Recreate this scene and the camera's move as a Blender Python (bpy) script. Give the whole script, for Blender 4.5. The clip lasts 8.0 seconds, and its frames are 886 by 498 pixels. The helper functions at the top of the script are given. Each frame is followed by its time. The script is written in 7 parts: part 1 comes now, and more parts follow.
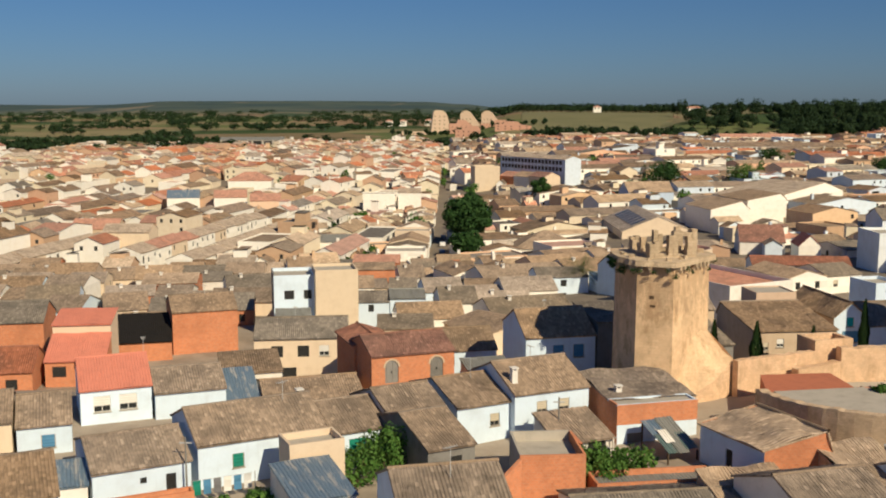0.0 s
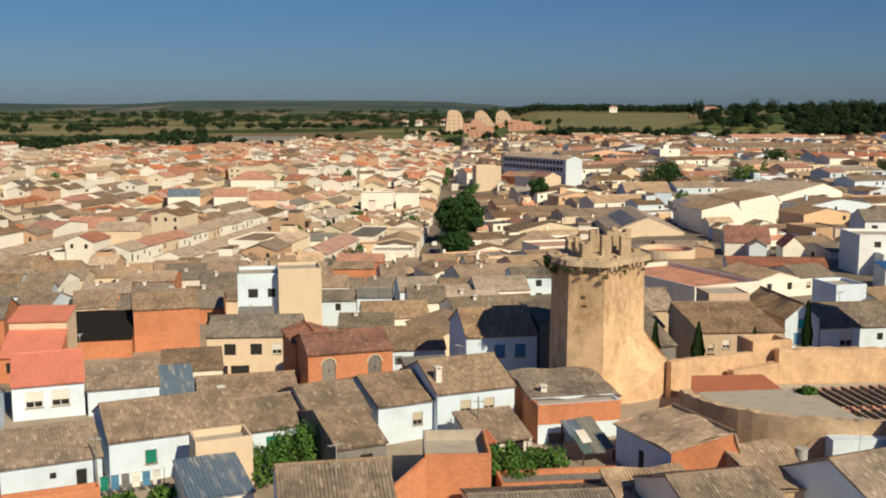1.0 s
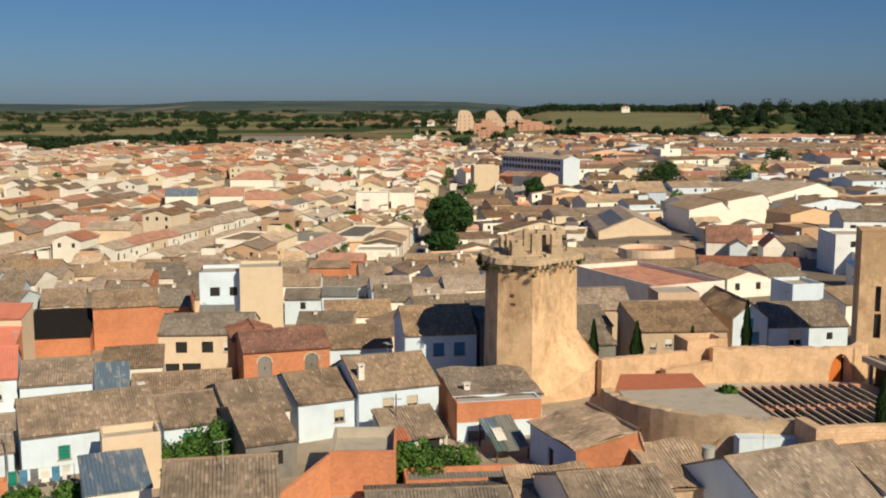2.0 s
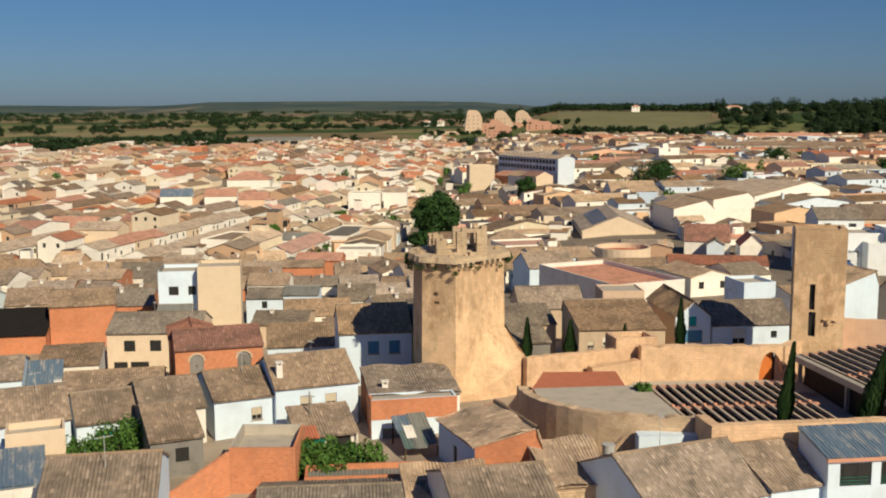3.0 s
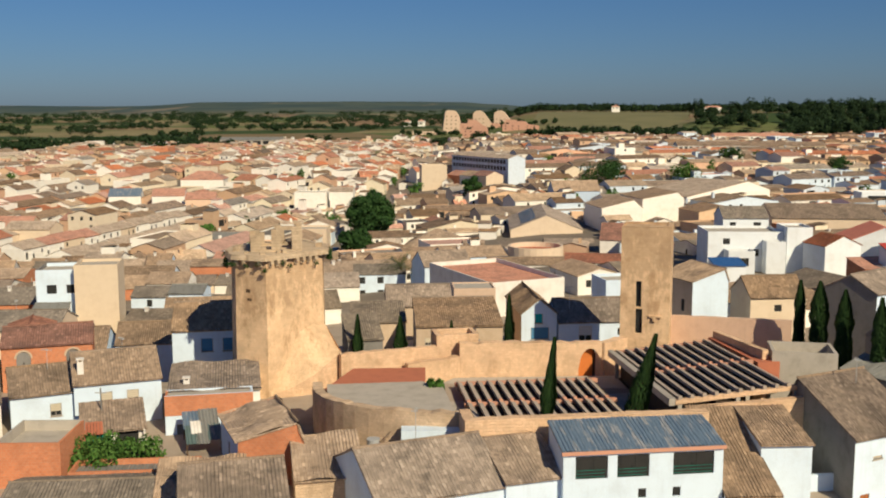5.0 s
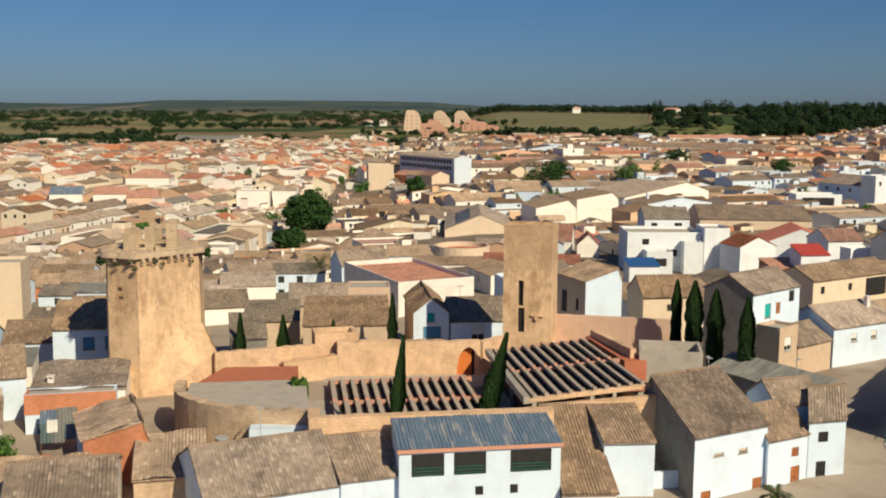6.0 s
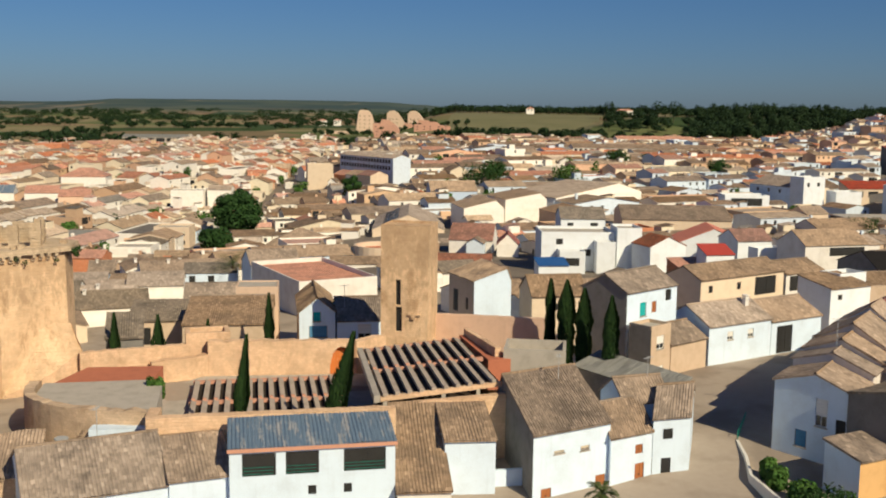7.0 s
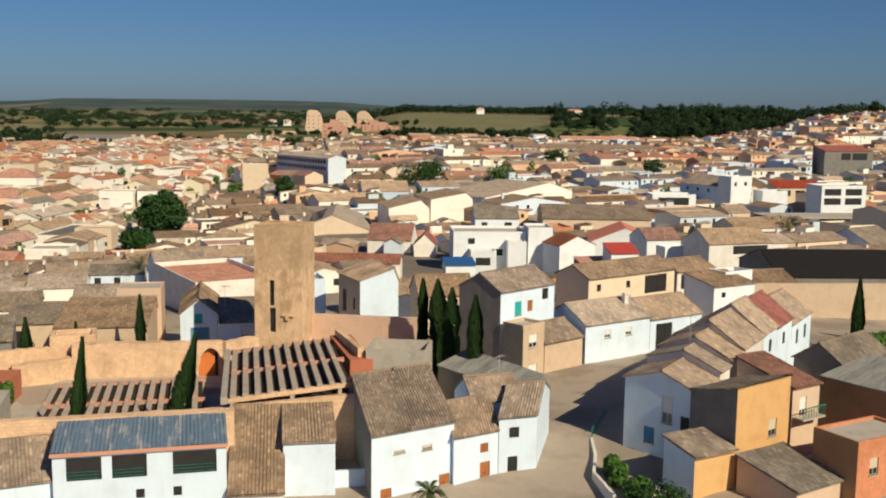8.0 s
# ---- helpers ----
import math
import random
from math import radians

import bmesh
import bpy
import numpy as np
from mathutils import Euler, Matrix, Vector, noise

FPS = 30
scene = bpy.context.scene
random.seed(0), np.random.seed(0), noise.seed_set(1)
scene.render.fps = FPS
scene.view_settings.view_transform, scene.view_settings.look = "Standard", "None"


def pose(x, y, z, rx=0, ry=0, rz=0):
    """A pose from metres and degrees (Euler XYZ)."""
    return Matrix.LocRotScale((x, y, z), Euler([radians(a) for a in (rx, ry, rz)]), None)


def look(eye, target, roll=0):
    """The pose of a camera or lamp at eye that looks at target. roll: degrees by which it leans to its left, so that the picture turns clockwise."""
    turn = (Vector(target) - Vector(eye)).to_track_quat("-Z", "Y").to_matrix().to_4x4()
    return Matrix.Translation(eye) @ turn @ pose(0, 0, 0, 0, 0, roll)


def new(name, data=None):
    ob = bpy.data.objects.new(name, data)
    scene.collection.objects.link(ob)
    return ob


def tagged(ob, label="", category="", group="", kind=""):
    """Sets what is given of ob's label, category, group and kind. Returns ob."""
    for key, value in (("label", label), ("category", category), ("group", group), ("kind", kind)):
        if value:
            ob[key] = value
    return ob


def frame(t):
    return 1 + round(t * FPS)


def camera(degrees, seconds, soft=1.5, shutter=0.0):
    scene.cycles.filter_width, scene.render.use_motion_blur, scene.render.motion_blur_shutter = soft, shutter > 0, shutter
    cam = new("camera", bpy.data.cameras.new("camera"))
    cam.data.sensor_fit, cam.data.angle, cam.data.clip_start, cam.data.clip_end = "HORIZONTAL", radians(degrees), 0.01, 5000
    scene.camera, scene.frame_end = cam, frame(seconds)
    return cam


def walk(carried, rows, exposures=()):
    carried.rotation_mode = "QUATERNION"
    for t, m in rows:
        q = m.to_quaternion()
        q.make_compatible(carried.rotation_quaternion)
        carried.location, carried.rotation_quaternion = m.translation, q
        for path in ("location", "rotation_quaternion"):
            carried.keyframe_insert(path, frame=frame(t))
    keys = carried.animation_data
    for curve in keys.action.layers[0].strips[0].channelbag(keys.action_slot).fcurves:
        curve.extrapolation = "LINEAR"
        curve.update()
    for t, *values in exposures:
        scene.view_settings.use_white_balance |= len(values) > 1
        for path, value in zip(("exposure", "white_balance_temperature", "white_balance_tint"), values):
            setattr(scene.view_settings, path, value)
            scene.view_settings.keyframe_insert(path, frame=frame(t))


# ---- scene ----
cam = camera(46.6, 8.0, soft=2.0)
METRES, EYE, TILT, LEAN, TURN = 73.0, 31.0, -7.8, 0.0, 0.0
ROWS = [
    (0.0, 0.0, 0.0, 0.0, 0.0, 0.0, -0.0),
    (0.5, 0.0586, -0.0004, -0.0003, 0.6, 0.0, -0.14),
    (1.0, 0.1224, -0.0007, -0.0008, 1.15, -0.01, -0.27),
    (2.5, 0.3051, 0.001, -0.004, 2.57, 0.0, -0.32),
    (3.0, 0.3695, 0.0025, -0.0049, 3.0, 0.0, -0.25),
    (3.5, 0.4295, 0.0022, -0.006, 3.26, 0.01, -0.1),
    (4.0, 0.4948, 0.0028, -0.0068, 3.31, 0.02, -0.05),
    (5.5, 0.6809, 0.006, -0.0087, 1.74, 0.02, -0.33),
    (6.0, 0.7466, 0.0074, -0.0092, 0.74, 0.03, -0.42),
    (6.5, 0.8074, 0.0079, -0.0095, -0.29, 0.04, -0.5),
    (7.0, 0.8732, 0.0079, -0.01, -1.49, 0.06, -0.46),
    (7.5, 0.9339, 0.0073, -0.01, -2.65, 0.07, -0.33),
    (8.0, 0.9998, 0.0056, -0.0097, -3.88, 0.08, -0.17),
]
walk(cam, [(t, pose(0, 0, EYE, TILT, LEAN, TURN) @ pose(METRES * x, METRES * y, METRES * z, 90 + pitch, roll, yaw)) for t, x, y, z, yaw, pitch, roll in ROWS],
     exposures=((0.0, 0.19, 5010, 10), (8.0, 0.19, 4960, 10)))

# ---- world and sun ----
SUN_TO = Vector((0.571, -0.821, 0.73))
SUN_ELEV = math.atan2(SUN_TO.z, math.hypot(SUN_TO.x, SUN_TO.y))
SUN_AZIM = math.atan2(SUN_TO.x, SUN_TO.y)
world = bpy.data.worlds.new("sky")
scene.world = world
world.use_nodes = True
wn = world.node_tree
sky = wn.nodes.new("ShaderNodeTexSky")
sky.sky_type = "NISHITA"
sky.sun_disc = False
sky.sun_elevation, sky.sun_rotation = SUN_ELEV, SUN_AZIM
sky.altitude, sky.air_density, sky.dust_density, sky.ozone_density = 300, 1.0, 0.6, 6.0
wn.links.new(sky.outputs[0], wn.nodes["Background"].inputs[0])
wn.nodes["Background"].inputs[1].default_value = 0.034
sun = new("sun", bpy.data.lights.new("sun", "SUN"))
sun.data.energy, sun.data.angle, sun.data.color = 5.0, radians(0.5), (1.0, 0.72, 0.36)
sun.matrix_world = look(SUN_TO * 100, (0, 0, 0))


# ---- materials ----
def node(nt, kind, props=None, **ins):
    n = nt.nodes.new(kind)
    props = props or {}
    if "data_type" in props:
        n.data_type = props["data_type"]
    if "blend_type" in props:
        n.blend_type = props["blend_type"]
    if "operation" in props:
        n.operation = props["operation"]
    if "interpolation_type" in props:
        n.interpolation_type = props["interpolation_type"]
    if "noise_dimensions" in props:
        n.noise_dimensions = props["noise_dimensions"]
    for k, v in ins.items():
        s = n.inputs[int(k[1:])] if k[0] == "i" and k[1:].isdigit() else n.inputs[k.replace("_", " ")]
        if isinstance(v, bpy.types.NodeSocket):
            nt.links.new(v, s)
        else:
            s.default_value = v
    return n


def mixc(nt, fac, a, b, blend="MIX"):
    return node(nt, "ShaderNodeMix", {"data_type": "RGBA", "blend_type": blend}, i0=fac, i6=a, i7=b).outputs[2]


def math_(nt, op, a, b=0.0):
    return node(nt, "ShaderNodeMath", {"operation": op}, i0=a, i1=b).outputs[0]


def ramp(nt, fac, lo, hi):
    return node(nt, "ShaderNodeMapRange", {"interpolation_type": "SMOOTHSTEP"}, i0=fac, i1=lo, i2=hi).outputs[0]


def noise_(nt, vec, scale, detail=4.0, rough=0.6):
    return node(nt, "ShaderNodeTexNoise", None, Vector=vec, Scale=scale, Detail=detail, Roughness=rough).outputs[0]


def c4(c):
    return (*c, 1.0) if len(c) == 3 else c


def blank(name):
    m = bpy.data.materials.new(name)
    m.use_nodes = True
    return m, m.node_tree, m.node_tree.nodes["Principled BSDF"]


def surface(name, col, dark, rough=0.85, scale=0.8, fine=9.0, bump=0.25, jitter=0.0, streak=0.0, island=False):
    """Plaster, stone or earth: two colours mixed at two scales, with bump, vertical streaks and a shift by object."""
    m, nt, b = blank(name)
    pos = node(nt, "ShaderNodeNewGeometry")
    p = pos.outputs["Position"]
    big, small = noise_(nt, p, scale, 5.0), noise_(nt, p, fine, 6.0, 0.7)
    f = ramp(nt, math_(nt, "ADD", math_(nt, "MULTIPLY", big, 0.65), math_(nt, "MULTIPLY", small, 0.35)), 0.42, 0.72)
    c = mixc(nt, f, c4(col), c4(dark))
    if streak:
        st = node(nt, "ShaderNodeMapping", None, Vector=p, Scale=(1.6, 1.6, 0.12)).outputs[0]
        s = ramp(nt, noise_(nt, st, 1.0, 5.0, 0.7), 0.52, 0.8)
        c = mixc(nt, math_(nt, "MULTIPLY", s, streak), c, c4([v * 0.55 for v in dark]))
    if jitter:
        r = pos.outputs["Random Per Island"] if island else node(nt, "ShaderNodeObjectInfo").outputs["Random"]
        hsv = node(nt, "ShaderNodeHueSaturation", None, Color=c)
        nt.links.new(node(nt, "ShaderNodeMapRange", None, i0=r, i3=1 - jitter, i4=1 + jitter * 0.6).outputs[0], hsv.inputs["Value"])
        r2 = math_(nt, "FRACT", math_(nt, "MULTIPLY", r, 7.31))
        nt.links.new(node(nt, "ShaderNodeMapRange", None, i0=r2, i3=0.5 - jitter * 0.035, i4=0.5 + jitter * 0.035).outputs[0], hsv.inputs["Hue"])
        c = hsv.outputs[0]
    nt.links.new(c, b.inputs["Base Color"])
    b.inputs["Roughness"].default_value = rough
    b.inputs["Specular IOR Level"].default_value = 0.25
    bn = node(nt, "ShaderNodeBump", None, Strength=bump, Distance=0.04, Height=small)
    nt.links.new(bn.outputs[0], b.inputs["Normal"])
    return m


def tile_roof(name, a, bcol, c, jitter=0.35, pitch=0.26, island=False):
    """Barrel-tile roof: columns down the slope, courses across it, weathering and lichen in patches."""
    m, nt, b = blank(name)
    pos = node(nt, "ShaderNodeNewGeometry")
    p = pos.outputs["Position"]
    uv = node(nt, "ShaderNodeUVMap").outputs[0]
    sep = node(nt, "ShaderNodeSeparateXYZ", None, i0=uv)
    u, v = sep.outputs[0], sep.outputs[1]
    colu = math_(nt, "SINE", math_(nt, "MULTIPLY", u, 2 * math.pi / pitch))
    cell = node(nt, "ShaderNodeCombineXYZ", None, i0=math_(nt, "FLOOR", math_(nt, "MULTIPLY", u, 1 / pitch)), i1=math_(nt, "FLOOR", math_(nt, "MULTIPLY", v, 2.4))).outputs[0]
    tile = node(nt, "ShaderNodeTexWhiteNoise", {"noise_dimensions": "2D"}, Vector=cell).outputs[0]
    big, mid, fine = noise_(nt, p, 0.35, 4.0), noise_(nt, p, 1.7, 5.0), noise_(nt, p, 14.0, 4.0)
    f = math_(nt, "ADD", math_(nt, "MULTIPLY", tile, 0.6), math_(nt, "MULTIPLY", mid, 0.4))
    col = mixc(nt, ramp(nt, f, 0.25, 0.8), c4(a), c4(bcol))
    col = mixc(nt, math_(nt, "MULTIPLY", ramp(nt, big, 0.42, 0.66), 0.8), col, c4(c))
    col = mixc(nt, math_(nt, "MULTIPLY", ramp(nt, noise_(nt, p, 0.9, 6.0, 0.75), 0.52, 0.66), 0.55), col, c4([k * 0.55 for k in c]))
    col = mixc(nt, math_(nt, "MULTIPLY", ramp(nt, fine, 0.5, 0.75), 0.35), col, c4([k * 0.5 for k in c]))
    groove = ramp(nt, colu, -0.2, -1.0)
    col = mixc(nt, math_(nt, "MULTIPLY", groove, 0.15), col, c4([k * 0.35 for k in c]))
    r = pos.outputs["Random Per Island"] if island else node(nt, "ShaderNodeObjectInfo").outputs["Random"]
    light = ramp(nt, math_(nt, "FRACT", math_(nt, "MULTIPLY", tile, 5.37)), 0.84, 0.97)
    col = mixc(nt, math_(nt, "MULTIPLY", light, 0.4), col, c4([min(0.8, k * 1.5 + 0.03) for k in a]))
    hsv = node(nt, "ShaderNodeHueSaturation", None, Color=col)
    nt.links.new(node(nt, "ShaderNodeMapRange", None, i0=r, i3=1 - jitter, i4=1 + jitter * 0.7).outputs[0], hsv.inputs["Value"])
    r2 = math_(nt, "FRACT", math_(nt, "MULTIPLY", r, 9.17))
    nt.links.new(node(nt, "ShaderNodeMapRange", None, i0=r2, i3=0.65, i4=1.12).outputs[0], hsv.inputs["Saturation"])
    nt.links.new(hsv.outputs[0], b.inputs["Base Color"])
    b.inputs["Roughness"].default_value = 0.9
    b.inputs["Specular IOR Level"].default_value = 0.2
    saw = math_(nt, "FRACT", math_(nt, "MULTIPLY", v, 2.4))
    hgt = math_(nt, "ADD", math_(nt, "MULTIPLY", colu, 0.5), math_(nt, "ADD", math_(nt, "MULTIPLY", saw, 0.25), math_(nt, "MULTIPLY", fine, 0.4)))
    bn = node(nt, "ShaderNodeBump", None, Strength=0.8, Distance=0.05, Height=hgt)
    nt.links.new(bn.outputs[0], b.inputs["Normal"])
    return m


def masonry(name, a, bcol, mortar, bw, bh, bump=0.5, weather=0.5, msize=0.02, blotch=0.0, drip=None, uv=False, rough=0.35):
    """Coursed stone or brickwork laid round upright walls."""
    m, nt, b = blank(name)
    geo = node(nt, "ShaderNodeNewGeometry")
    sp = node(nt, "ShaderNodeSeparateXYZ", None, i0=geo.outputs["Position"])
    sn = node(nt, "ShaderNodeSeparateXYZ", None, i0=geo.outputs["True Normal"])
    run = math_(nt, "SUBTRACT", math_(nt, "MULTIPLY", sp.outputs[1], sn.outputs[0]), math_(nt, "MULTIPLY", sp.outputs[0], sn.outputs[1]))
    if uv:
        run = node(nt, "ShaderNodeSeparateXYZ", None, i0=node(nt, "ShaderNodeUVMap").outputs[0]).outputs[0]
    vec = node(nt, "ShaderNodeCombineXYZ", None, i0=run, i1=sp.outputs[2]).outputs[0]
    warp = node(nt, "ShaderNodeTexNoise", None, Vector=geo.outputs["Position"], Scale=2.1, Detail=3.0).outputs[1]
    vec = node(nt, "ShaderNodeVectorMath", {"operation": "ADD"}, i0=vec, i1=node(nt, "ShaderNodeVectorMath", {"operation": "SCALE"}, i0=warp, Scale=bh * rough).outputs[0]).outputs[0]
    br = node(nt, "ShaderNodeTexBrick", None, Vector=vec, Color1=c4(a), Color2=c4(bcol), Mortar=c4(mortar), Scale=1.0, Mortar_Size=msize, Mortar_Smooth=0.4, Brick_Width=bw, Row_Height=bh)
    big, fine = noise_(nt, geo.outputs["Position"], 0.3, 6.0, 0.65), noise_(nt, geo.outputs["Position"], 6.0, 5.0)
    st = node(nt, "ShaderNodeMapping", None, Vector=geo.outputs["Position"], Scale=(0.9, 0.9, 0.26)).outputs[0]
    stain = ramp(nt, noise_(nt, st, 1.0, 6.0, 0.7), 0.5, 0.75)
    col = mixc(nt, math_(nt, "MULTIPLY", ramp(nt, big, 0.42, 0.7), weather), br.outputs[0], c4([k * 0.55 for k in bcol]))
    col = mixc(nt, math_(nt, "MULTIPLY", stain, weather * 0.6), col, c4([k * 0.5 for k in mortar]))
    col = mixc(nt, math_(nt, "MULTIPLY", ramp(nt, fine, 0.45, 0.8), 0.4), col, c4(mortar))
    mott = ramp(nt, noise_(nt, geo.outputs["Position"], 1.6, 5.0, 0.7), 0.5, 0.68)
    col = mixc(nt, math_(nt, "MULTIPLY", mott, weather * 0.5), col, c4([k * 0.68 for k in bcol]))
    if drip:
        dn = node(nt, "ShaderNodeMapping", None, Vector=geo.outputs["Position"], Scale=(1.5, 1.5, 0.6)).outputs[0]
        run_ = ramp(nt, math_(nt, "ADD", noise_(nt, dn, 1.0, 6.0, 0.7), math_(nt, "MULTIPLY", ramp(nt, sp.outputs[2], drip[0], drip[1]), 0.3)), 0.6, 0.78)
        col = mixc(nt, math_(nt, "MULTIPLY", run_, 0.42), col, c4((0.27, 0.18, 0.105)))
    if blotch:
        bl = node(nt, "ShaderNodeMapping", None, Vector=geo.outputs["Position"], Scale=(0.55, 0.55, 0.28)).outputs[0]
        spots_ = ramp(nt, noise_(nt, bl, 1.0, 7.0, 0.72), 0.51, 0.66)
        col = mixc(nt, math_(nt, "MULTIPLY", spots_, blotch), col, c4((0.36, 0.225, 0.115)))
        pale = ramp(nt, noise_(nt, geo.outputs["Position"], 0.75, 6.0, 0.7), 0.55, 0.7)
        col = mixc(nt, math_(nt, "MULTIPLY", pale, blotch * 0.4), col, c4((0.80, 0.64, 0.42)))
    nt.links.new(col, b.inputs["Base Color"])
    b.inputs["Roughness"].default_value = 0.92
    b.inputs["Specular IOR Level"].default_value = 0.2
    h = math_(nt, "ADD", math_(nt, "MULTIPLY", br.outputs[1], -0.6), math_(nt, "MULTIPLY", fine, 0.6))
    nt.links.new(node(nt, "ShaderNodeBump", None, Strength=bump, Distance=0.06, Height=h).outputs[0], b.inputs["Normal"])
    return m


def sheet_metal(name, a, rust, amount=0.4, rough=0.45, pitch=0.3):
    m, nt, b = blank(name)
    p = node(nt, "ShaderNodeNewGeometry").outputs["Position"]
    uv = node(nt, "ShaderNodeSeparateXYZ", None, i0=node(nt, "ShaderNodeUVMap").outputs[0])
    bands = node(nt, "ShaderNodeCombineXYZ", None, i0=math_(nt, "MULTIPLY", uv.outputs[0], 1.4), i1=math_(nt, "MULTIPLY", uv.outputs[1], 0.25)).outputs[0]
    f = ramp(nt, noise_(nt, bands, 1.0, 4.0, 0.7), 0.5, 0.62)
    f2 = ramp(nt, noise_(nt, p, 2.5, 4.0), 0.5, 0.7)
    col = mixc(nt, math_(nt, "MULTIPLY", f, amount), c4(a), c4(rust))
    col = mixc(nt, math_(nt, "MULTIPLY", f2, 0.3), col, c4([k * 0.6 for k in a]))
    nt.links.new(col, b.inputs["Base Color"])
    b.inputs["Metallic"].default_value = 0.3
    b.inputs["Roughness"].default_value = rough
    wave = math_(nt, "SINE", math_(nt, "MULTIPLY", uv.outputs[0], 2 * math.pi / pitch))
    nt.links.new(node(nt, "ShaderNodeBump", None, Strength=0.5, Distance=0.04, Height=wave).outputs[0], b.inputs["Normal"])
    return m


def leafy(name, a, bcol, island=True):
    m, nt, b = blank(name)
    geo = node(nt, "ShaderNodeNewGeometry")
    col = mixc(nt, geo.outputs["Random Per Island"], c4(a), c4(bcol))
    col = mixc(nt, math_(nt, "MULTIPLY", ramp(nt, noise_(nt, geo.outputs["Position"], 0.5, 3.0), 0.4, 0.7), 0.5), col, c4([k * 0.5 for k in a]))
    nt.links.new(col, b.inputs["Base Color"])
    b.inputs["Roughness"].default_value = 0.75
    b.inputs["Specular IOR Level"].default_value = 0.2
    return m


def glassy(name, col, rough=0.12):
    m, nt, b = blank(name)
    p = node(nt, "ShaderNodeNewGeometry").outputs["Position"]
    nt.links.new(mixc(nt, noise_(nt, p, 0.9, 2.0), c4(col), c4([k * 1.8 for k in col])), b.inputs["Base Color"])
    b.inputs["Roughness"].default_value = rough
    return m


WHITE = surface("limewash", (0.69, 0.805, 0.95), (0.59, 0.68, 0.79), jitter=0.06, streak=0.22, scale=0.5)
PALE_WHITE = surface("cool whitewash", (0.80, 0.84, 0.88), (0.70, 0.72, 0.73), jitter=0.08, streak=0.2, scale=0.5)
WHITE_OLD = surface("old limewash", (0.78, 0.75, 0.70), (0.62, 0.58, 0.52), jitter=0.1, streak=0.25, scale=0.5)
CREAM = surface("cream render", (0.74, 0.61, 0.45), (0.66, 0.53, 0.38), jitter=0.1, streak=0.12)
OCHRE = surface("ochre render", (0.66, 0.42, 0.17), (0.56, 0.34, 0.13), jitter=0.05, streak=0.15)
BEIGE = surface("beige render", (0.60, 0.47, 0.34), (0.50, 0.38, 0.26), jitter=0.1, streak=0.2)
# brown house wall; also painted shade on the brick house's left side
BROWN_AND_SHADE = surface("brown weathered render and painted side shade", (0.34, 0.22, 0.12), (0.26, 0.165, 0.09), jitter=0.05, streak=0.25)
PINK = surface("pinkish render", (0.74, 0.54, 0.39), (0.64, 0.45, 0.32), jitter=0.1, streak=0.2)
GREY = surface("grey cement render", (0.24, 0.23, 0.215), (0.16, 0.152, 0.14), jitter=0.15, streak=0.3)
BRICK = masonry("orange hollow brick", (0.63, 0.255, 0.115), (0.52, 0.205, 0.095), (0.52, 0.32, 0.21), 0.34, 0.22, 0.35, 0.35, 0.012)
STONE = masonry("castle sandstone", (0.84, 0.60, 0.38), (0.75, 0.52, 0.32), (0.70, 0.485, 0.30), 0.5, 0.27, 1.0, 0.5, 0.02, 0.35, uv=True, rough=1.3)
RUBBLE = masonry("rubble stone wall", (0.69, 0.52, 0.35), (0.57, 0.43, 0.29), (0.54, 0.405, 0.275), 0.38, 0.23, 1.0, 0.6, 0.02, 0.4, uv=True, rough=1.3)
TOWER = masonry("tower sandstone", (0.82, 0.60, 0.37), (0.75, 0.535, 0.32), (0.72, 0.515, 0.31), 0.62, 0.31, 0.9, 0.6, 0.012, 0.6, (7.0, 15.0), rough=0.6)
CROWN = masonry("lichened crown stone", (0.60, 0.48, 0.33), (0.51, 0.40, 0.27), (0.42, 0.33, 0.22), 0.5, 0.3, 0.9, 0.7, 0.02, 0.4)
TILE = tile_roof("old barrel tiles", (0.39, 0.285, 0.19), (0.28, 0.205, 0.135), (0.20, 0.15, 0.105), 0.2)
TILE_PALE = tile_roof("pale barrel tiles", (0.50, 0.375, 0.26), (0.40, 0.295, 0.20), (0.29, 0.22, 0.155), 0.2)
TILE_RED = tile_roof("red brown tiles", (0.36, 0.145, 0.08), (0.28, 0.115, 0.065), (0.19, 0.09, 0.058), 0.12)
TILE_ROSE = surface("rose painted roof", (0.60, 0.225, 0.15), (0.50, 0.19, 0.13), bump=0.1, streak=0.1)
TILE_GREY = tile_roof("grey concrete tiles", (0.30, 0.245, 0.18), (0.225, 0.185, 0.14), (0.16, 0.135, 0.105), 0.15)
DARKSHEET = surface("black roofing felt", (0.016, 0.014, 0.013), (0.011, 0.010, 0.009), bump=0.2)
BLUE_METAL = sheet_metal("blue painted sheet", (0.19, 0.26, 0.35), (0.56, 0.53, 0.49), 0.7)
GREY_METAL = sheet_metal("grey fibre cement sheet", (0.27, 0.27, 0.25), (0.16, 0.15, 0.13), 0.5, 0.7)
GREEN_METAL = sheet_metal("patched grey-green sheet", (0.15, 0.21, 0.20), (0.40, 0.37, 0.33), 0.85, 0.55)
BRIGHTRED = surface("bright red roof paint", (0.40, 0.06, 0.045), (0.33, 0.055, 0.04), bump=0.1, streak=0.1)
BLUEPAINT = sheet_metal("bright blue awning sheet", (0.05, 0.15, 0.42), (0.10, 0.22, 0.48), 0.4)
BLUEWASH = surface("blue-white limewash", (0.52, 0.62, 0.78), (0.46, 0.54, 0.68), streak=0.1)
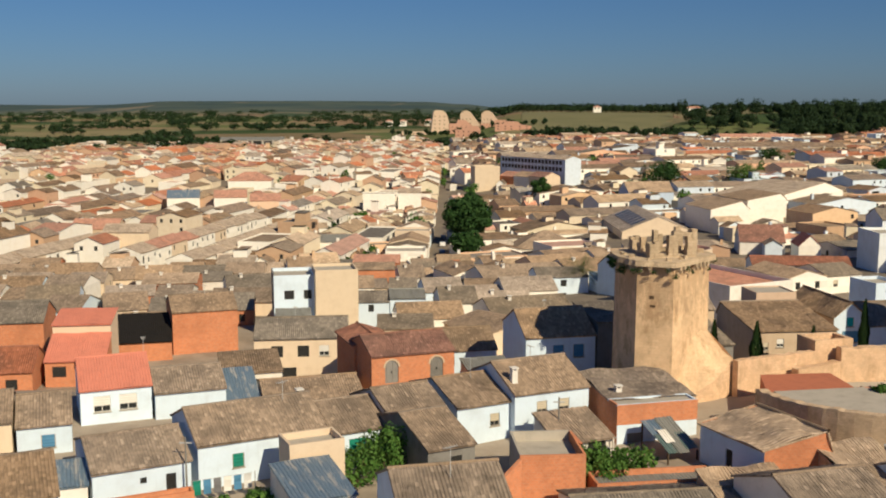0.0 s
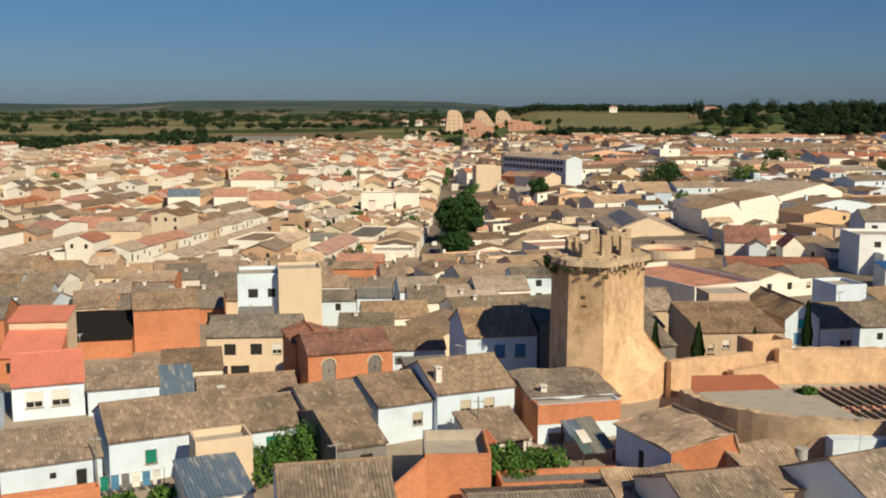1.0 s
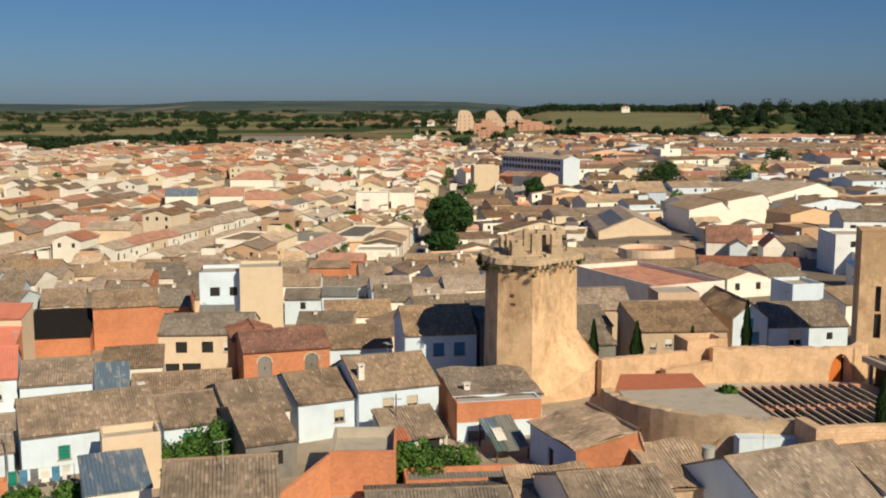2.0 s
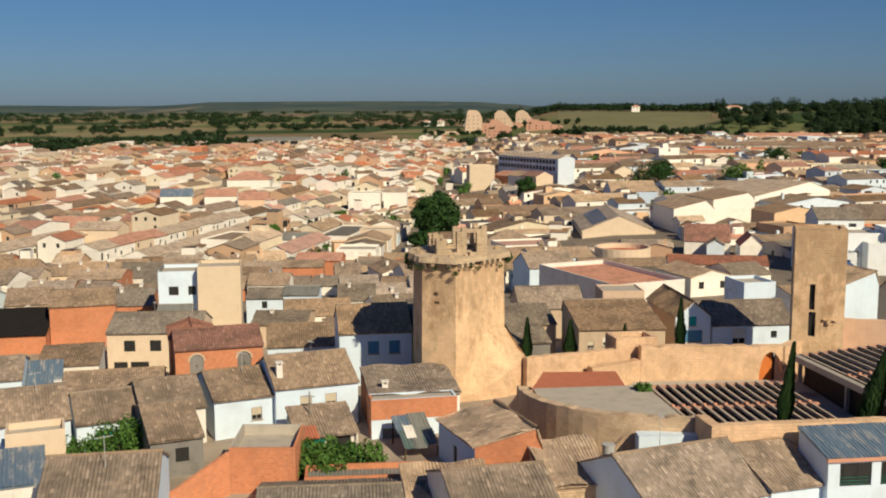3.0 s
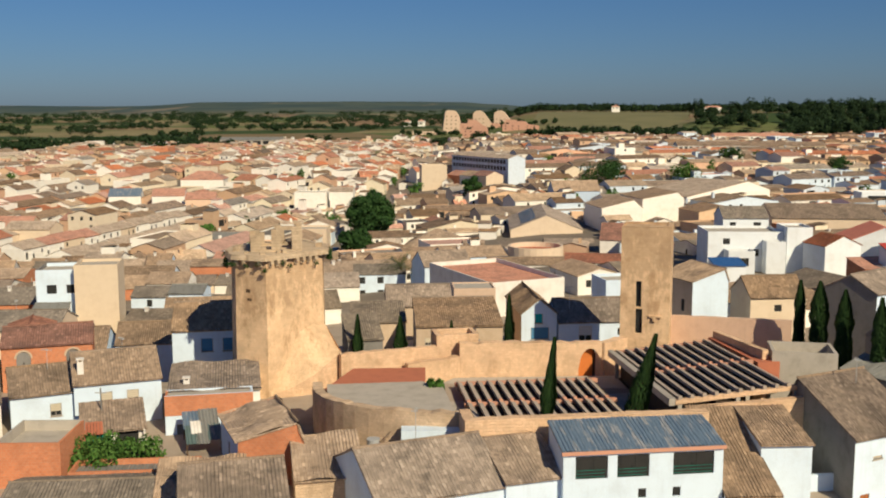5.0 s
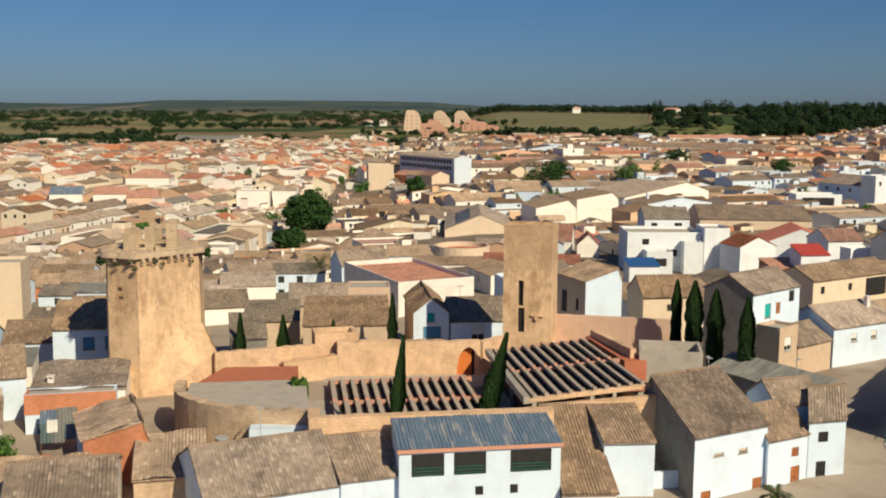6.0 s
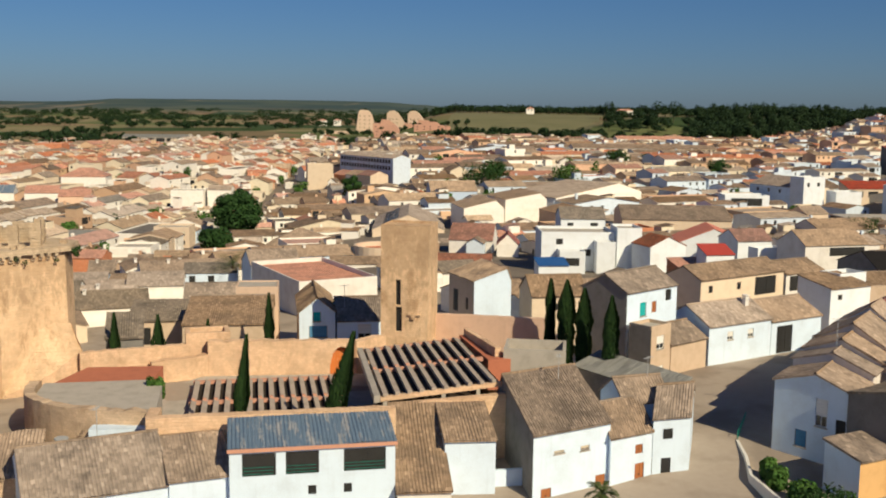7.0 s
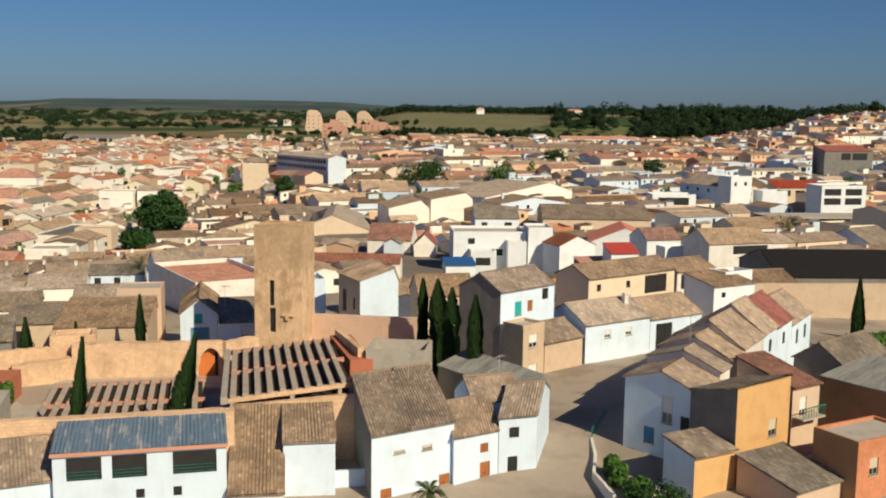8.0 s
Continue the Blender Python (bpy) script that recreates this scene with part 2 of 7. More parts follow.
TILE_BRICK = tile_roof("brick-red tiles", (0.37, 0.085, 0.05), (0.30, 0.07, 0.045), (0.22, 0.065, 0.045), 0.1)
EDGE_CREAM = surface("warm cream render", (0.64, 0.49, 0.36), (0.56, 0.42, 0.305), jitter=0.08, streak=0.15)
EDGE_BRICK = surface("dusty pink brick facing", (0.56, 0.33, 0.235), (0.46, 0.26, 0.18), jitter=0.06, streak=0.15)
TERRACOTTA = surface("terracotta paving", (0.46, 0.17, 0.09), (0.38, 0.14, 0.08), bump=0.2, scale=1.2)
CONCRETE = surface("pale concrete", (0.46, 0.42, 0.36), (0.34, 0.31, 0.26), bump=0.2, streak=0.1)
WOODDARK = surface("dark weathered timber", (0.10, 0.065, 0.04), (0.06, 0.04, 0.028), bump=0.3)
SLAT = surface("grey weathered louvre timber", (0.42, 0.355, 0.295), (0.31, 0.26, 0.215), bump=0.3)
PINKBEAM = surface("rose concrete beam", (0.56, 0.30, 0.20), (0.48, 0.26, 0.18), bump=0.15)
FRAME = surface("window joinery", (0.42, 0.38, 0.33), (0.34, 0.30, 0.26), bump=0.05, jitter=0.3)
WHITEFRAME = surface("white joinery", (0.75, 0.74, 0.70), (0.66, 0.64, 0.60), bump=0.05)
BLIND = surface("cream roller blind", (0.62, 0.55, 0.42), (0.55, 0.48, 0.36), bump=0.05, jitter=0.15)
GREENBLIND = surface("green roller blind", (0.03, 0.22, 0.16), (0.025, 0.18, 0.13), bump=0.05)
TEALBLIND = surface("teal roller blind", (0.05, 0.40, 0.40), (0.05, 0.33, 0.34), bump=0.05)
BLUEBLIND = surface("blue roller blind", (0.10, 0.24, 0.42), (0.08, 0.20, 0.36), bump=0.05)
WOODDOOR = surface("varnished wooden door", (0.36, 0.14, 0.045), (0.26, 0.10, 0.035), bump=0.15)
ORANGEWOOD = surface("orange varnished gate", (0.62, 0.20, 0.035), (0.50, 0.155, 0.03), bump=0.15)
# near-black paint for the shade below the louvre roofs
UNDER_SHADE = surface("painted shade under louvres", (0.045, 0.034, 0.026), (0.03, 0.023, 0.018), bump=0.4)
GLASS = glassy("dark window glass", (0.018, 0.02, 0.022))
IRON = surface("dark iron", (0.03, 0.03, 0.03), (0.02, 0.02, 0.02), rough=0.6, bump=0.05)
GALV = surface("galvanised metal", (0.45, 0.46, 0.47), (0.35, 0.36, 0.37), rough=0.5, bump=0.05)
LEAF_DARK = leafy("dark tree foliage", (0.018, 0.05, 0.010), (0.04, 0.085, 0.016))
LEAF_GREEN = leafy("bright shrub foliage", (0.05, 0.12, 0.015), (0.10, 0.18, 0.03))
LEAF_CYP = leafy("cypress foliage", (0.018, 0.042, 0.012), (0.035, 0.07, 0.016))
LEAF_PALM = leafy("palm fronds", (0.045, 0.075, 0.02), (0.10, 0.12, 0.035))
LEAF_FAR = leafy("far woodland foliage", (0.011, 0.027, 0.009), (0.028, 0.052, 0.015))
BARK = surface("bark", (0.12, 0.085, 0.055), (0.07, 0.05, 0.035), bump=0.6)
CARPAINT = [surface("car paint " + n, c, [k * 0.9 for k in c], rough=0.3, bump=0.0) for n, c in
            (("white", (0.7, 0.7, 0.7)), ("grey", (0.18, 0.18, 0.19)), ("red", (0.35, 0.03, 0.03)), ("blue", (0.05, 0.09, 0.2)))]
RUBBER = surface("tyre rubber", (0.02, 0.02, 0.02), (0.015, 0.015, 0.015), bump=0.0)

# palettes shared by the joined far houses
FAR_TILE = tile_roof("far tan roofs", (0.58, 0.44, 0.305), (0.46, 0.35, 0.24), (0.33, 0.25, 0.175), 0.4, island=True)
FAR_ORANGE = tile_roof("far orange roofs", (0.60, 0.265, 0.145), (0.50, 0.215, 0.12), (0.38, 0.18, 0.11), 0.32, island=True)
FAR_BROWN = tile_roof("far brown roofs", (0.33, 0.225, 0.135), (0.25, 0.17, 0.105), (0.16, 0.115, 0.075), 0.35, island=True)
FIELD = surface("pale olive grassland", (0.185, 0.175, 0.08), (0.13, 0.135, 0.055), scale=0.02, fine=0.4, bump=0.2)
FAR_WHITE = surface("far white walls", (0.89, 0.86, 0.79), (0.81, 0.76, 0.66), jitter=0.12, island=True)
FAR_BLUISH = surface("far blue-white walls", (0.66, 0.745, 0.85), (0.58, 0.65, 0.73), jitter=0.13, island=True)
FAR_CREAM = surface("far cream walls", (0.80, 0.71, 0.54), (0.72, 0.61, 0.44), jitter=0.2, island=True)
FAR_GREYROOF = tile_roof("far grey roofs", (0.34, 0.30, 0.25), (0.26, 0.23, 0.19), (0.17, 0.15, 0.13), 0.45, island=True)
FAR_WARM = surface("far warm walls", (0.66, 0.46, 0.30), (0.58, 0.38, 0.24), jitter=0.25, island=True)


def ground_material():
    m, nt, b = blank("town ground, fields and painted haze")
    p = node(nt, "ShaderNodeNewGeometry").outputs["Position"]
    y = node(nt, "ShaderNodeSeparateXYZ", None, i0=p).outputs[1]
    fine, mid = noise_(nt, p, 1.5, 6.0, 0.7), noise_(nt, p, 0.12, 4.0)
    street = mixc(nt, fine, c4((0.44, 0.375, 0.30)), c4((0.34, 0.285, 0.225)))
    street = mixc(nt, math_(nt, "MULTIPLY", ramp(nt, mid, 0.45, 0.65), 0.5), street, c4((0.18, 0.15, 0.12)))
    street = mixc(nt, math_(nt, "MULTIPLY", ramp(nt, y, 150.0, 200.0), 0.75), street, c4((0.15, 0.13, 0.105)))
    st = node(nt, "ShaderNodeMapping", None, Vector=p, Scale=(0.0046, 0.0062, 0.0)).outputs[0]
    vor = node(nt, "ShaderNodeTexVoronoi", None, Vector=st, Scale=1.0, Randomness=0.9)
    pick = node(nt, "ShaderNodeSeparateColor", None, i0=vor.outputs[1])
    field = mixc(nt, ramp(nt, pick.outputs[0], 0.3, 0.5), c4((0.125, 0.15, 0.052)), c4((0.24, 0.205, 0.105)))
    field = mixc(nt, ramp(nt, pick.outputs[1], 0.62, 0.8), field, c4((0.05, 0.078, 0.026)))
    field = mixc(nt, ramp(nt, pick.outputs[2], 0.78, 0.9), field, c4((0.27, 0.19, 0.11)))
    field = mixc(nt, math_(nt, "MULTIPLY", ramp(nt, noise_(nt, p, 0.02, 5.0), 0.5, 0.68), 0.6), field, c4((0.05, 0.066, 0.026)))
    # far hills: bluish haze of distance is mixed into the ground colour
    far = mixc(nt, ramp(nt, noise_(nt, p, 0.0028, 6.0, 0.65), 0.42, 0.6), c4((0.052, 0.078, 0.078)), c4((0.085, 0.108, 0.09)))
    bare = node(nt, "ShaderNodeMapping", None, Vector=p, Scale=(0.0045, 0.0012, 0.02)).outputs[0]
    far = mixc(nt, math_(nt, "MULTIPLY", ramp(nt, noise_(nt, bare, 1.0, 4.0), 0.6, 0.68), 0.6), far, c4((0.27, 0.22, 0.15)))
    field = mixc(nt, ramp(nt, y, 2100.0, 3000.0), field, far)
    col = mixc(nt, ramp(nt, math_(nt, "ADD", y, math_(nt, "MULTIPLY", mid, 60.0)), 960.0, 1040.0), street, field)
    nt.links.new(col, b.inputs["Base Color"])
    b.inputs["Roughness"].default_value = 0.95
    b.inputs["Specular IOR Level"].default_value = 0.1
    nt.links.new(node(nt, "ShaderNodeBump", None, Strength=0.3, Distance=0.05, Height=fine).outputs[0], b.inputs["Normal"])
    return m


GROUND = ground_material()


# ---- terrain ----
def step(a, b, v):
    f = min(1.0, max(0.0, (v - a) / (b - a)))
    return f * f * (3 - 2 * f)


def bell(x, y, cx, cy, rx, ry):
    return math.exp(-((x - cx) / rx) ** 2 - ((y - cy) / ry) ** 2)


RIDGES = ((-0.7, 44), (-0.5, 46), (-0.36, 43), (-0.31, 45), (-0.27, 57), (-0.12, 60), (-0.02, 57), (0.02, 47), (0.06, 30), (0.2, 27), (0.26, 32), (0.28, 45), (0.31, 45), (0.35, 31), (0.7, 30))


def skyline(az):
    """Height of the low far hills by their bearing."""
    for (a, za), (b, zb) in zip(RIDGES, RIDGES[1:]):
        if az <= b:
            f = min(1.0, max(0.0, (az - a) / (b - a)))
            return za + (zb - za) * f * f * (3 - 2 * f)
    return RIDGES[-1][1]


def ground_z(x, y):
    """Height of the ground: the castle knoll, the hollow of the lower town, fields, and low hills far off."""
    left = 1 - step(-5, 75, x)
    z = 0.4 - 5.2 * step(104, 132, y) * (0.35 + 0.65 * left) - 7.0 * step(150, 290, y) * (0.45 + 0.55 * left)
    z += 6.5 * step(400, 520, y) - 1.5 * step(60, 400, x) * step(150, 400, y)
    z -= 1.3 * bell(x, y, 74, 66, 22, 16)
    z += 2.2 * bell(x, y, 48, 100, 26, 20) + 3.0 * bell(x, y, 132, 128, 40, 45)
    az = x / max(y, 400.0)
    slope = max(20 * step(0.18, 0.27, az) * step(985, 1260, y), 17 * step(0.02, 0.08, az) * step(1010, 1650, y), 26 * step(0.39, 0.57, az) * step(560, 960, y))
    z += slope + 6 * step(1100, 1500, y) + 7 * step(1400, 2300, y) * (1 - step(0.02, 0.08, az))
    far = step(1800, 4200, y)
    roll = noise.noise(Vector((x * 0.002, y * 0.001, 0.3))) * 2.5 + noise.noise(Vector((x * 0.006, y * 0.003, 4.1))) * 1.2
    return z * (1 - far) + far * (skyline(az) + roll)


def link_mesh(name, verts, faces, mats, parent=None, idx=None, uvs=None):
    me = bpy.data.meshes.new(name)
    me.from_pydata(verts, [], faces)
    for m in (mats if isinstance(mats, (list, tuple)) else [mats]):
        me.materials.append(m)
    if idx is not None:
        me.polygons.foreach_set("material_index", idx)
    if uvs is not None:
        layer = me.uv_layers.new(name="UVMap")
        layer.data.foreach_set("uv", [c for uv in uvs for c in uv])
    me.update()
    ob = new(name, me)
    if parent is not None:
        ob.parent = parent
    return ob


def thing(name, label, category, m=None, group="", kind=""):
    ob = new(name)
    ob.empty_display_size = 0.5
    ob.matrix_basis = m or Matrix()
    return tagged(ob, label, category, group, kind)


SHEAR = [0.0]   # skew of the house under construction


class Mesh:
    """A small mesh under construction: quads and polygons with UVs in metres and a material slot each."""

    def __init__(self):
        self.v, self.f, self.i, self.uv = [], [], [], []

    def poly(self, pts, slot=0, uv=None):
        n = len(self.v)
        self.v += [tuple(p) for p in pts]
        self.f.append(tuple(range(n, n + len(pts))))
        self.i.append(slot)
        if uv is None:
            o = Vector(pts[0])
            a = (Vector(pts[1]) - o).normalized()
            nn = a.cross(Vector(pts[-1]) - o)
            b = nn.cross(a).normalized() if nn.length > 1e-9 else Vector((0, 0, 1))
            uv = [((Vector(p) - o).dot(a), (Vector(p) - o).dot(b)) for p in pts]
        self.uv += uv

    def box(self, x0, y0, z0, x1, y1, z1, slot=0, m=None):
        c = [Vector((x, y, z)) for z in (z0, z1) for y in (y0, y1) for x in (x0, x1)]
        if m is not None:
            c = [m @ p for p in c]
        for q in ((0, 1, 5, 4), (1, 3, 7, 5), (3, 2, 6, 7), (2, 0, 4, 6), (4, 5, 7, 6), (2, 3, 1, 0)):
            self.poly([c[k] for k in q], slot)

    def prism(self, ring, z0, z1, slot=0, top=None, cap=True):
        """An upright prism over a ring of (x, y), counterclockwise; top: the ring at z1."""
        top = top or ring
        k = len(ring)
        for a in range(k):
            b = (a + 1) % k
            self.poly([(*ring[a], z0), (*ring[b], z0), (*top[b], z1), (*top[a], z1)], slot)
        if cap:
            self.poly([(*p, z1) for p in top], slot)

    def make(self, name, mats, parent=None, label=""):
        if SHEAR[0]:
            self.v = [(x + SHEAR[0] * y, y, z) for x, y, z in self.v]
        ob = link_mesh(name, self.v, self.f, mats, parent, self.i, self.uv)
        return tagged(ob, label)


# ---- roofs and walls ----
def tile_sheet(M, eave, along, up, w, length, slot=0, ridged=True, seed=0, pitch=0.27, amp=0.034, sag=0.1):
    """A slope of barrel tiles from an eave point: columns up the slope as real ridges, slightly sagging."""
    eave, along, up = Vector(eave), Vector(along).normalized(), Vector(up).normalized()
    nrm = along.cross(up).normalized()
    if ridged:
        k = max(3, int(w / pitch))
        us, hs = [], []
        for a in range(k):
            for fu, fh in ((0.0, 0.0), (0.28, 0.9), (0.55, 1.0), (0.82, 0.6)):
                us.append((a + fu) * w / k)
                hs.append(fh * amp)
        us.append(w)
        hs.append(0.0)
        rows = max(2, int(length / 0.5)) + 1
        jit = random.Random(int(seed * 100) + k)
    else:
        us, hs, rows = [0.0, w], [0.0, 0.0], 2
    n0 = len(M.v)
    for r in range(rows):
        t = r / (rows - 1) * length
        for u, h in zip(us, hs):
            s = noise.noise(Vector((u * 0.35 + seed, t * 0.4, seed * 0.7))) * sag if ridged else 0.0
            if ridged and h > 0:
                s += jit.uniform(-0.024, 0.024)
            jag = 0.0
            if ridged and r == 0:
                jag = 0.04 * noise.noise(Vector((u * 5.0, seed, 0.5)))
            M.v.append(tuple(eave + along * u + up * (t + jag) + nrm * (h + s)))
    c = len(us)
    for r in range(rows - 1):
        for a in range(c - 1):
            q = (n0 + r * c + a, n0 + r * c + a + 1, n0 + (r + 1) * c + a + 1, n0 + (r + 1) * c + a)
            M.f.append(q)
            M.i.append(slot)
            t0, t1 = r / (rows - 1) * length, (r + 1) / (rows - 1) * length
            M.uv += [(us[a], t0), (us[a + 1], t0), (us[a + 1], t1), (us[a], t1)]
    under = nrm * -0.14
    e, r_, t_, l_ = eave, eave + along * w, eave + along * w + up * length, eave + up * length
    M.poly([e + under, l_ + under, t_ + under, r_ + under], slot)
    M.poly([e + under, r_ + under, r_, e], slot)
    M.poly([r_ + under, t_ + under, t_, r_], slot)
    M.poly([l_ + under, e + under, e, l_], slot)


def panel(M, p0, ux, w, z0, z1, opens, slot=0, deep=0.2):
    """An upright wall face with recessed openings (u, z, width, height)."""
    p0, ux = Vector(p0), Vector(ux)
    uz = Vector((0, 0, 1))
    inn = -ux.cross(uz)
    xs = sorted({0.0, w, *[o[0] for o in opens], *[o[0] + o[2] for o in opens]})
    zs = sorted({z0, z1, *[o[1] for o in opens], *[o[1] + o[3] for o in opens]})
    at = lambda u, z, d=0.0: p0 + ux * u + uz * z + inn * d
    for a, b in zip(xs, xs[1:]):
        for c, d in zip(zs, zs[1:]):
            mu, mz = (a + b) / 2, (c + d) / 2
            if any(o[0] < mu < o[0] + o[2] and o[1] < mz < o[1] + o[3] for o in opens):
                continue
            M.poly([at(a, c), at(b, c), at(b, d), at(a, d)], slot)
    for u, z, ow, oh in opens:
        M.poly([at(u, z), at(u + ow, z), at(u + ow, z, deep), at(u, z, deep)], slot)
        M.poly([at(u + ow, z + oh), at(u, z + oh), at(u, z + oh, deep), at(u + ow, z + oh, deep)], slot)
        M.poly([at(u, z + oh), at(u, z), at(u, z, deep), at(u, z + oh, deep)], slot)
        M.poly([at(u + ow, z), at(u + ow, z + oh), at(u + ow, z + oh, deep), at(u + ow, z, deep)], slot)


def basis(p0, ux):
    """The pose of an opening: x along the wall, y inwards, z up."""
    ux = Vector(ux)
    inn = -ux.cross(Vector((0, 0, 1)))
    m = Matrix((ux, inn, (0, 0, 1))).transposed().to_4x4()
    m.translation = Vector(p0)
    return m


def fill_opening(house, m, ow, oh, style, fine):
    """Window, blind or door set into its opening."""
    blind = {"blind": BLIND, "green": GREENBLIND, "teal": TEALBLIND, "blue": BLUEBLIND, "white": WHITEFRAME}
    # the dark style also closes open bays, its panel painting their inner shade
    door = {"door": WOODDOOR, "garage": GREENBLIND, "dark": IRON, "greydoor": GREY}
    if style == "arch":
        S = Mesh()
        r, n = ow / 2, 8
        for k in range(n):
            a, b = math.pi * k / n, math.pi * (k + 1) / n
            u0, u1 = r - r * math.cos(a), r - r * math.cos(b)
            z0, z1 = oh - r + r * math.sin(a), oh - r + r * math.sin(b)
            S.poly([m @ Vector(p) for p in ((u0, 0.0, z0), (u1, 0.0, z1), (u1, 0.0, oh), (u0, 0.0, oh))])
            S.poly([m @ Vector(p) for p in ((u0, 0.0, z0), (u0, 0.2, z0), (u1, 0.2, z1), (u1, 0.0, z1))])
            c0, s0, c1, s1 = math.cos(a), math.sin(a), math.cos(b), math.sin(b)
            q = [(r - r * c0, z0), (r - r * c1, z1), (r - (r + 0.2) * c1, oh - r + (r + 0.2) * s1), (r - (r + 0.2) * c0, oh - r + (r + 0.2) * s0)]
            S.poly([m @ Vector((u, -0.03, z)) for u, z in q], 1)
        S.make("brick_arch", [BRICK, BEIGE], house)
        style = "greydoor"
    if style in door:
        M = Mesh()
        M.box(0, 0.1, 0, ow, 0.18, oh, 0, m)
        if fine:
            for k in range(2):
                M.box(ow * (0.12 + 0.45 * k), 0.07, oh * 0.08, ow * (0.43 + 0.45 * k), 0.11, oh * 0.9, 0, m)
        d = M.make("door", door[style], house)
        if fine:
            H = Mesh()
            H.box(ow * 0.46, 0.03, oh * 0.45, ow * 0.54, 0.08, oh * 0.52, 0, m)
            H.make("door_handle", IRON, d)
        return
    M = Mesh()
    M.box(0, 0.14, 0, ow, 0.19, oh, 0, m)
    win = M.make("window", GLASS, house)
    B = Mesh()
    t = 0.07
    for a in ((0, 0, ow, t), (0, oh - t, ow, oh), (0, t, t, oh - t), (ow - t, t, ow, oh - t), (ow / 2 - t / 2, t, ow / 2 + t / 2, oh - t)):
        B.box(a[0], 0.09, a[1], a[2], 0.15, a[3], 0, m)
    if fine:
        B.make("frame", WHITEFRAME if style == "white" else FRAME, win)
        S = Mesh()
        S.box(-0.08, -0.09, -0.08, ow + 0.08, 0.12, 0.0, 0, m)
        S.make("sill", CONCRETE, win)
    else:
        B.make("frame", FRAME, win)
    if style in blind:
        drop = 0.62 if style in ("blind", "white") else 0.97
        C = Mesh()
        k = 8
        zs = [oh * (1 - drop) + oh * drop * a / k for a in range(k + 1)]
        for a in range(k):
            y0, y1 = (0.05, 0.075) if a % 2 else (0.075, 0.05)
            C.poly([m @ Vector(p) for p in ((t, y0, zs[a]), (ow - t, y0, zs[a]), (ow - t, y1, zs[a + 1]), (t, y1, zs[a + 1]))])
        C.make("blind", blind[style], win)


def place_opens(house, wall, sides, w, d, zb, zt, opens, fine, slots=None):
    for key, (p0, ux, ln) in sides.items():
        mine = [o for o in opens if o[0] == key and o[1] >= 0 and o[1] + o[3] <= ln + 0.01]
        rect = [(o[1], zt - o[2] - o[4], o[3], o[4]) for o in mine]
        panel(wall, p0, ux, ln, zb, zt, rect, (slots or {}).get(key, 0))
        for o, r in zip(mine, rect):
            fill_opening(house, basis(Vector(p0) + Vector(ux) * r[0] + Vector((0, 0, r[1])), ux), r[2], r[3], o[5], fine)


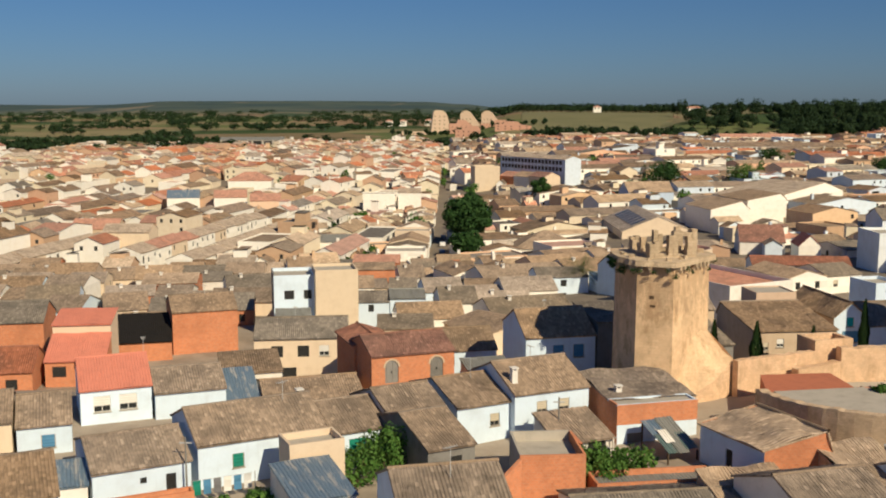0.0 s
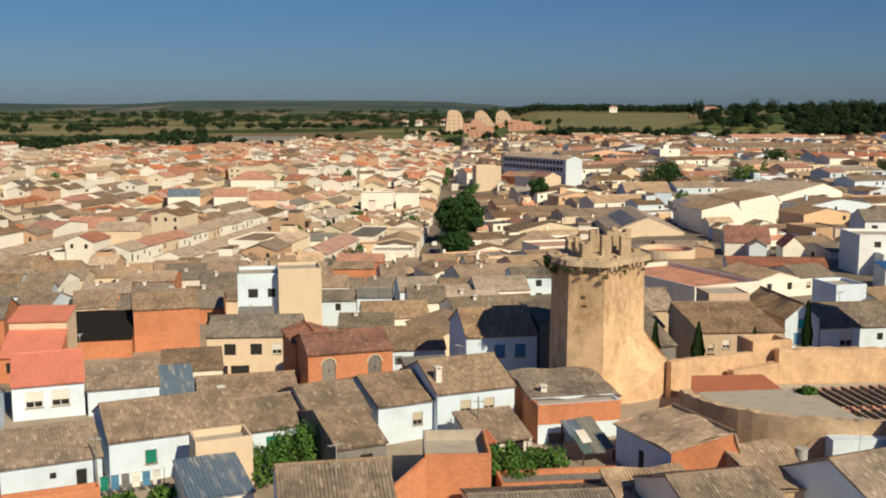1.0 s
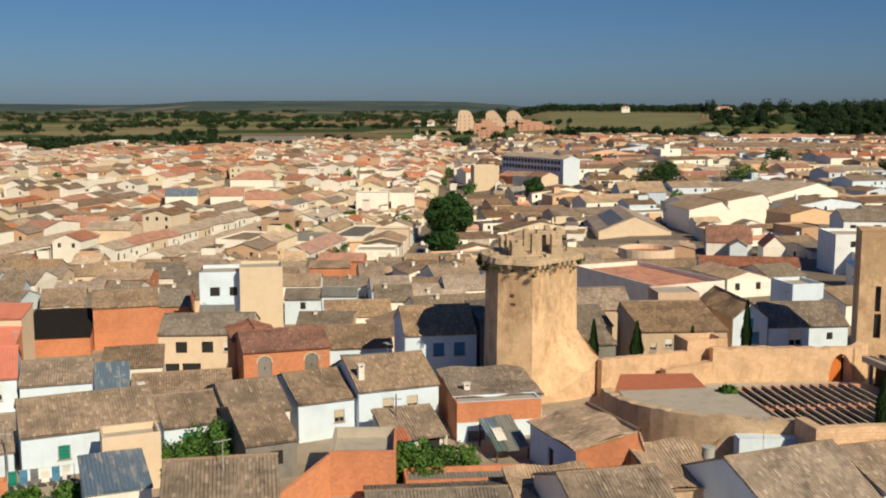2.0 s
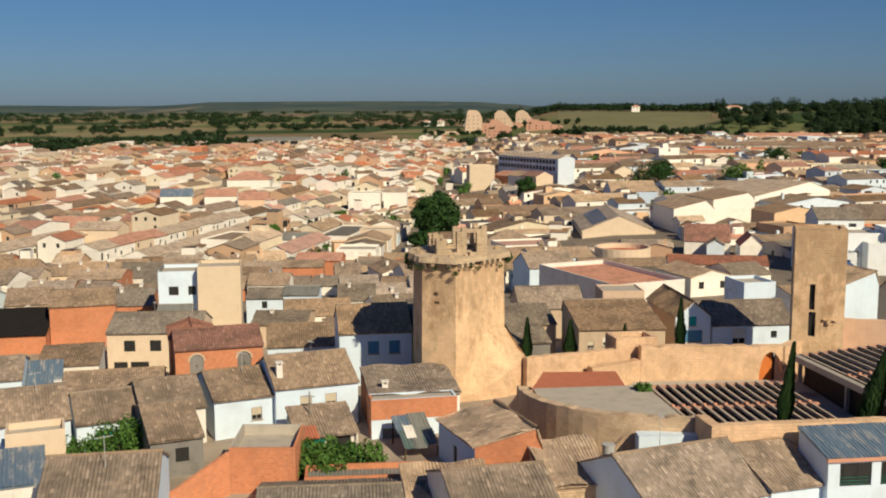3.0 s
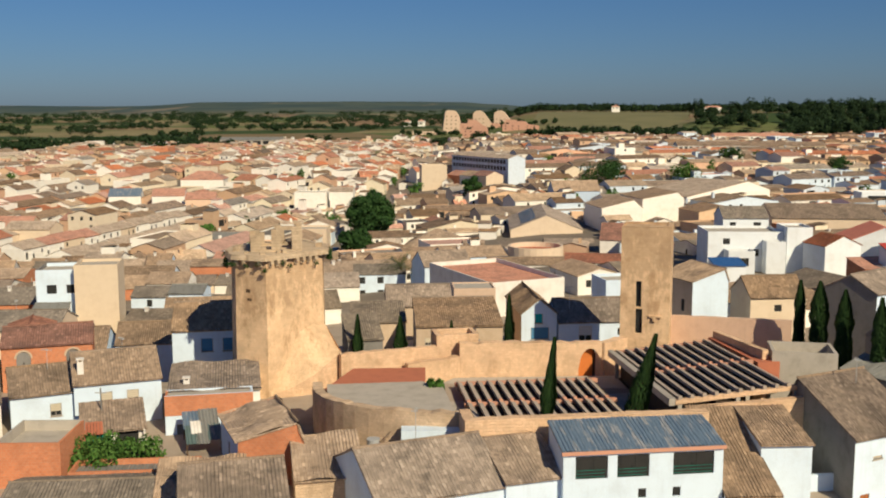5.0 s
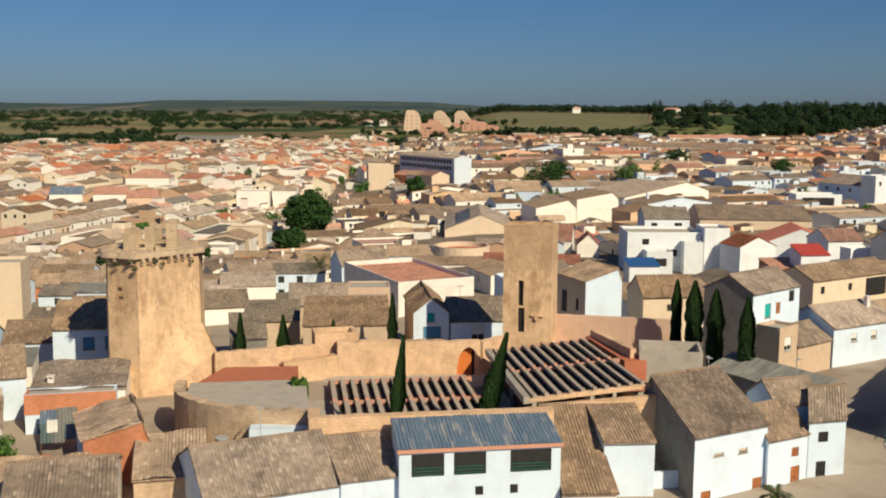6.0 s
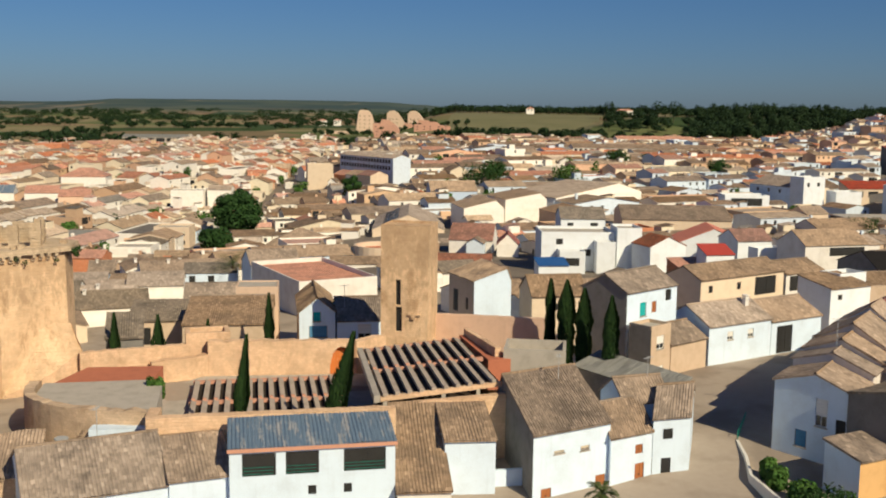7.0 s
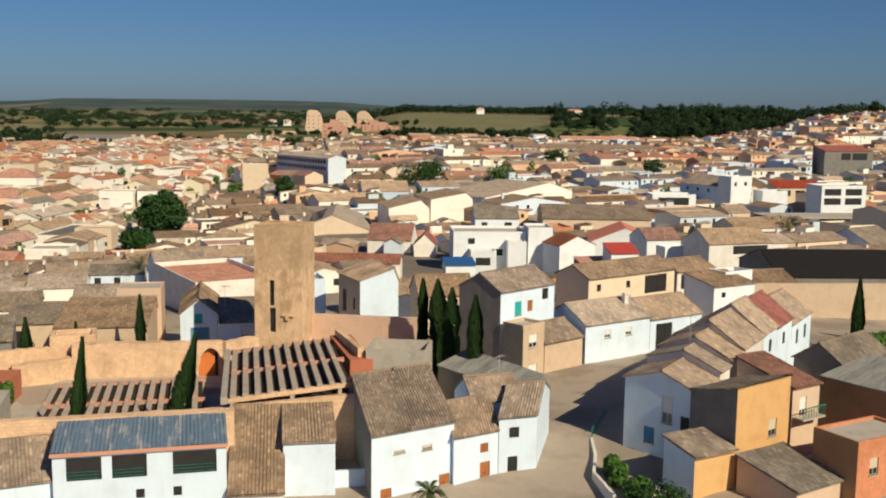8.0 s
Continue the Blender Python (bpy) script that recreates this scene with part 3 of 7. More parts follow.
def house(x, y, w, d, rot, eave, ridge, roof="gable", wall=None, tiles=None, opens=(), label="", name="house", fine=True,
          over=0.3, chimney=None, seed=0, group="", split=0.5, shear=0.0, side=None, sag=0.1):
    """A house whose front wall runs from (x, y) along rot; eave and ridge are heights above the datum.
    opens: (side f/r/b/l, along, below the eave, width, height, style). split: where the ridge lies between front and back."""
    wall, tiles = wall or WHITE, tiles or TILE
    c, s = math.cos(radians(rot)), math.sin(radians(rot))
    corners = [(x + c * a - s * b, y + s * a + c * b) for a, b in ((0, 0), (w, 0), (w, d), (0, d))]
    zb = min(ground_z(*p) for p in corners) - 1.0
    SHEAR[0] = shear
    corners = [(px + c * shear * q, py + s * shear * q) for (px, py), q in zip(corners, (0, 0, d, d))]
    slots = {k: 1 + n for n, k in enumerate(side or {})}
    H = thing(name, label or "whitewashed village house with a barrel tile roof", "house", pose(x, y, 0, 0, 0, rot), group)
    W = Mesh()
    sides = {"f": ((0, 0, 0), (1, 0, 0), w), "r": ((w, 0, 0), (0, 1, 0), d), "b": ((w, d, 0), (-1, 0, 0), w), "l": ((0, d, 0), (0, -1, 0), d)}
    place_opens(H, W, sides, w, d, zb, eave, opens, fine, slots)
    rise = ridge - eave
    R = Mesh()
    ov = over
    if roof == "gable":
        yr = d * split
        for px, flip in ((0, True), (w, False)):
            tri = [(px, 0, eave), (px, d, eave), (px, yr, ridge)]
            W.poly(tri[::-1] if flip else tri, slots.get("l" if flip else "r", 0))
        for sgn, run, y0, z0 in ((1, yr, 0, eave), (-1, d - yr, d, eave)):
            sl = math.hypot(run, rise)
            up = Vector((0, sgn * run / sl, rise / sl))
            e = Vector((-0.12, y0, z0)) - up * ov + Vector((0, 0, 0.1))
            if sgn < 0:
                e.x, al = w + 0.12, (-1, 0, 0)
            else:
                al = (1, 0, 0)
            tile_sheet(R, e, al, up, w + 0.24, sl + ov, 0, fine, seed + x, sag=sag)
        top = (0, yr, ridge)
        rid = ((-0.14, yr, ridge + 0.11), (w + 0.14, yr, ridge + 0.11))
    elif roof == "gabley":
        xr = w * split
        for py, flip in ((0, False), (d, True)):
            tri = [(0, py, eave), (w, py, eave), (xr, py, ridge)]
            W.poly(tri[::-1] if flip else tri)
        for sgn, run, x0 in ((1, xr, 0), (-1, w - xr, w)):
            sl = math.hypot(run, rise)
            up = Vector((sgn * run / sl, 0, rise / sl))
            e = Vector((x0, d + 0.12 if sgn > 0 else -0.12, eave)) - up * ov + Vector((0, 0, 0.1))
            tile_sheet(R, e, (0, -sgn, 0), up, d + 0.24, sl + ov, 0, fine, seed + x, sag=sag)
        rid = ((xr, -0.14, ridge + 0.11), (xr, d + 0.14, ridge + 0.11))
    elif roof in ("mono", "monob"):
        lo, hi = (0, d) if roof == "mono" else (d, 0)
        sl = math.hypot(d, rise)
        sg = 1 if roof == "mono" else -1
        up = Vector((0, sg * d / sl, rise / sl))
        for px, flip in ((0, True), (w, False)):
            tri = [(px, 0, eave), (px, d, eave), (px, hi, ridge)]
            W.poly(tri[::-1] if flip else tri, slots.get("l" if flip else "r", 0))
        q = [(0, hi, eave), (w, hi, eave), (w, hi, ridge), (0, hi, ridge)]
        W.poly(q if roof == "monob" else q[::-1])
        e = Vector((-0.12 if sg > 0 else w + 0.12, lo, eave)) - up * ov + Vector((0, 0, 0.1))
        tile_sheet(R, e, (sg, 0, 0), up, w + 0.24, sl + ov * 1.6, 0, fine, seed + x, sag=sag)
        rid = None
    elif roof == "hip":
        k = min(w, d) / 2
        pts = [(-ov, -ov, eave), (w + ov, -ov, eave), (w + ov, d + ov, eave), (-ov, d + ov, eave)]
        ra, rb = ((k, d / 2, ridge), (w - k, d / 2, ridge)) if w >= d else ((w / 2, k, ridge), (w / 2, d - k, ridge))
        up = Vector((0, 0, 0.12))
        P = [Vector(p) + up for p in pts]
        A, B = Vector(ra) + up, Vector(rb) + up
        if w >= d:
            fs = [[P[0], P[1], B, A], [P[1], P[2], B], [P[2], P[3], A, B], [P[3], P[0], A]]
        else:
            fs = [[P[0], P[1], A], [P[1], P[2], B, A], [P[2], P[3], B], [P[3], P[0], A, B]]
        for q in fs:
            R.poly(q)
        for a in range(4):
            p, q = P[a], P[(a + 1) % 4]
            R.poly([p - up * 1.4, q - up * 1.4, q, p])
        R.poly([P[3] - up * 1.4, P[2] - up * 1.4, P[1] - up * 1.4, P[0] - up * 1.4])
        rid = (tuple(A), tuple(B)) if (A - B).length > 0.4 else None
    else:
        par = max(0.15, rise)
        R.box(0.2, 0.2, eave - 0.15, w - 0.2, d - 0.2, eave + 0.05)
        for key, a in (("f", (0, 0, w, 0.2)), ("b", (0, d - 0.2, w, d)), ("l", (0, 0.2, 0.2, d - 0.2)), ("r", (w - 0.2, 0.2, w, d - 0.2))):
            W.box(a[0], a[1], eave, a[2], a[3], eave + par, slots.get(key, 0))
        rid = None
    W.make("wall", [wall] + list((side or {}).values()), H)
    rf = R.make("roof", tiles, H)
    if rid and fine:
        C = Mesh()
        a, b = Vector(rid[0]), Vector(rid[1])
        n = max(2, int((b - a).length / 0.45))
        al = (b - a).normalized()
        side = al.cross(Vector((0, 0, 1))).normalized()
        for k in range(n):
            p, q = a.lerp(b, k / n), a.lerp(b, (k + 1) / n)
            h0, h1 = 0.07, 0.085
            ring = [(-0.15, -0.07), (-0.09, h0), (0.0, h1 + 0.03), (0.09, h0), (0.15, -0.07)]
            for (s0, z0), (s1, z1) in zip(ring, ring[1:]):
                C.poly([p + side * s0 + Vector((0, 0, z0)), p + side * s1 + Vector((0, 0, z1)), q + side * s1 + Vector((0, 0, z1)), q + side * s0 + Vector((0, 0, z0))])
        C.make("ridge_cap", tiles, rf)
    if chimney:
        cx, cy, ch = chimney
        zc = ridge - 0.8 if roof != "flat" else eave
        K = Mesh()
        K.box(cx - 0.28, cy - 0.28, zc - 1.2, cx + 0.28, cy + 0.28, zc + ch)
        for a in range(4):
            px, py = (a % 2) * 0.42 - 0.21, (a // 2) * 0.42 - 0.21
            K.box(cx + px - 0.06, cy + py - 0.06, zc + ch, cx + px + 0.06, cy + py + 0.06, zc + ch + 0.22)
        K.box(cx - 0.36, cy - 0.36, zc + ch + 0.22, cx + 0.36, cy + 0.36, zc + ch + 0.32)
        K.make("chimney", WHITE_OLD, H)
    taken.append((corners, None))
    SHEAR[0] = 0.0
    return H


taken = []


def claim(x, y, w, d, rot):
    c, s = math.cos(radians(rot)), math.sin(radians(rot))
    return [(x + c * a - s * b, y + s * a + c * b) for a, b in ((0, 0), (w, 0), (w, d), (0, d))]


def overlaps(a, b):
    for poly in (a, b):
        for k in range(len(poly)):
            p, q = poly[k], poly[(k + 1) % len(poly)]
            nx, ny = q[1] - p[1], p[0] - q[0]
            a0 = [nx * v[0] + ny * v[1] for v in a]
            b0 = [nx * v[0] + ny * v[1] for v in b]
            if max(a0) <= min(b0) + 1e-6 or max(b0) <= min(a0) + 1e-6:
                return False
    return True


# ---- plants ----
def leaf_cloud(M, cx, cy, cz, rx, rz, count, size, rng, hollow=0.55):
    for _ in range(count):
        while True:
            v = Vector((rng.uniform(-1, 1), rng.uniform(-1, 1), rng.uniform(-1, 1)))
            if hollow < v.length < 1:
                break
        p = Vector((cx + v.x * rx, cy + v.y * rx, cz + v.z * rz))
        n = (v.normalized() + Vector((rng.uniform(-1, 1), rng.uniform(-1, 1), rng.uniform(-0.6, 1))) * 0.8).normalized()
        a = n.orthogonal().normalized()
        b = n.cross(a)
        k = rng.uniform(0.6, 1.3) * size
        t = rng.uniform(0, 6.28)
        u, w = a * math.cos(t) + b * math.sin(t), b * math.cos(t) - a * math.sin(t)
        M.poly([p - u * k, p - w * k * 0.55, p + u * k, p + w * k * 0.55], 0, [(0, 0), (1, 0), (1, 1), (0, 1)])


def limb(M, a, b, r0, r1, k=7):
    a, b = Vector(a), Vector(b)
    ax = (b - a).normalized()
    s = ax.orthogonal().normalized()
    t = ax.cross(s)
    for j in range(k):
        u, v = 6.2832 * j / k, 6.2832 * (j + 1) / k
        d0, d1 = s * math.cos(u) + t * math.sin(u), s * math.cos(v) + t * math.sin(v)
        M.poly([a + d0 * r0, a + d1 * r0, b + d1 * r1, b + d0 * r1], 0, [(0, 0), (1, 0), (1, 1), (0, 1)])


def tree(x, y, crown, height, label, leaf=None, seed=1, name="tree", clumps=16, dens=220, size=0.4, category="tree"):
    rng = random.Random(seed)
    T = thing(name, label, category, pose(x, y, ground_z(x, y) - 0.1))
    B = Mesh()
    th = height * 0.35
    limb(B, (0, 0, -0.3), (0.1, 0, th), height * 0.03, height * 0.02)
    L = Mesh()
    for k in range(clumps):
        a = 6.2832 * k / clumps * 1.618 * 2 + rng.uniform(-0.3, 0.3)
        lvl = (k + 0.5) / clumps
        rr = crown * 0.5 * math.sqrt(max(0.05, 1 - (2 * lvl - 0.85) ** 2 * 0.75)) * rng.uniform(0.45, 0.78)
        p = (math.cos(a) * rr, math.sin(a) * rr, height * (0.3 + 0.6 * lvl))
        limb(B, (0.1, 0, th * rng.uniform(0.6, 1.0)), p, height * 0.012, height * 0.004, 5)
        leaf_cloud(L, *p, crown * rng.uniform(0.17, 0.27), crown * rng.uniform(0.13, 0.2), dens, size, rng)
    B.make("trunk", BARK, T)
    L.make("crown", leaf or LEAF_DARK, T)
    return T


def cypress(x, y, z0, top, r, seed, leanx=0.0, group="", column=False):
    rng = random.Random(seed)
    T = thing("cypress", "tall narrow dark green cypress", "tree", pose(x, y, z0), group)
    h = top - z0
    B, L = Mesh(), Mesh()
    limb(B, (0, 0, -0.5), (leanx * h * 0.8, 0, h * 0.85), 0.16, 0.03)
    for k in range(int(h * (420 if column else 320))):
        t = rng.random() ** 0.85
        prof = r * min(1.0, (1 - t) * (4.5 if column else 2.1) + 0.08) * min(1.0, 0.45 + t * 5) * (0.9 + 0.25 * noise.noise(Vector((x, y, t * h * 0.8))))
        a = rng.uniform(0, 6.2832)
        q = prof * rng.uniform(0.68, 1.06)
        p = Vector((math.cos(a) * q + leanx * h * t, math.sin(a) * q, 0.2 + t * (h - 0.2)))
        u = Vector((math.cos(a) * 0.35, math.sin(a) * 0.35, 1)).normalized()
        w = u.cross(Vector((math.cos(a + 0.6), math.sin(a + 0.6), 0))).normalized()
        s = rng.uniform(0.12, 0.26)
        L.poly([p - u * s, p + w * s * 0.5, p + u * s * 1.2, p - w * s * 0.5], 0, [(0, 0), (1, 0), (1, 1), (0, 1)])
    B.make("trunk", BARK, T)
    L.make("crown", LEAF_CYP, T)
    return T


def palm(x, y, z0, h, r, seed):
    rng = random.Random(seed)
    T = thing("palm_tree", "date palm with drooping yellow-green fronds", "palm tree", pose(x, y, z0))
    B = Mesh()
    for k in range(6):
        limb(B, (0, 0, h * k / 6 - (0.4 if k == 0 else 0)), (0, 0, h * (k + 1) / 6), 0.28, 0.24)
    B.make("trunk", BARK, T)
    for k in range(26):
        a, el = 6.2832 * k * 0.381966, rng.uniform(-0.1, 1.1)
        F = Mesh()
        prev = Vector((0, 0, h))
        d = Vector((math.cos(a) * math.cos(el), math.sin(a) * math.cos(el), math.sin(el)))
        side = Vector((-math.sin(a), math.cos(a), 0))
        for j in range(7):
            nxt = prev + d * r / 7
            wd = 0.5 * r * 0.22 * math.sin(math.pi * (j + 0.8) / 8.2)
            for sg in (1, -1):
                for q in (0.0, 0.5):
                    p = prev.lerp(nxt, q)
                    tip = p + side * sg * wd * 2 + d * 0.25 - Vector((0, 0, wd * 0.5))
                    F.poly([p, p + d * 0.11, tip], 0, [(0, 0), (1, 0), (1, 1)])
            d = (d - Vector((0, 0, 0.17 + 0.03 * j))).normalized()
            prev = nxt
        F.make("frond", LEAF_PALM, T)
    return T


def shrub(x, y, z0, r, h, seed, leaf=None, label="bright green leafy shrub in a courtyard"):
    rng = random.Random(seed)
    T = thing("shrub", label, "shrub", pose(x, y, z0))
    B, L = Mesh(), Mesh()
    for k in range(9):
        a = k * 2.4
        p = (math.cos(a) * r * 0.55, math.sin(a) * r * 0.55, h * (0.35 + 0.5 * ((k * 5) % 9) / 9))
        limb(B, (0, 0, -0.3), p, 0.06, 0.02, 5)
        leaf_cloud(L, *p, r * 0.5, h * 0.28, 130, 0.2, rng, 0.3)
    B.make("stem", BARK, T)
    L.make("foliage", leaf or LEAF_GREEN, T)
    return T


# ---- ground sheet ----
def make_ground():
    ys = [-150 + 12 * k for k in range(40)] + [330 + 25 * k for k in range(40)] + [1330 + 70 * k for k in range(51)]
    xs = [-2900 + 100 * k for k in range(24)] + [-500 + 20 * k for k in range(61)] + [700 + 100 * (k + 1) for k in range(25)]
    v = [(x, y, ground_z(x, y)) for y in ys for x in xs]
    n = len(xs)
    f = [(r * n + c, r * n + c + 1, (r + 1) * n + c + 1, (r + 1) * n + c) for r in range(len(ys) - 1) for c in range(n - 1)]
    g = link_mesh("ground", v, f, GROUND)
    for p in g.data.polygons:
        p.use_smooth = True
    tagged(g, "dusty town streets giving way to fields and low hills", "ground", kind="structure")


make_ground()

# ---- castle ----
def ring_wall(name, pts, z0, z1, thick, material, label, category="wall", crumble=0.25, seed=3):
    """A free-standing wall along a line of points with a worn, uneven top."""
    T = thing(name, label, category)
    M = Mesh()
    fine = []
    for (ax, ay, az), (bx, by, bz) in zip(pts, pts[1:]):
        n = max(1, int(math.hypot(bx - ax, by - ay) / 0.4))
        fine += [(ax + (bx - ax) * k / n, ay + (by - ay) * k / n, az + (bz - az) * k / n) for k in range(n)]
    fine.append(pts[-1])
    rows = []
    for k, (px, py, pz) in enumerate(fine):
        a, b = fine[max(0, k - 1)], fine[min(len(fine) - 1, k + 1)]
        d = Vector((b[0] - a[0], b[1] - a[1], 0)).normalized()
        nn = Vector((d.y, -d.x, 0)) * thick / 2
        top = pz + crumble * noise.noise(Vector((px * 0.9, py * 0.9, seed)))
        rows.append((Vector((px, py, 0)) + nn, Vector((px, py, 0)) - nn, top))
    up = lambda p, z: (p.x, p.y, z)
    run = 0.0
    for (a, b, t0), (c, d, t1) in zip(rows, rows[1:]):
        nxt = run + (c - a).length
        M.poly([up(a, z0), up(c, z0), up(c, t1), up(a, t0)], 0, [(run, z0), (nxt, z0), (nxt, t1), (run, t0)])
        M.poly([up(d, z0), up(b, z0), up(b, t0), up(d, t1)], 0, [(nxt, z0), (run, z0), (run, t0), (nxt, t1)])
        run = nxt
        M.poly([up(a, t0), up(c, t1), up(d, t1), up(b, t0)])
    for (a, b, t), flip in ((rows[0], False), (rows[-1], True)):
        q = [up(b, z0), up(a, z0), up(a, t), up(b, t)]
        M.poly(q[::-1] if flip else q)
    M.make("masonry", material, T)
    for (ax, ay, _), (bx, by, _) in zip(pts, pts[1:]):
        taken.append((claim(ax, ay - 0.6, math.hypot(bx - ax, by - ay), 1.2, math.degrees(math.atan2(by - ay, bx - ax))), None))
    return T


def grow(ring, k):
    cx, cy = sum(p[0] for p in ring) / len(ring), sum(p[1] for p in ring) / len(ring)
    out = []
    for px, py in ring:
        d = math.hypot(px - cx, py - cy)
        out.append((cx + (px - cx) * (d + k) / d, cy + (py - cy) * (d + k) / d))
    return out


def octagon_tower():
    ring = [(18.4, 104.8), (19.5, 102.0), (22.9, 100.7), (27.7, 105.9), (27.2, 109.6), (24.2, 111.4), (20.6, 110.6), (18.3, 107.9)]
    T = thing("castle_tower", "weathered eight-sided sandstone castle tower with a ruined crown", "tower")
    S = Mesh()
    n = len(ring)
    low = grow(ring, 0.22)
    bands = 12
    for k in range(bands):
        f0, f1 = k / bands, (k + 1) / bands
        r0 = [(a[0] + (b[0] - a[0]) * f0, a[1] + (b[1] - a[1]) * f0) for a, b in zip(low, ring)]
        r1 = [(a[0] + (b[0] - a[0]) * f1, a[1] + (b[1] - a[1]) * f1) for a, b in zip(low, ring)]
        S.prism(r0, 0.0 + 15.3 * f0, 15.3 * f1, 0, r1, k == bands - 1)
    shaft = S.make("shaft", TOWER, T)
    # putlog holes and slits: no openings, dark blocks paint their inner shade
    for px, py, pz, w, h in ((20.9, 101.46, 12.2, 0.5, 0.35), (21.0, 101.42, 11.3, 0.55, 0.3), (20.8, 101.5, 9.1, 0.4, 0.4), (20.6, 101.57, 6.6, 0.4, 0.35)):
        M = Mesh()
        a = math.atan2(100.7 - 102.0, 22.9 - 19.5)
        M.box(-w / 2, -0.05, -h / 2, w / 2, 0.3, h / 2, 0, Matrix.Translation((px, py, pz)) @ Matrix.Rotation(a, 4, "Z"))
        M.make("putlog_hole", WOODDARK, shaft)
    a = math.atan2(105.9 - 100.7, 27.7 - 22.9)
    for f, pz, w, h in ((0.82, 9.0, 0.35, 1.2), (0.45, 8.8, 0.3, 0.6)):
        M = Mesh()
        M.box(-w / 2, -0.06, -h / 2, w / 2, 0.3, h / 2, 0, Matrix.Translation((22.9 + 4.8 * f, 100.7 + 5.2 * f, pz)) @ Matrix.Rotation(a, 4, "Z"))
        M.make("arrow_slit", WOODDARK, shaft)
    # crown: corbels under a projecting, broken slab
    rng = random.Random(5)
    out = grow(ring, 0.75)
    for k in range(n):
        p, q = ring[k], ring[(k + 1) % n]
        ln = math.hypot(q[0] - p[0], q[1] - p[1])
        m = max(2, int(ln / 0.75))
        ang = math.atan2(q[1] - p[1], q[0] - p[0])
        for j in range(m):
            f = (j + 0.5) / m
            if rng.random() < 0.22:
                continue
            C = Mesh()
            mt = Matrix.Translation((p[0] + (q[0] - p[0]) * f, p[1] + (q[1] - p[1]) * f, 0)) @ Matrix.Rotation(ang, 4, "Z")
            C.box(-0.17, -0.3, 14.75, 0.17, 0.1, 15.05, 0, mt)
            C.box(-0.17, -0.6, 15.05, 0.17, 0.1, 15.4, 0, mt)
            C.make("corbel", CROWN, T)
    B = Mesh()
    fine = []
    for k in range(n):
        p, q = out[k], out[(k + 1) % n]
        m = max(2, int(math.hypot(q[0] - p[0], q[1] - p[1]) / 0.45))
        for j in range(m):
            f = j / m
            x, y = p[0] + (q[0] - p[0]) * f, p[1] + (q[1] - p[1]) * f
            r = noise.noise(Vector((x * 1.6, y * 1.6, 2.0))) * 0.28
            d = Vector((x - 23, y - 106, 0)).normalized()
            fine.append((x + d.x * r, y + d.y * r))
    B.prism(fine, 15.4, 15.95, 0, grow(fine, -0.12))
    B.make("cornice", CROWN, T)
    inner = grow(ring, -0.4)
    # ruined turret on top: four broken walls with uneven tops and an empty window
    walls = (((0.0, 0.0), 0, (1.5, 1.8, 0.5, 0.3, 2.3, 2.7, 0.4, 0.3, 2.6, 2.9)),
             ((5.2, 0.0), 90, (2.9, 2.8, 2.5, 0.6, 0.5, 0.9, 2.4, 2.8, 2.2, 1.2)),
             ((5.2, 5.2), 180, (1.3, 0.6, 0.5, 2.0, 2.3, 0.6, 0.4, 1.6, 1.9, 0.8)),
             ((0.0, 5.2), 270, (1.7, 1.4, 0.5, 0.4, 1.3, 2.0, 0.6, 0.5, 1.6, 1.5)))
    for (u, v), ang, heights in walls:
        mt = Matrix.Translation((20.9, 102.9, 15.85)) @ Matrix.Rotation(radians(14), 4, "Z") @ Matrix.Translation((u, v, 0)) @ Matrix.Rotation(radians(ang), 4, "Z")
        blocks = [(0.52 * j, 0.0, 0.52 * j + 0.52, h) for j, h in enumerate(heights) if h]
        if ang == 0:
            blocks += [(3.0, 2.25, 4.2, 2.6)]
        for a, z0, b, z1 in blocks:
            z = z0
            while z < z1 - 0.12:
                top = min(z1, z + rng.uniform(0.4, 0.6)) + (rng.uniform(-0.08, 0.08) if z + 0.6 >= z1 else 0.0)
                M = Mesh()
                M.box(a + 0.005, rng.uniform(-0.05, 0.04), z, b - 0.005, 0.6 + rng.uniform(-0.06, 0.07), top - 0.008, 0, mt)
                M.make("turret_stone", CROWN, T)
                z = top
    for k in range(14):
        a = rng.random() * n
        p, q = inner[int(a)], inner[(int(a) + 1) % n]
        f = a - int(a)
        w = rng.uniform(0.16, 0.34)
        M = Mesh()
        M.box(-w, -w * 0.8, 0, w, w * 0.8, w * 1.3, 0, Matrix.Translation((p[0] + (q[0] - p[0]) * f, p[1] + (q[1] - p[1]) * f, 15.9)) @ Matrix.Rotation(rng.uniform(0, 3), 4, "Z"))
        M.make("fallen_stone", CROWN, T)
    # dry plants, made denser to imitate the cornice's shadow band as well
    V = Mesh()
    for k in range(60):
        a = rng.random() * n
        p, q = out[int(a)], out[(int(a) + 1) % n]
        f = a - int(a)
        leaf_cloud(V, p[0] + (q[0] - p[0]) * f, p[1] + (q[1] - p[1]) * f, 15.1 + rng.uniform(-0.6, 0.45), 0.34, 0.3, 44, 0.1, rng, 0.1)
    V.make("dry_growth", LEAF_DARK, T, "dry dark plants under the cornice, thickened to stand in for its shadow")
    taken.append((grow(ring, 1.0), None))
    # talus at the foot
    A = thing("tower_talus", "sloping rubble apron against the foot of the sandstone tower", "masonry")
    M = Mesh()
    low = [(23.1, 100.5), (25.3, 100.9), (27.5, 101.5), (29.0, 102.4), (29.9, 103.6)]
    zt = [1.6, 2.4, 3.6, 4.8, 5.5]
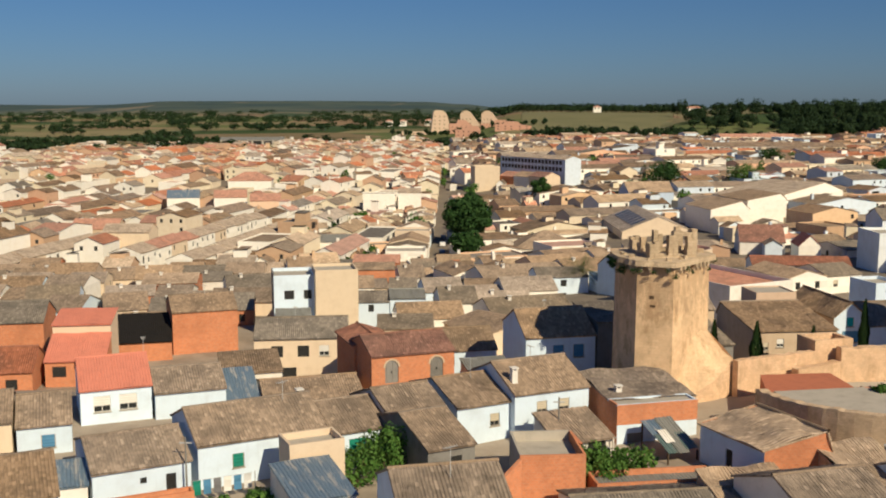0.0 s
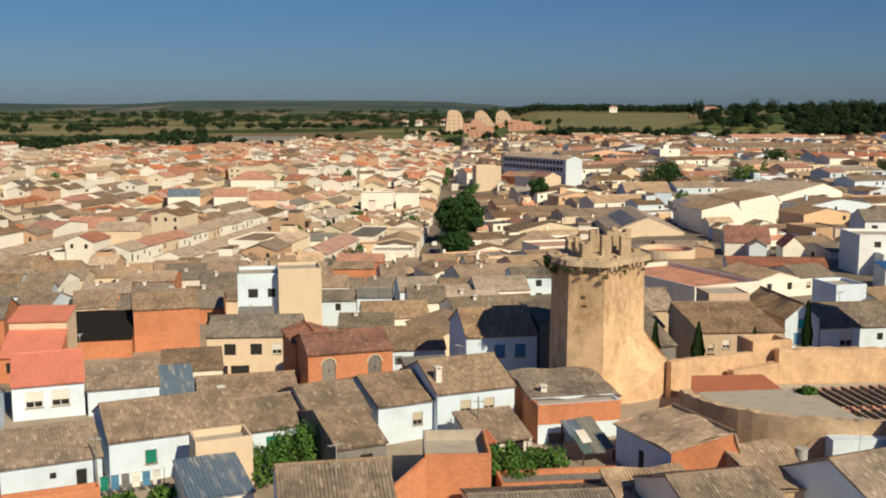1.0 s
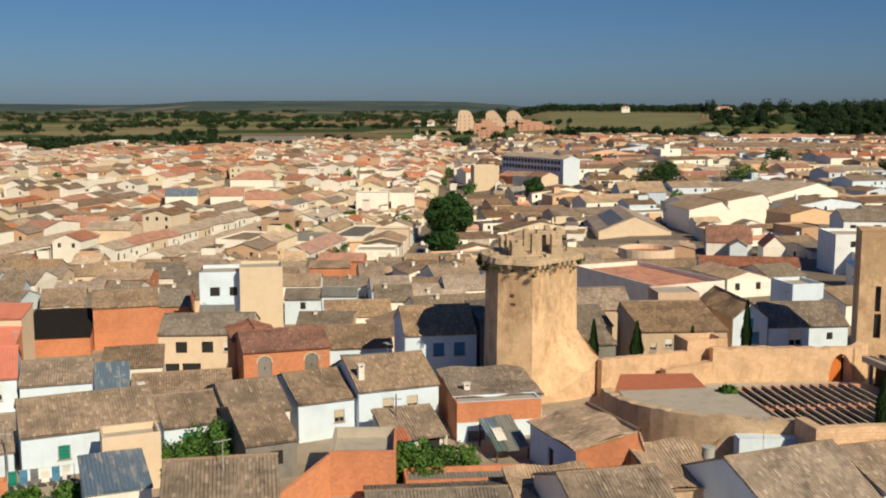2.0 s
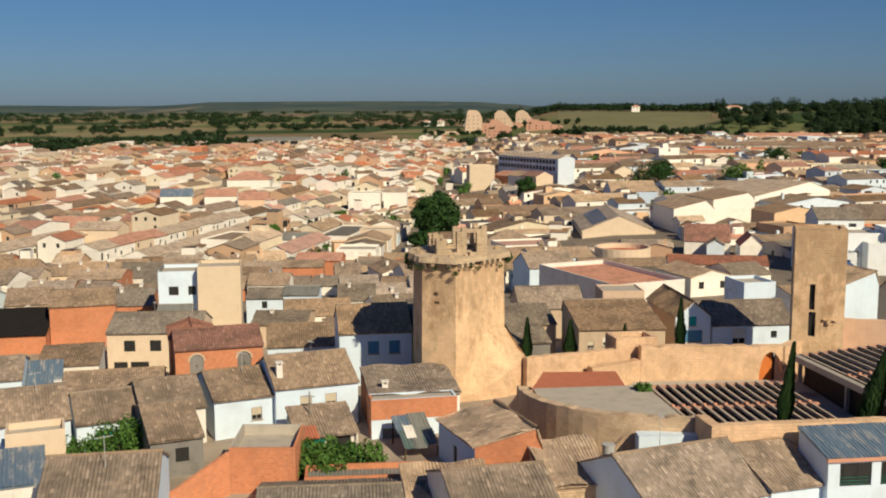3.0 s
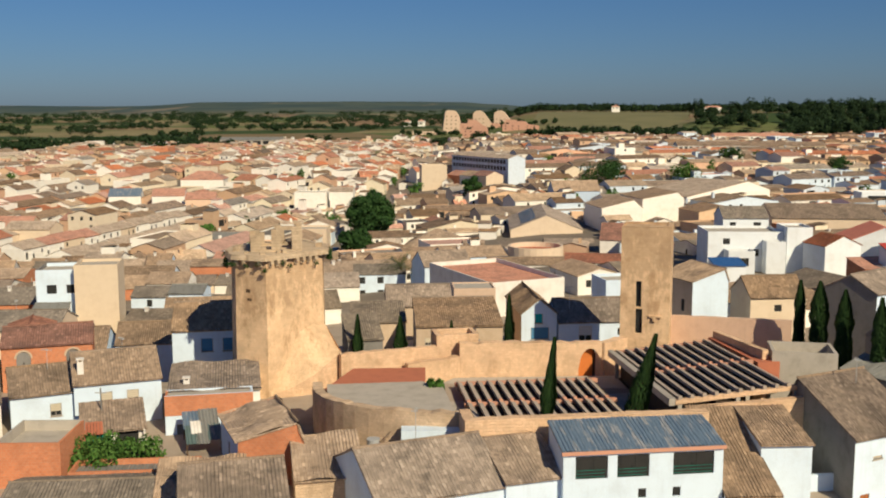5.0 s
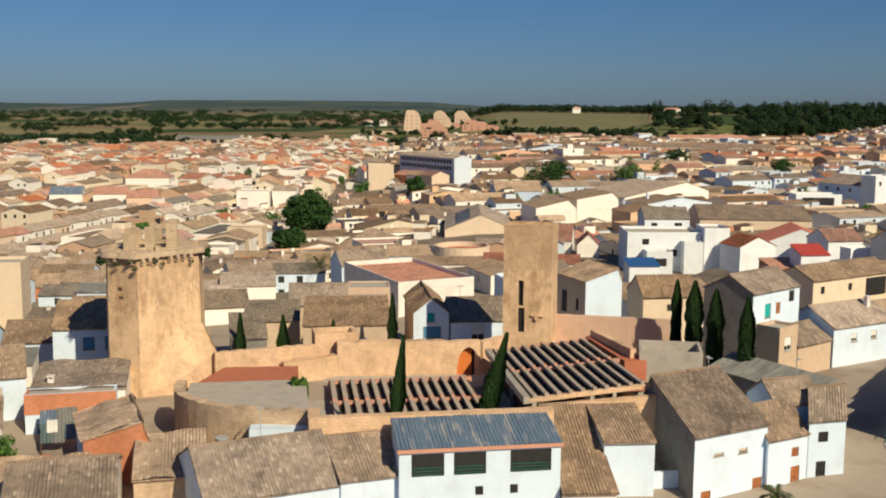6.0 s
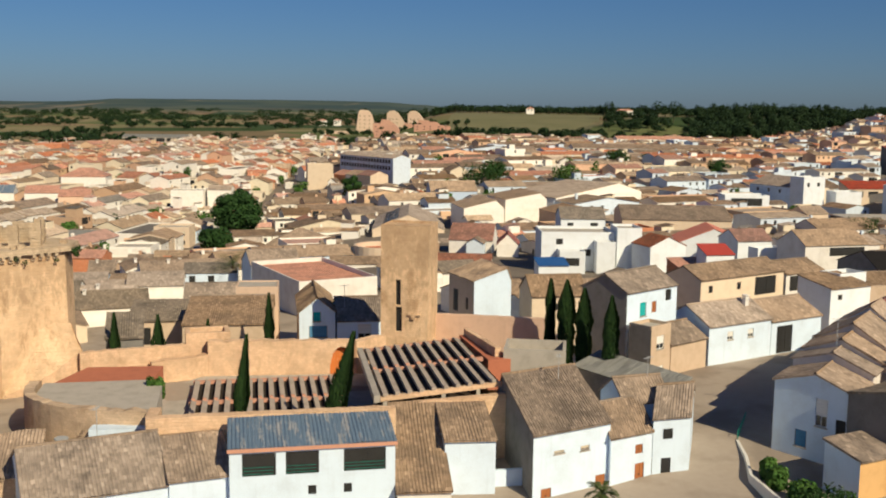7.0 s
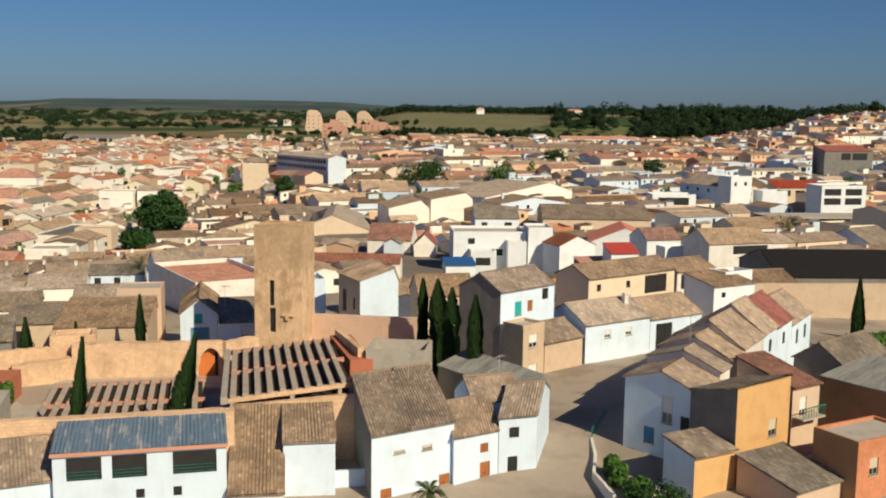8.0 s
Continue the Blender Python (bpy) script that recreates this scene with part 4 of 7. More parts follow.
    hi = [(23.2, 100.9), (24.4, 102.2), (25.6, 103.5), (26.8, 104.9), (27.9, 106.2)]
    zh = [2.2, 4.8, 7.6, 8.2, 7.8]
    wall = Mesh()
    for k in range(4):
        wall.poly([(*low[k], 0.0), (*low[k + 1], 0.0), (*low[k + 1], zt[k + 1]), (*low[k], zt[k])])
        for a in range(5):
            for b in range(5):
                grid = []
                for i, j in ((a, b), (a + 1, b), (a + 1, b + 1), (a, b + 1)):
                    f, g = i / 5, j / 5
                    lo = Vector((*low[k], zt[k])).lerp(Vector((*low[k + 1], zt[k + 1])), f)
                    p = lo.lerp(Vector((*hi[k], zh[k])).lerp(Vector((*hi[k + 1], zh[k + 1])), f), g)
                    p.z += noise.noise(p * 0.9) * 0.22 - 0.3 * math.sin(math.pi * g) * (k + f) / 4 if 0 < j < 5 else 0.0
                    grid.append(p)
                M.poly(grid)
    wall.poly([(*low[4], 0.0), (*hi[4], 0.0), (*hi[4], zh[4]), (*low[4], zt[4])])
    wall.make("front_wall", STONE, A, "sandstone front of the apron")
    M.make("apron", TOWER, A, "worn sandstone sloping cap of the apron")


octagon_tower()


def square_tower():
    x, y, w, d, rot, top = 59.8, 114.3, 5.4, 5.2, -13, 17.4
    T = thing("square_tower", "plain square sandstone keep tower with a tall slit window", "tower", pose(x, y, 0, 0, 0, rot))
    W = Mesh()
    sides = {"f": ((0, 0, 0), (1, 0, 0), w), "r": ((w, 0, 0), (0, 1, 0), d), "b": ((w, d, 0), (-1, 0, 0), w), "l": ((0, d, 0), (0, -1, 0), d)}
    holes = {"f": [(1.7, 5.4, 0.75, 2.8), (1.7, 8.4, 0.6, 2.9)], "r": [], "b": [], "l": [(2.0, 10.0, 0.5, 1.4)]}
    for k, (p, u, ln) in sides.items():
        panel(W, p, u, ln, 0.0, top, holes[k], 0, 0.45)
    W.poly([(0, 0, top - 0.25), (w, 0, top - 0.25), (w, d, top - 0.25), (0, d, top - 0.25)])
    W.make("shaft", TOWER, T)
    for u, z, ow, oh in holes["f"]:
        M = Mesh()
        M.box(u, 0.35, z, u + ow, 0.5, z + oh)
        M.make("window", GLASS, T)
    M = Mesh()
    M.box(3.2, -0.22, 7.3, 4.6, 0.05, 7.5)
    M.box(3.6, -0.3, 6.9, 4.0, 0.05, 7.3)
    M.make("stone_bracket", TOWER, T)
    rng = random.Random(8)
    for k in range(13):
        M = Mesh()
        u = (k % 7) * 0.75
        M.box(u, 0.0, top, u + 0.74, 0.5, top - 0.1 + 0.2 * rng.random()) if k < 7 else M.box(w - 0.5, (k - 7) * 0.85, top, w, (k - 7) * 0.85 + 0.84, top - 0.1 + 0.2 * rng.random())
        M.make("coping_stone", TOWER, T)
    taken.append((claim(x, y, w, d, rot), None))


square_tower()
ring_wall("curtain_wall", [(36.6, 104.2, 4.2), (42.0, 106.6, 4.4)], 0, 5, 1.0, STONE, "low stretch of sandstone castle wall")
ring_wall("curtain_wall", [(42.0, 106.6, 5.9), (50.0, 107.6, 5.8), (54.6, 108.1, 5.7)], 0, 5, 1.1, STONE, "high sandstone castle wall above the courtyard")
ring_wall("curtain_wall", [(57.0, 108.4, 5.6), (60.0, 112.8, 5.2)], 0, 5, 1.1, STONE, "sandstone castle wall running up to the square keep")
ring_wall("curtain_wall", [(29.9, 102.6, 5.5), (36.0, 105.6, 5.4), (41.5, 108.4, 5.3)], 0, 5, 0.8, STONE, "rubble wall joining the tower apron to the curtain wall")
def bend(p0, p1, p2, n=14):
    """Points along a smooth curve from p0 by p1 to p2."""
    return [tuple((1 - t) ** 2 * a + 2 * t * (1 - t) * b + t * t * c for a, b, c in zip(p0, p1, p2)) for t in (k / n for k in range(n + 1))]


ring_wall("bastion_wall", bend((29.3, 92.5, 5.3), (30.4, 80.6, 6.2), (43.0, 80.7, 6.1)), -1, 5, 0.9, RUBBLE, "curved rubble stone bastion of the castle")
ring_wall("parapet_wall", [(43.2, 80.2, 6.5), (43.6, 76.9, 6.7), (50.0, 77.7, 6.8), (62.2, 79.0, 7.0)], -1, 5, 0.9, STONE, "front sandstone parapet of the castle courtyard", crumble=0.08)
ring_wall("garden_wall", [(65.6, 118.0, 6.7), (72.0, 115.8, 6.9), (78.6, 113.4, 7.1)], -1, 5, 0.6, PINK, "beige rendered garden wall with a dark coping", crumble=0.05)


def arch_gate():
    T = thing("arch_gate", "pointed stone arch with orange timber gate leaf standing open", "gate", pose(54.6, 108.1, 0, 0, 0, 7))
    P = Mesh()
    n = 10
    pts = []
    for k in range(n + 1):
        f = k / n
        u = 2.5 * f
        pts.append((u, 2.9 + 2.2 * math.sqrt(max(0.0, 1 - (abs(u - 1.25) / 1.25) ** 1.7))))
    for (u0, z0), (u1, z1) in zip(pts, pts[1:]):
        for yy, fl in ((-0.55, False), (0.55, True)):
            q = [(u0, yy, z0), (u1, yy, z1), (u1, yy, 5.7), (u0, yy, 5.7)]
            P.poly(q[::-1] if fl else q)
        P.poly([(u0, -0.55, z0), (u0, 0.55, z0), (u1, 0.55, z1), (u1, -0.55, z1)])
        P.poly([(u0, -0.55, 5.7), (u1, -0.55, 5.7), (u1, 0.55, 5.7), (u0, 0.55, 5.7)])
    P.make("arch", STONE, T)
    for k in range(9):
        D = Mesh()
        u = 0.05 + k * 0.268
        y0 = 0.2 if k < 6 else 0.45
        D.box(u, y0, 0.8, u + 0.255, y0 + 0.1, 2.9 + 2.1 * math.sqrt(max(0.0, 1 - (abs(u + 0.12 - 1.25) / 1.25) ** 1.7)))
        # boards from the seventh on are dark, painting the shaded gap beside the leaf
        D.make("gate_board", ORANGEWOOD if k < 6 else WOODDARK, T)


arch_gate()


def box_block(name, x, y, w, d, rot, z0, z1, material, label, category, open_top=False, t=0.3, deck=None):
    T = thing(name, label, category, pose(x, y, 0, 0, 0, rot))
    M = Mesh()
    if open_top:
        for a in ((0, 0, w, t), (0, d - t, w, d), (0, t, t, d - t), (w - t, t, w, d - t)):
            M.box(a[0], a[1], z0, a[2], a[3], z1)
        M.box(t, t, z0, w - t, d - t, z1 - 2.0)
    else:
        M.box(0, 0, z0, w, d, z1)
    M.make("body", material, T)
    if deck:
        D = Mesh()
        D.box(-0.1, -0.1, z1, w + 0.1, d + 0.1, z1 + 0.12)
        D.make("deck", deck, T)
    taken.append((claim(x, y, w, d, rot), None))
    return T


box_block("roofless_chamber", 39.6, 107.0, 4.6, 3.4, 14, 0, 6.5, STONE, "roofless square stone chamber on the castle wall", "ruin", True, 0.5)
box_block("roofless_shed", 72.3, 98.0, 6.0, 4.8, -9, 0, 7.2, CONCRETE, "roofless grey cement shed", "shed", True)


def slab(name, pts, z, material, label, thick=0.5, kind="", category="terrace"):
    T = thing(name, label, category, kind=kind)
    M = Mesh()
    M.prism(pts, z - thick, z)
    M.make("paving", material, T)
    taken.append((pts, None))


slab("terrace", [(29.9, 91.8), (39.2, 93.2), (38.8, 100.5), (31.6, 99.8)], 4.7, TERRACOTTA, "terracotta paved terrace behind the bastion", 3.0)
slab("terrace", [(31.2, 86.0), (36.5, 82.9), (42.6, 82.0), (41.0, 91.0), (39.0, 93.0), (30.3, 91.6)], 5.3, CONCRETE, "pale grey concrete terrace inside the bastion", 3.0)
slab("courtyard", [(39.4, 93.2), (42.5, 82.2), (62.0, 80.0), (60.0, 107.6), (41.5, 106.0), (38.8, 101.0)], 2.2, CONCRETE, "pale castle courtyard floor", 2.0)


def louvre_roof(x, y, w, d, rot, z, count, bays, label, beam=None, tilt=30, wide=0.6, fall=(0.0, 0.0)):
    """A flat roof of tilted timber louvres laid from front to back between concrete beams."""
    T = thing("louvre_roof", label, "pergola", pose(x, y, 0, 0, 0, rot))
    bay = d / bays
    for k in range(bays + 1):
        B = Mesh()
        B.box(-0.2, k * bay - 0.25, z - 0.45, w + 0.2, k * bay + 0.25, z - 0.05)
        B.make("beam", beam if beam and k == 0 else PINKBEAM, T)
    pitch = w / count
    base = None
    for b in range(bays):
        for k in range(count):
            u = k * pitch
            if base is None:
                M = Mesh()
                mt = Matrix.Rotation(radians(tilt), 4, "Y")
                M.box(0, 0.3, -0.04, pitch * wide, bay - 0.3, 0.05, 0, mt)
                M.box(0, 0.02, -0.12, 0.14, bay - 0.02, 0.1, 0, mt)
                base = M.make("louvre", SLAT, T)
                base.location = (u, b * bay, z + 0.05)
            else:
                o = new("louvre", base.data)
                o.parent = T
                o.location = (u, b * bay, z + 0.05)
            e = Mesh()
            e.box(u + 0.02, b * bay - 0.28, z - 0.02, u + 0.34, b * bay + 0.05, z + 0.26)
            e.make("beam_end", SLAT if beam and b == 0 else PINKBEAM, T)
    for k in range(bays + 1):
        for u in (0.2, w * 0.5, w - 0.2):
            P = Mesh()
            P.box(u - 0.18, k * bay - 0.18, -0.5, u + 0.18, k * bay + 0.18, z - 0.45)
            P.make("post", CONCRETE, T)
    # added dark sheets: painted shade seen through the louvre gaps
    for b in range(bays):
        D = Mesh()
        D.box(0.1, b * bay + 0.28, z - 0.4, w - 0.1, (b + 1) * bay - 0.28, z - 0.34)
        D.make("deck", UNDER_SHADE, T, "added dark sheet for the shade between the louvres")
    if beam:
        E = Mesh()
        E.box(-0.75, -0.2, z - 0.5, -0.22, d + 0.2, z + 0.12)
        E.make("edge_beam", CONCRETE, T, "grey concrete edge beam")
        # added dark sheets that paint the shade behind the side posts
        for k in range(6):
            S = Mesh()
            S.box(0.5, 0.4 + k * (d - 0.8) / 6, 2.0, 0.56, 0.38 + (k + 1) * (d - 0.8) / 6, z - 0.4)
            S.make("side_board", UNDER_SHADE, T, "added dark sheet for the shade behind the posts")
    # added near-black floor, painting the shade under the roof
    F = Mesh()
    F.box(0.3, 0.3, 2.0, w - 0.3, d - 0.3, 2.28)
    F.make("pit_floor", UNDER_SHADE, T)
    # the whole roof leans: heights follow its fall across and along
    for me in {ob.data for ob in T.children}:
        for v in me.vertices:
            if v.co.z > z - 0.6 or me is base.data:
                v.co.z += fall[0] * v.co.x + fall[1] * v.co.y
    for ob in T.children:
        ob.location.z += fall[0] * ob.location.x + fall[1] * ob.location.y
    taken.append((claim(x, y, w, d, rot), None))
    return T


louvre_roof(44.2, 86.2, 14.2, 14.6, 9, 3.2, 14, 2, "low louvred timber roof over the castle courtyard excavation", tilt=14, wide=0.5)
louvre_roof(61.0, 85.2, 10.4, 21.4, 7, 6.1, 10, 2, "raised louvred timber roof between rose concrete beams", beam=STONE, tilt=14, wide=0.52, fall=(0.1, -0.045))
slab("red_walkway", [(70.8, 97.4), (73.0, 97.8), (70.6, 109.0), (68.4, 108.4)], 6.25, TERRACOTTA, "rose painted flat roof strip beside the louvres", 3.0, category="roof")
ring_wall("low_wall", [(69.2, 108.6, 6.9), (71.8, 98.6, 7.2)], 0, 5, 0.6, STONE, "sloping stone coping beside the rose roof strip", crumble=0.06)
ring_wall("low_wall", [(61.6, 84.2, 5.7), (71.6, 85.2, 6.4)], -1, 5, 0.6, STONE, "sandstone wall carrying the louvred roof", crumble=0.05)
cypress(49.4, 80.6, 1.5, 12.2, 0.62, 11, 0.09)
cypress(56.2, 82.9, 1.5, 12.0, 0.95, 12, 0.24)
cypress(78.4, 110.2, 0.4, 12.0, 0.62, 13, column=True)
cypress(79.9, 108.4, 0.4, 12.2, 0.95, 14, column=True)
cypress(81.1, 104.2, 0.4, 12.0, 0.85, 15, column=True)
cypress(83.1, 99.8, 0.4, 12.0, 0.8, 16, column=True)
cypress(35.2, 113.0, 0.0, 7.2, 0.8, 17)
cypress(41.0, 111.5, 0.0, 7.0, 0.5, 18)
cypress(47.4, 113.5, 0.0, 9.6, 0.6, 19)
cypress(30.4, 113.0, 0.0, 7.4, 0.6, 20)
shrub(40.2, 91.6, 3.6, 0.9, 2.4, 21, label="green shrub on the castle terrace")

# ---- near houses ----
def wing_wall():
    """The raking orange wall that runs down beside the brick terrace."""
    T = thing("raking_wall", "raking orange brick garden wall", "wall")
    M = Mesh()
    pts = [(2.6, 72.4, 2.2), (6.0, 76.9, 4.0)]
    (ax, ay, az), (bx, by, bz) = pts
    n = Vector((by - ay, ax - bx, 0)).normalized() * 0.15
    for sg in (1, -1):
        q = [(ax + n.x * sg, ay + n.y * sg, -1), (bx + n.x * sg, by + n.y * sg, -1), (bx + n.x * sg, by + n.y * sg, bz), (ax + n.x * sg, ay + n.y * sg, az)]
        M.poly(q if sg > 0 else q[::-1])
    M.poly([(ax + n.x, ay + n.y, az), (bx + n.x, by + n.y, bz), (bx - n.x, by - n.y, bz), (ax - n.x, ay - n.y, az)])
    M.poly([(ax - n.x, ay - n.y, -1), (ax + n.x, ay + n.y, -1), (ax + n.x, ay + n.y, az), (ax - n.x, ay - n.y, az)])
    M.make("masonry", BRICK, T)



house(6.6, 91.6, 7.9, 9.6, 24, 4.95, 6.9, opens=(("f", 2.3, 0.9, 1.1, 1.3, "blind"), ("f", 4.7, 0.9, 1.1, 1.3, "blind")),
      label="two-storey white house with cream roller blinds", chimney=(0.7, 1.6, 0.7), seed=1)
house(1.3, 89.9, 5.5, 10, 27, 4.2, 5.75, opens=(("f", 3.4, 1.0, 1.0, 1.2, "blind"),), label="low white house with a weathered tile roof", seed=2)
house(-4.4, 87.0, 5.6, 9.6, 27, 3.9, 5.6, label="old house with a sagging brown tile roof", seed=3, wall=WHITE_OLD)
house(-1.2, 79.7, 4.3, 11, 27, 3.7, 5.3, wall=GREY, opens=(("f", 2.0, 0.8, 1.1, 1.2, "dark"),), label="grey rendered back building with one dark window", seed=4)
house(6.0, 77.1, 5.2, 6.2, 4, 3.3, 4.2, "flat", BRICK, CONCRETE, side={"b": CONCRETE, "l": CONCRETE}, label="roofless orange brick terrace with parapets")
wing_wall()
house(-19.7, 79.7, 11.0, 9.4, 27, 4.1, 5.95, opens=(("f", 2.8, 1.1, 1.0, 1.2, "green"), ("f", 8.4, 1.0, 0.9, 1.9, "dark")), label="long whitewashed house with a wide tile roof", seed=6, chimney=(10.4, 5.2, 0.8))
house(-9.5, 84.9, 5.4, 9.4, 27, 3.4, 4.95, opens=(("f", 1.6, 0.7, 1.5, 1.4, "garage"),), label="white cottage with a green roller blind", seed=7)
house(-11.9, 76.9, 4.5, 3.2, 24, 4.5, 5.1, "flat", CREAM, CONCRETE, label="small cream rendered roof terrace block")
house(-10.4, 69.4, 4.6, 6.6, 25, 3.3, 4.1, "mono", WHITE_OLD, BLUE_METAL, label="outbuilding under a weathered blue sheet roof", over=0.15)
house(-27.0, 76.0, 7.6, 9.4, 27, 3.1, 4.6, opens=(("f", 5.6, 0.9, 0.8, 2.0, "dark"), ("f", 3.6, 0.9, 0.5, 0.5, "dark")), label="low whitewashed row house with a tile roof", seed=8)
house(-35.1, 96.6, 6.7, 9.6, 22, 3.9, 6.0, tiles=TILE_ROSE, opens=(("f", 1.2, 0.7, 1.6, 1.6, "white"), ("f", 3.6, 0.7, 1.7, 1.6, "white")), label="white house with a smooth rose-red roof", seed=9)
house(-37.6, 87.6, 4.6, 9, 20, 3.1, 4.8, opens=(("f", 2.0, 0.9, 1.2, 1.2, "blue"),), label="small white house with a pale blue blind", seed=10)
house(-43.0, 85.6, 5.4, 9, 20, 3.7, 5.4, wall=CREAM, opens=(("f", 2.4, 0.8, 1.3, 1.4, "door"),), label="cream house with a wooden shutter", seed=11)
house(-36.0, 68.6, 8.6, 11, 24, 3.0, 4.6, label="low outbuilding with an old tile roof", seed=12)
house(-28.4, 98.6, 6.9, 9, 20, 3.1, 4.5, label="white house with a low brown tile roof", seed=13)
house(-21.8, 101.4, 3.4, 6.5, 20, 1.0, 3.2, "mono", WHITE_OLD, BLUE_METAL, label="lean-to with a blue sheet roof", over=0.1)
house(-17.8, 100.4, 10.2, 11, 16, 1.1, 2.5, label="long low barn with a brown tile roof", seed=14, wall=WHITE_OLD)
house(-7.6, 106.7, 9.4, 8.6, 20, 4.85, 6.2, wall=BRICK, tiles=TILE_RED, opens=(("f", 1.5, 0.6, 1.5, 2.5, "arch"), ("f", 6.6, 0.6, 1.5, 2.5, "arch")),
      label="orange brick hall with arched windows and red-brown roof", seed=15)
house(-9.9, 112.4, 5.0, 8.0, 20, 4.7, 5.5, "gabley", BRICK, TILE_RED, label="rear wing of the brick hall", seed=18)
house(-24.6, 131.0, 12.2, 9.5, 6, 1.2, 3.0, "gable", CREAM, TILE_GREY, side={"l": GREY}, opens=(("f", 2.2, 1.0, 1.5, 1.5, "dark"), ("f", 5.6, 1.0, 1.5, 1.5, "dark"), ("f", 8.4, 1.0, 1.3, 1.4, "white"), ("f", 0.8, 3.9, 1.8, 2.0, "dark"), ("f", 3.0, 3.9, 2.4, 2.0, "dark")), 
      label="cream and white house with a grey tile roof", seed=16)
house(9.3, 112.8, 8.2, 9.8, 12, 5.5, 7.8, opens=(("f", 3.2, 1.0, 1.3, 1.5, "blue"), ("f", 5.6, 1.0, 1.3, 1.5, "blue")), label="white two-storey house in the tower's shadow", seed=17)
house(17.7, 115.4, 5.0, 8.5, 12, 6.7, 7.4, "mono", GREY, TILE_GREY, opens=(("f", 2.0, 4.6, 1.8, 1.6, "dark"),), label="grey rendered house close behind the tower", seed=19)
house(-26.2, 157.0, 6.4, 8, 12, 4.7, 5.3, "flat", WHITE, CONCRETE, side={"l": GREY}, opens=(("f", 1.6, 1.8, 1.5, 1.4, "dark"), ("f", 4.6, 1.8, 1.2, 1.4, "dark")), label="tall white flat-roofed house")
house(-19.6, 156.0, 6.6, 7, 12, 5.8, 6.3, "flat", CREAM, CONCRETE, label="tall windowless cream rendered block")
house(-25.2, 152.8, 5.2, 2.8, 10, -0.5, 0.3, "mono", WHITE_OLD, GREY_METAL, opens=(("f", 3.2, 0.5, 1.3, 1.6, "dark"),), label="annex with a grey sheet roof before a tall white house", seed=121, over=0.15)
house(-15.0, 168.0, 6.1, 7.0, 5, -0.9, 0.2, "gable", WHITE, TILE_GREY, opens=(("f", 2.6, 0.5, 0.9, 1.2, "dark"),), label="low white house with a dark grey roof", seed=122)
house(-8.8, 168.6, 5.8, 7.0, 5, -0.4, 0.5, "gable", WHITE, GREY_METAL, label="low white house with a grey sheet roof", seed=123)
house(-18.7, 215.0, 8.6, 7.0, 6, -2.9, -2.0, "gable", BRICK, TILE, label="bare orange brick house among brown roofs", seed=124)
house(-39.4, 147.0, 9.4, 9.5, 20, 1.5, 3.2, "gable", BRICK, TILE, label="unrendered orange brick house", seed=20)
house(-47.4, 142.0, 8.8, 9, 14, -2.0, 0.3, "mono", BRICK, DARKSHEET, label="unfinished brick house under black roofing felt", seed=21)
house(-50.6, 127.4, 7.4, 5.2, 8, -0.9, 1.4, "mono", BRICK, TILE_ROSE, opens=(("f", 0.9, 0.7, 1.7, 1.4, "dark"),), label="brick house front with a rose-red lean-to roof", seed=22)
house(-51.4, 132.7, 7.4, 5.5, 8, 2.7, 3.7, "mono", CREAM, TILE_ROSE, label="cream house with a rose-red roof", seed=24)
house(-65.0, 139.0, 9.4, 9, 10, 1.5, 3.7, "gable", BRICK, TILE_GREY, label="brick house with a dark tile roof", seed=25)
house(-24.2, 109.4, 6.6, 6.0, 15, 2.2, 3.2, "mono", WHITE_OLD, TILE, label="low outbuilding with old roof tiles", seed=26)
house(-1.5, 124.0, 8.4, 8, 12, 1.2, 3.2, label="white house with a dark brown roof", seed=27, opens=(("f", 2.0, 0.8, 1.0, 1.1, "dark"),))
house(-10.2, 121.4, 8.0, 8, 12, 0.9, 2.9, label="low house with a brown tile roof", seed=28)
house(3.2, 108.6, 5.0, 5.0, 14, 2.1, 2.9, "mono", WHITE_OLD, GREY_METAL, label="lean-to with a grey sheet roof", over=0.15)
house(3.0, 101.5, 5.0, 6.0, 20, 1.6, 3.2, "gable", WHITE_OLD, TILE, label="low back building with a tile roof", seed=29)
house(-60.4, 122.6, 9.6, 8.4, 10, -1.4, 0.9, "gable", BRICK, TILE_RED, opens=(("f", 6.4, 0.9, 1.4, 1.3, "dark"),), label="brick house with a red-brown tile roof", seed=23)
house(88.9, 91.4, 12.3, 3.4, 122, 5.0, 6.1, "monob", GREY, GREY_METAL, label="long low shed with a grey sheet roof", over=0.15)
# front row
house(-2.5, 61.5, 7.5, 10, 13, 4.9, 7.0, opens=(("f", 0.6, 0.5, 2.4, 1.5, "garage"), ("f", 5.6, 0.5, 1.3, 1.5, "dark")), label="near white house with a broad tile roof", seed=30)
house(9.8, 69.5, 13.5, 6.5, 8, 1.8, 2.6, "gable", WHITE_OLD, TILE_GREY, label="low outbuilding roofed with ridged sheets", seed=31)
house(24.6, 64.6, 7.3, 10, 16, 3.6, 5.4, label="old cottage with an uneven tile roof", seed=32, wall=WHITE_OLD)
house(37.6, 67.0, 9.8, 10.6, 25, 3.6, 5.9, label="long white house with a broad brown tile roof", seed=33)
house(46.4, 70.8, 4.6, 10.4, 20, 3.9, 5.5, label="white house with a patched tile roof", seed=34)
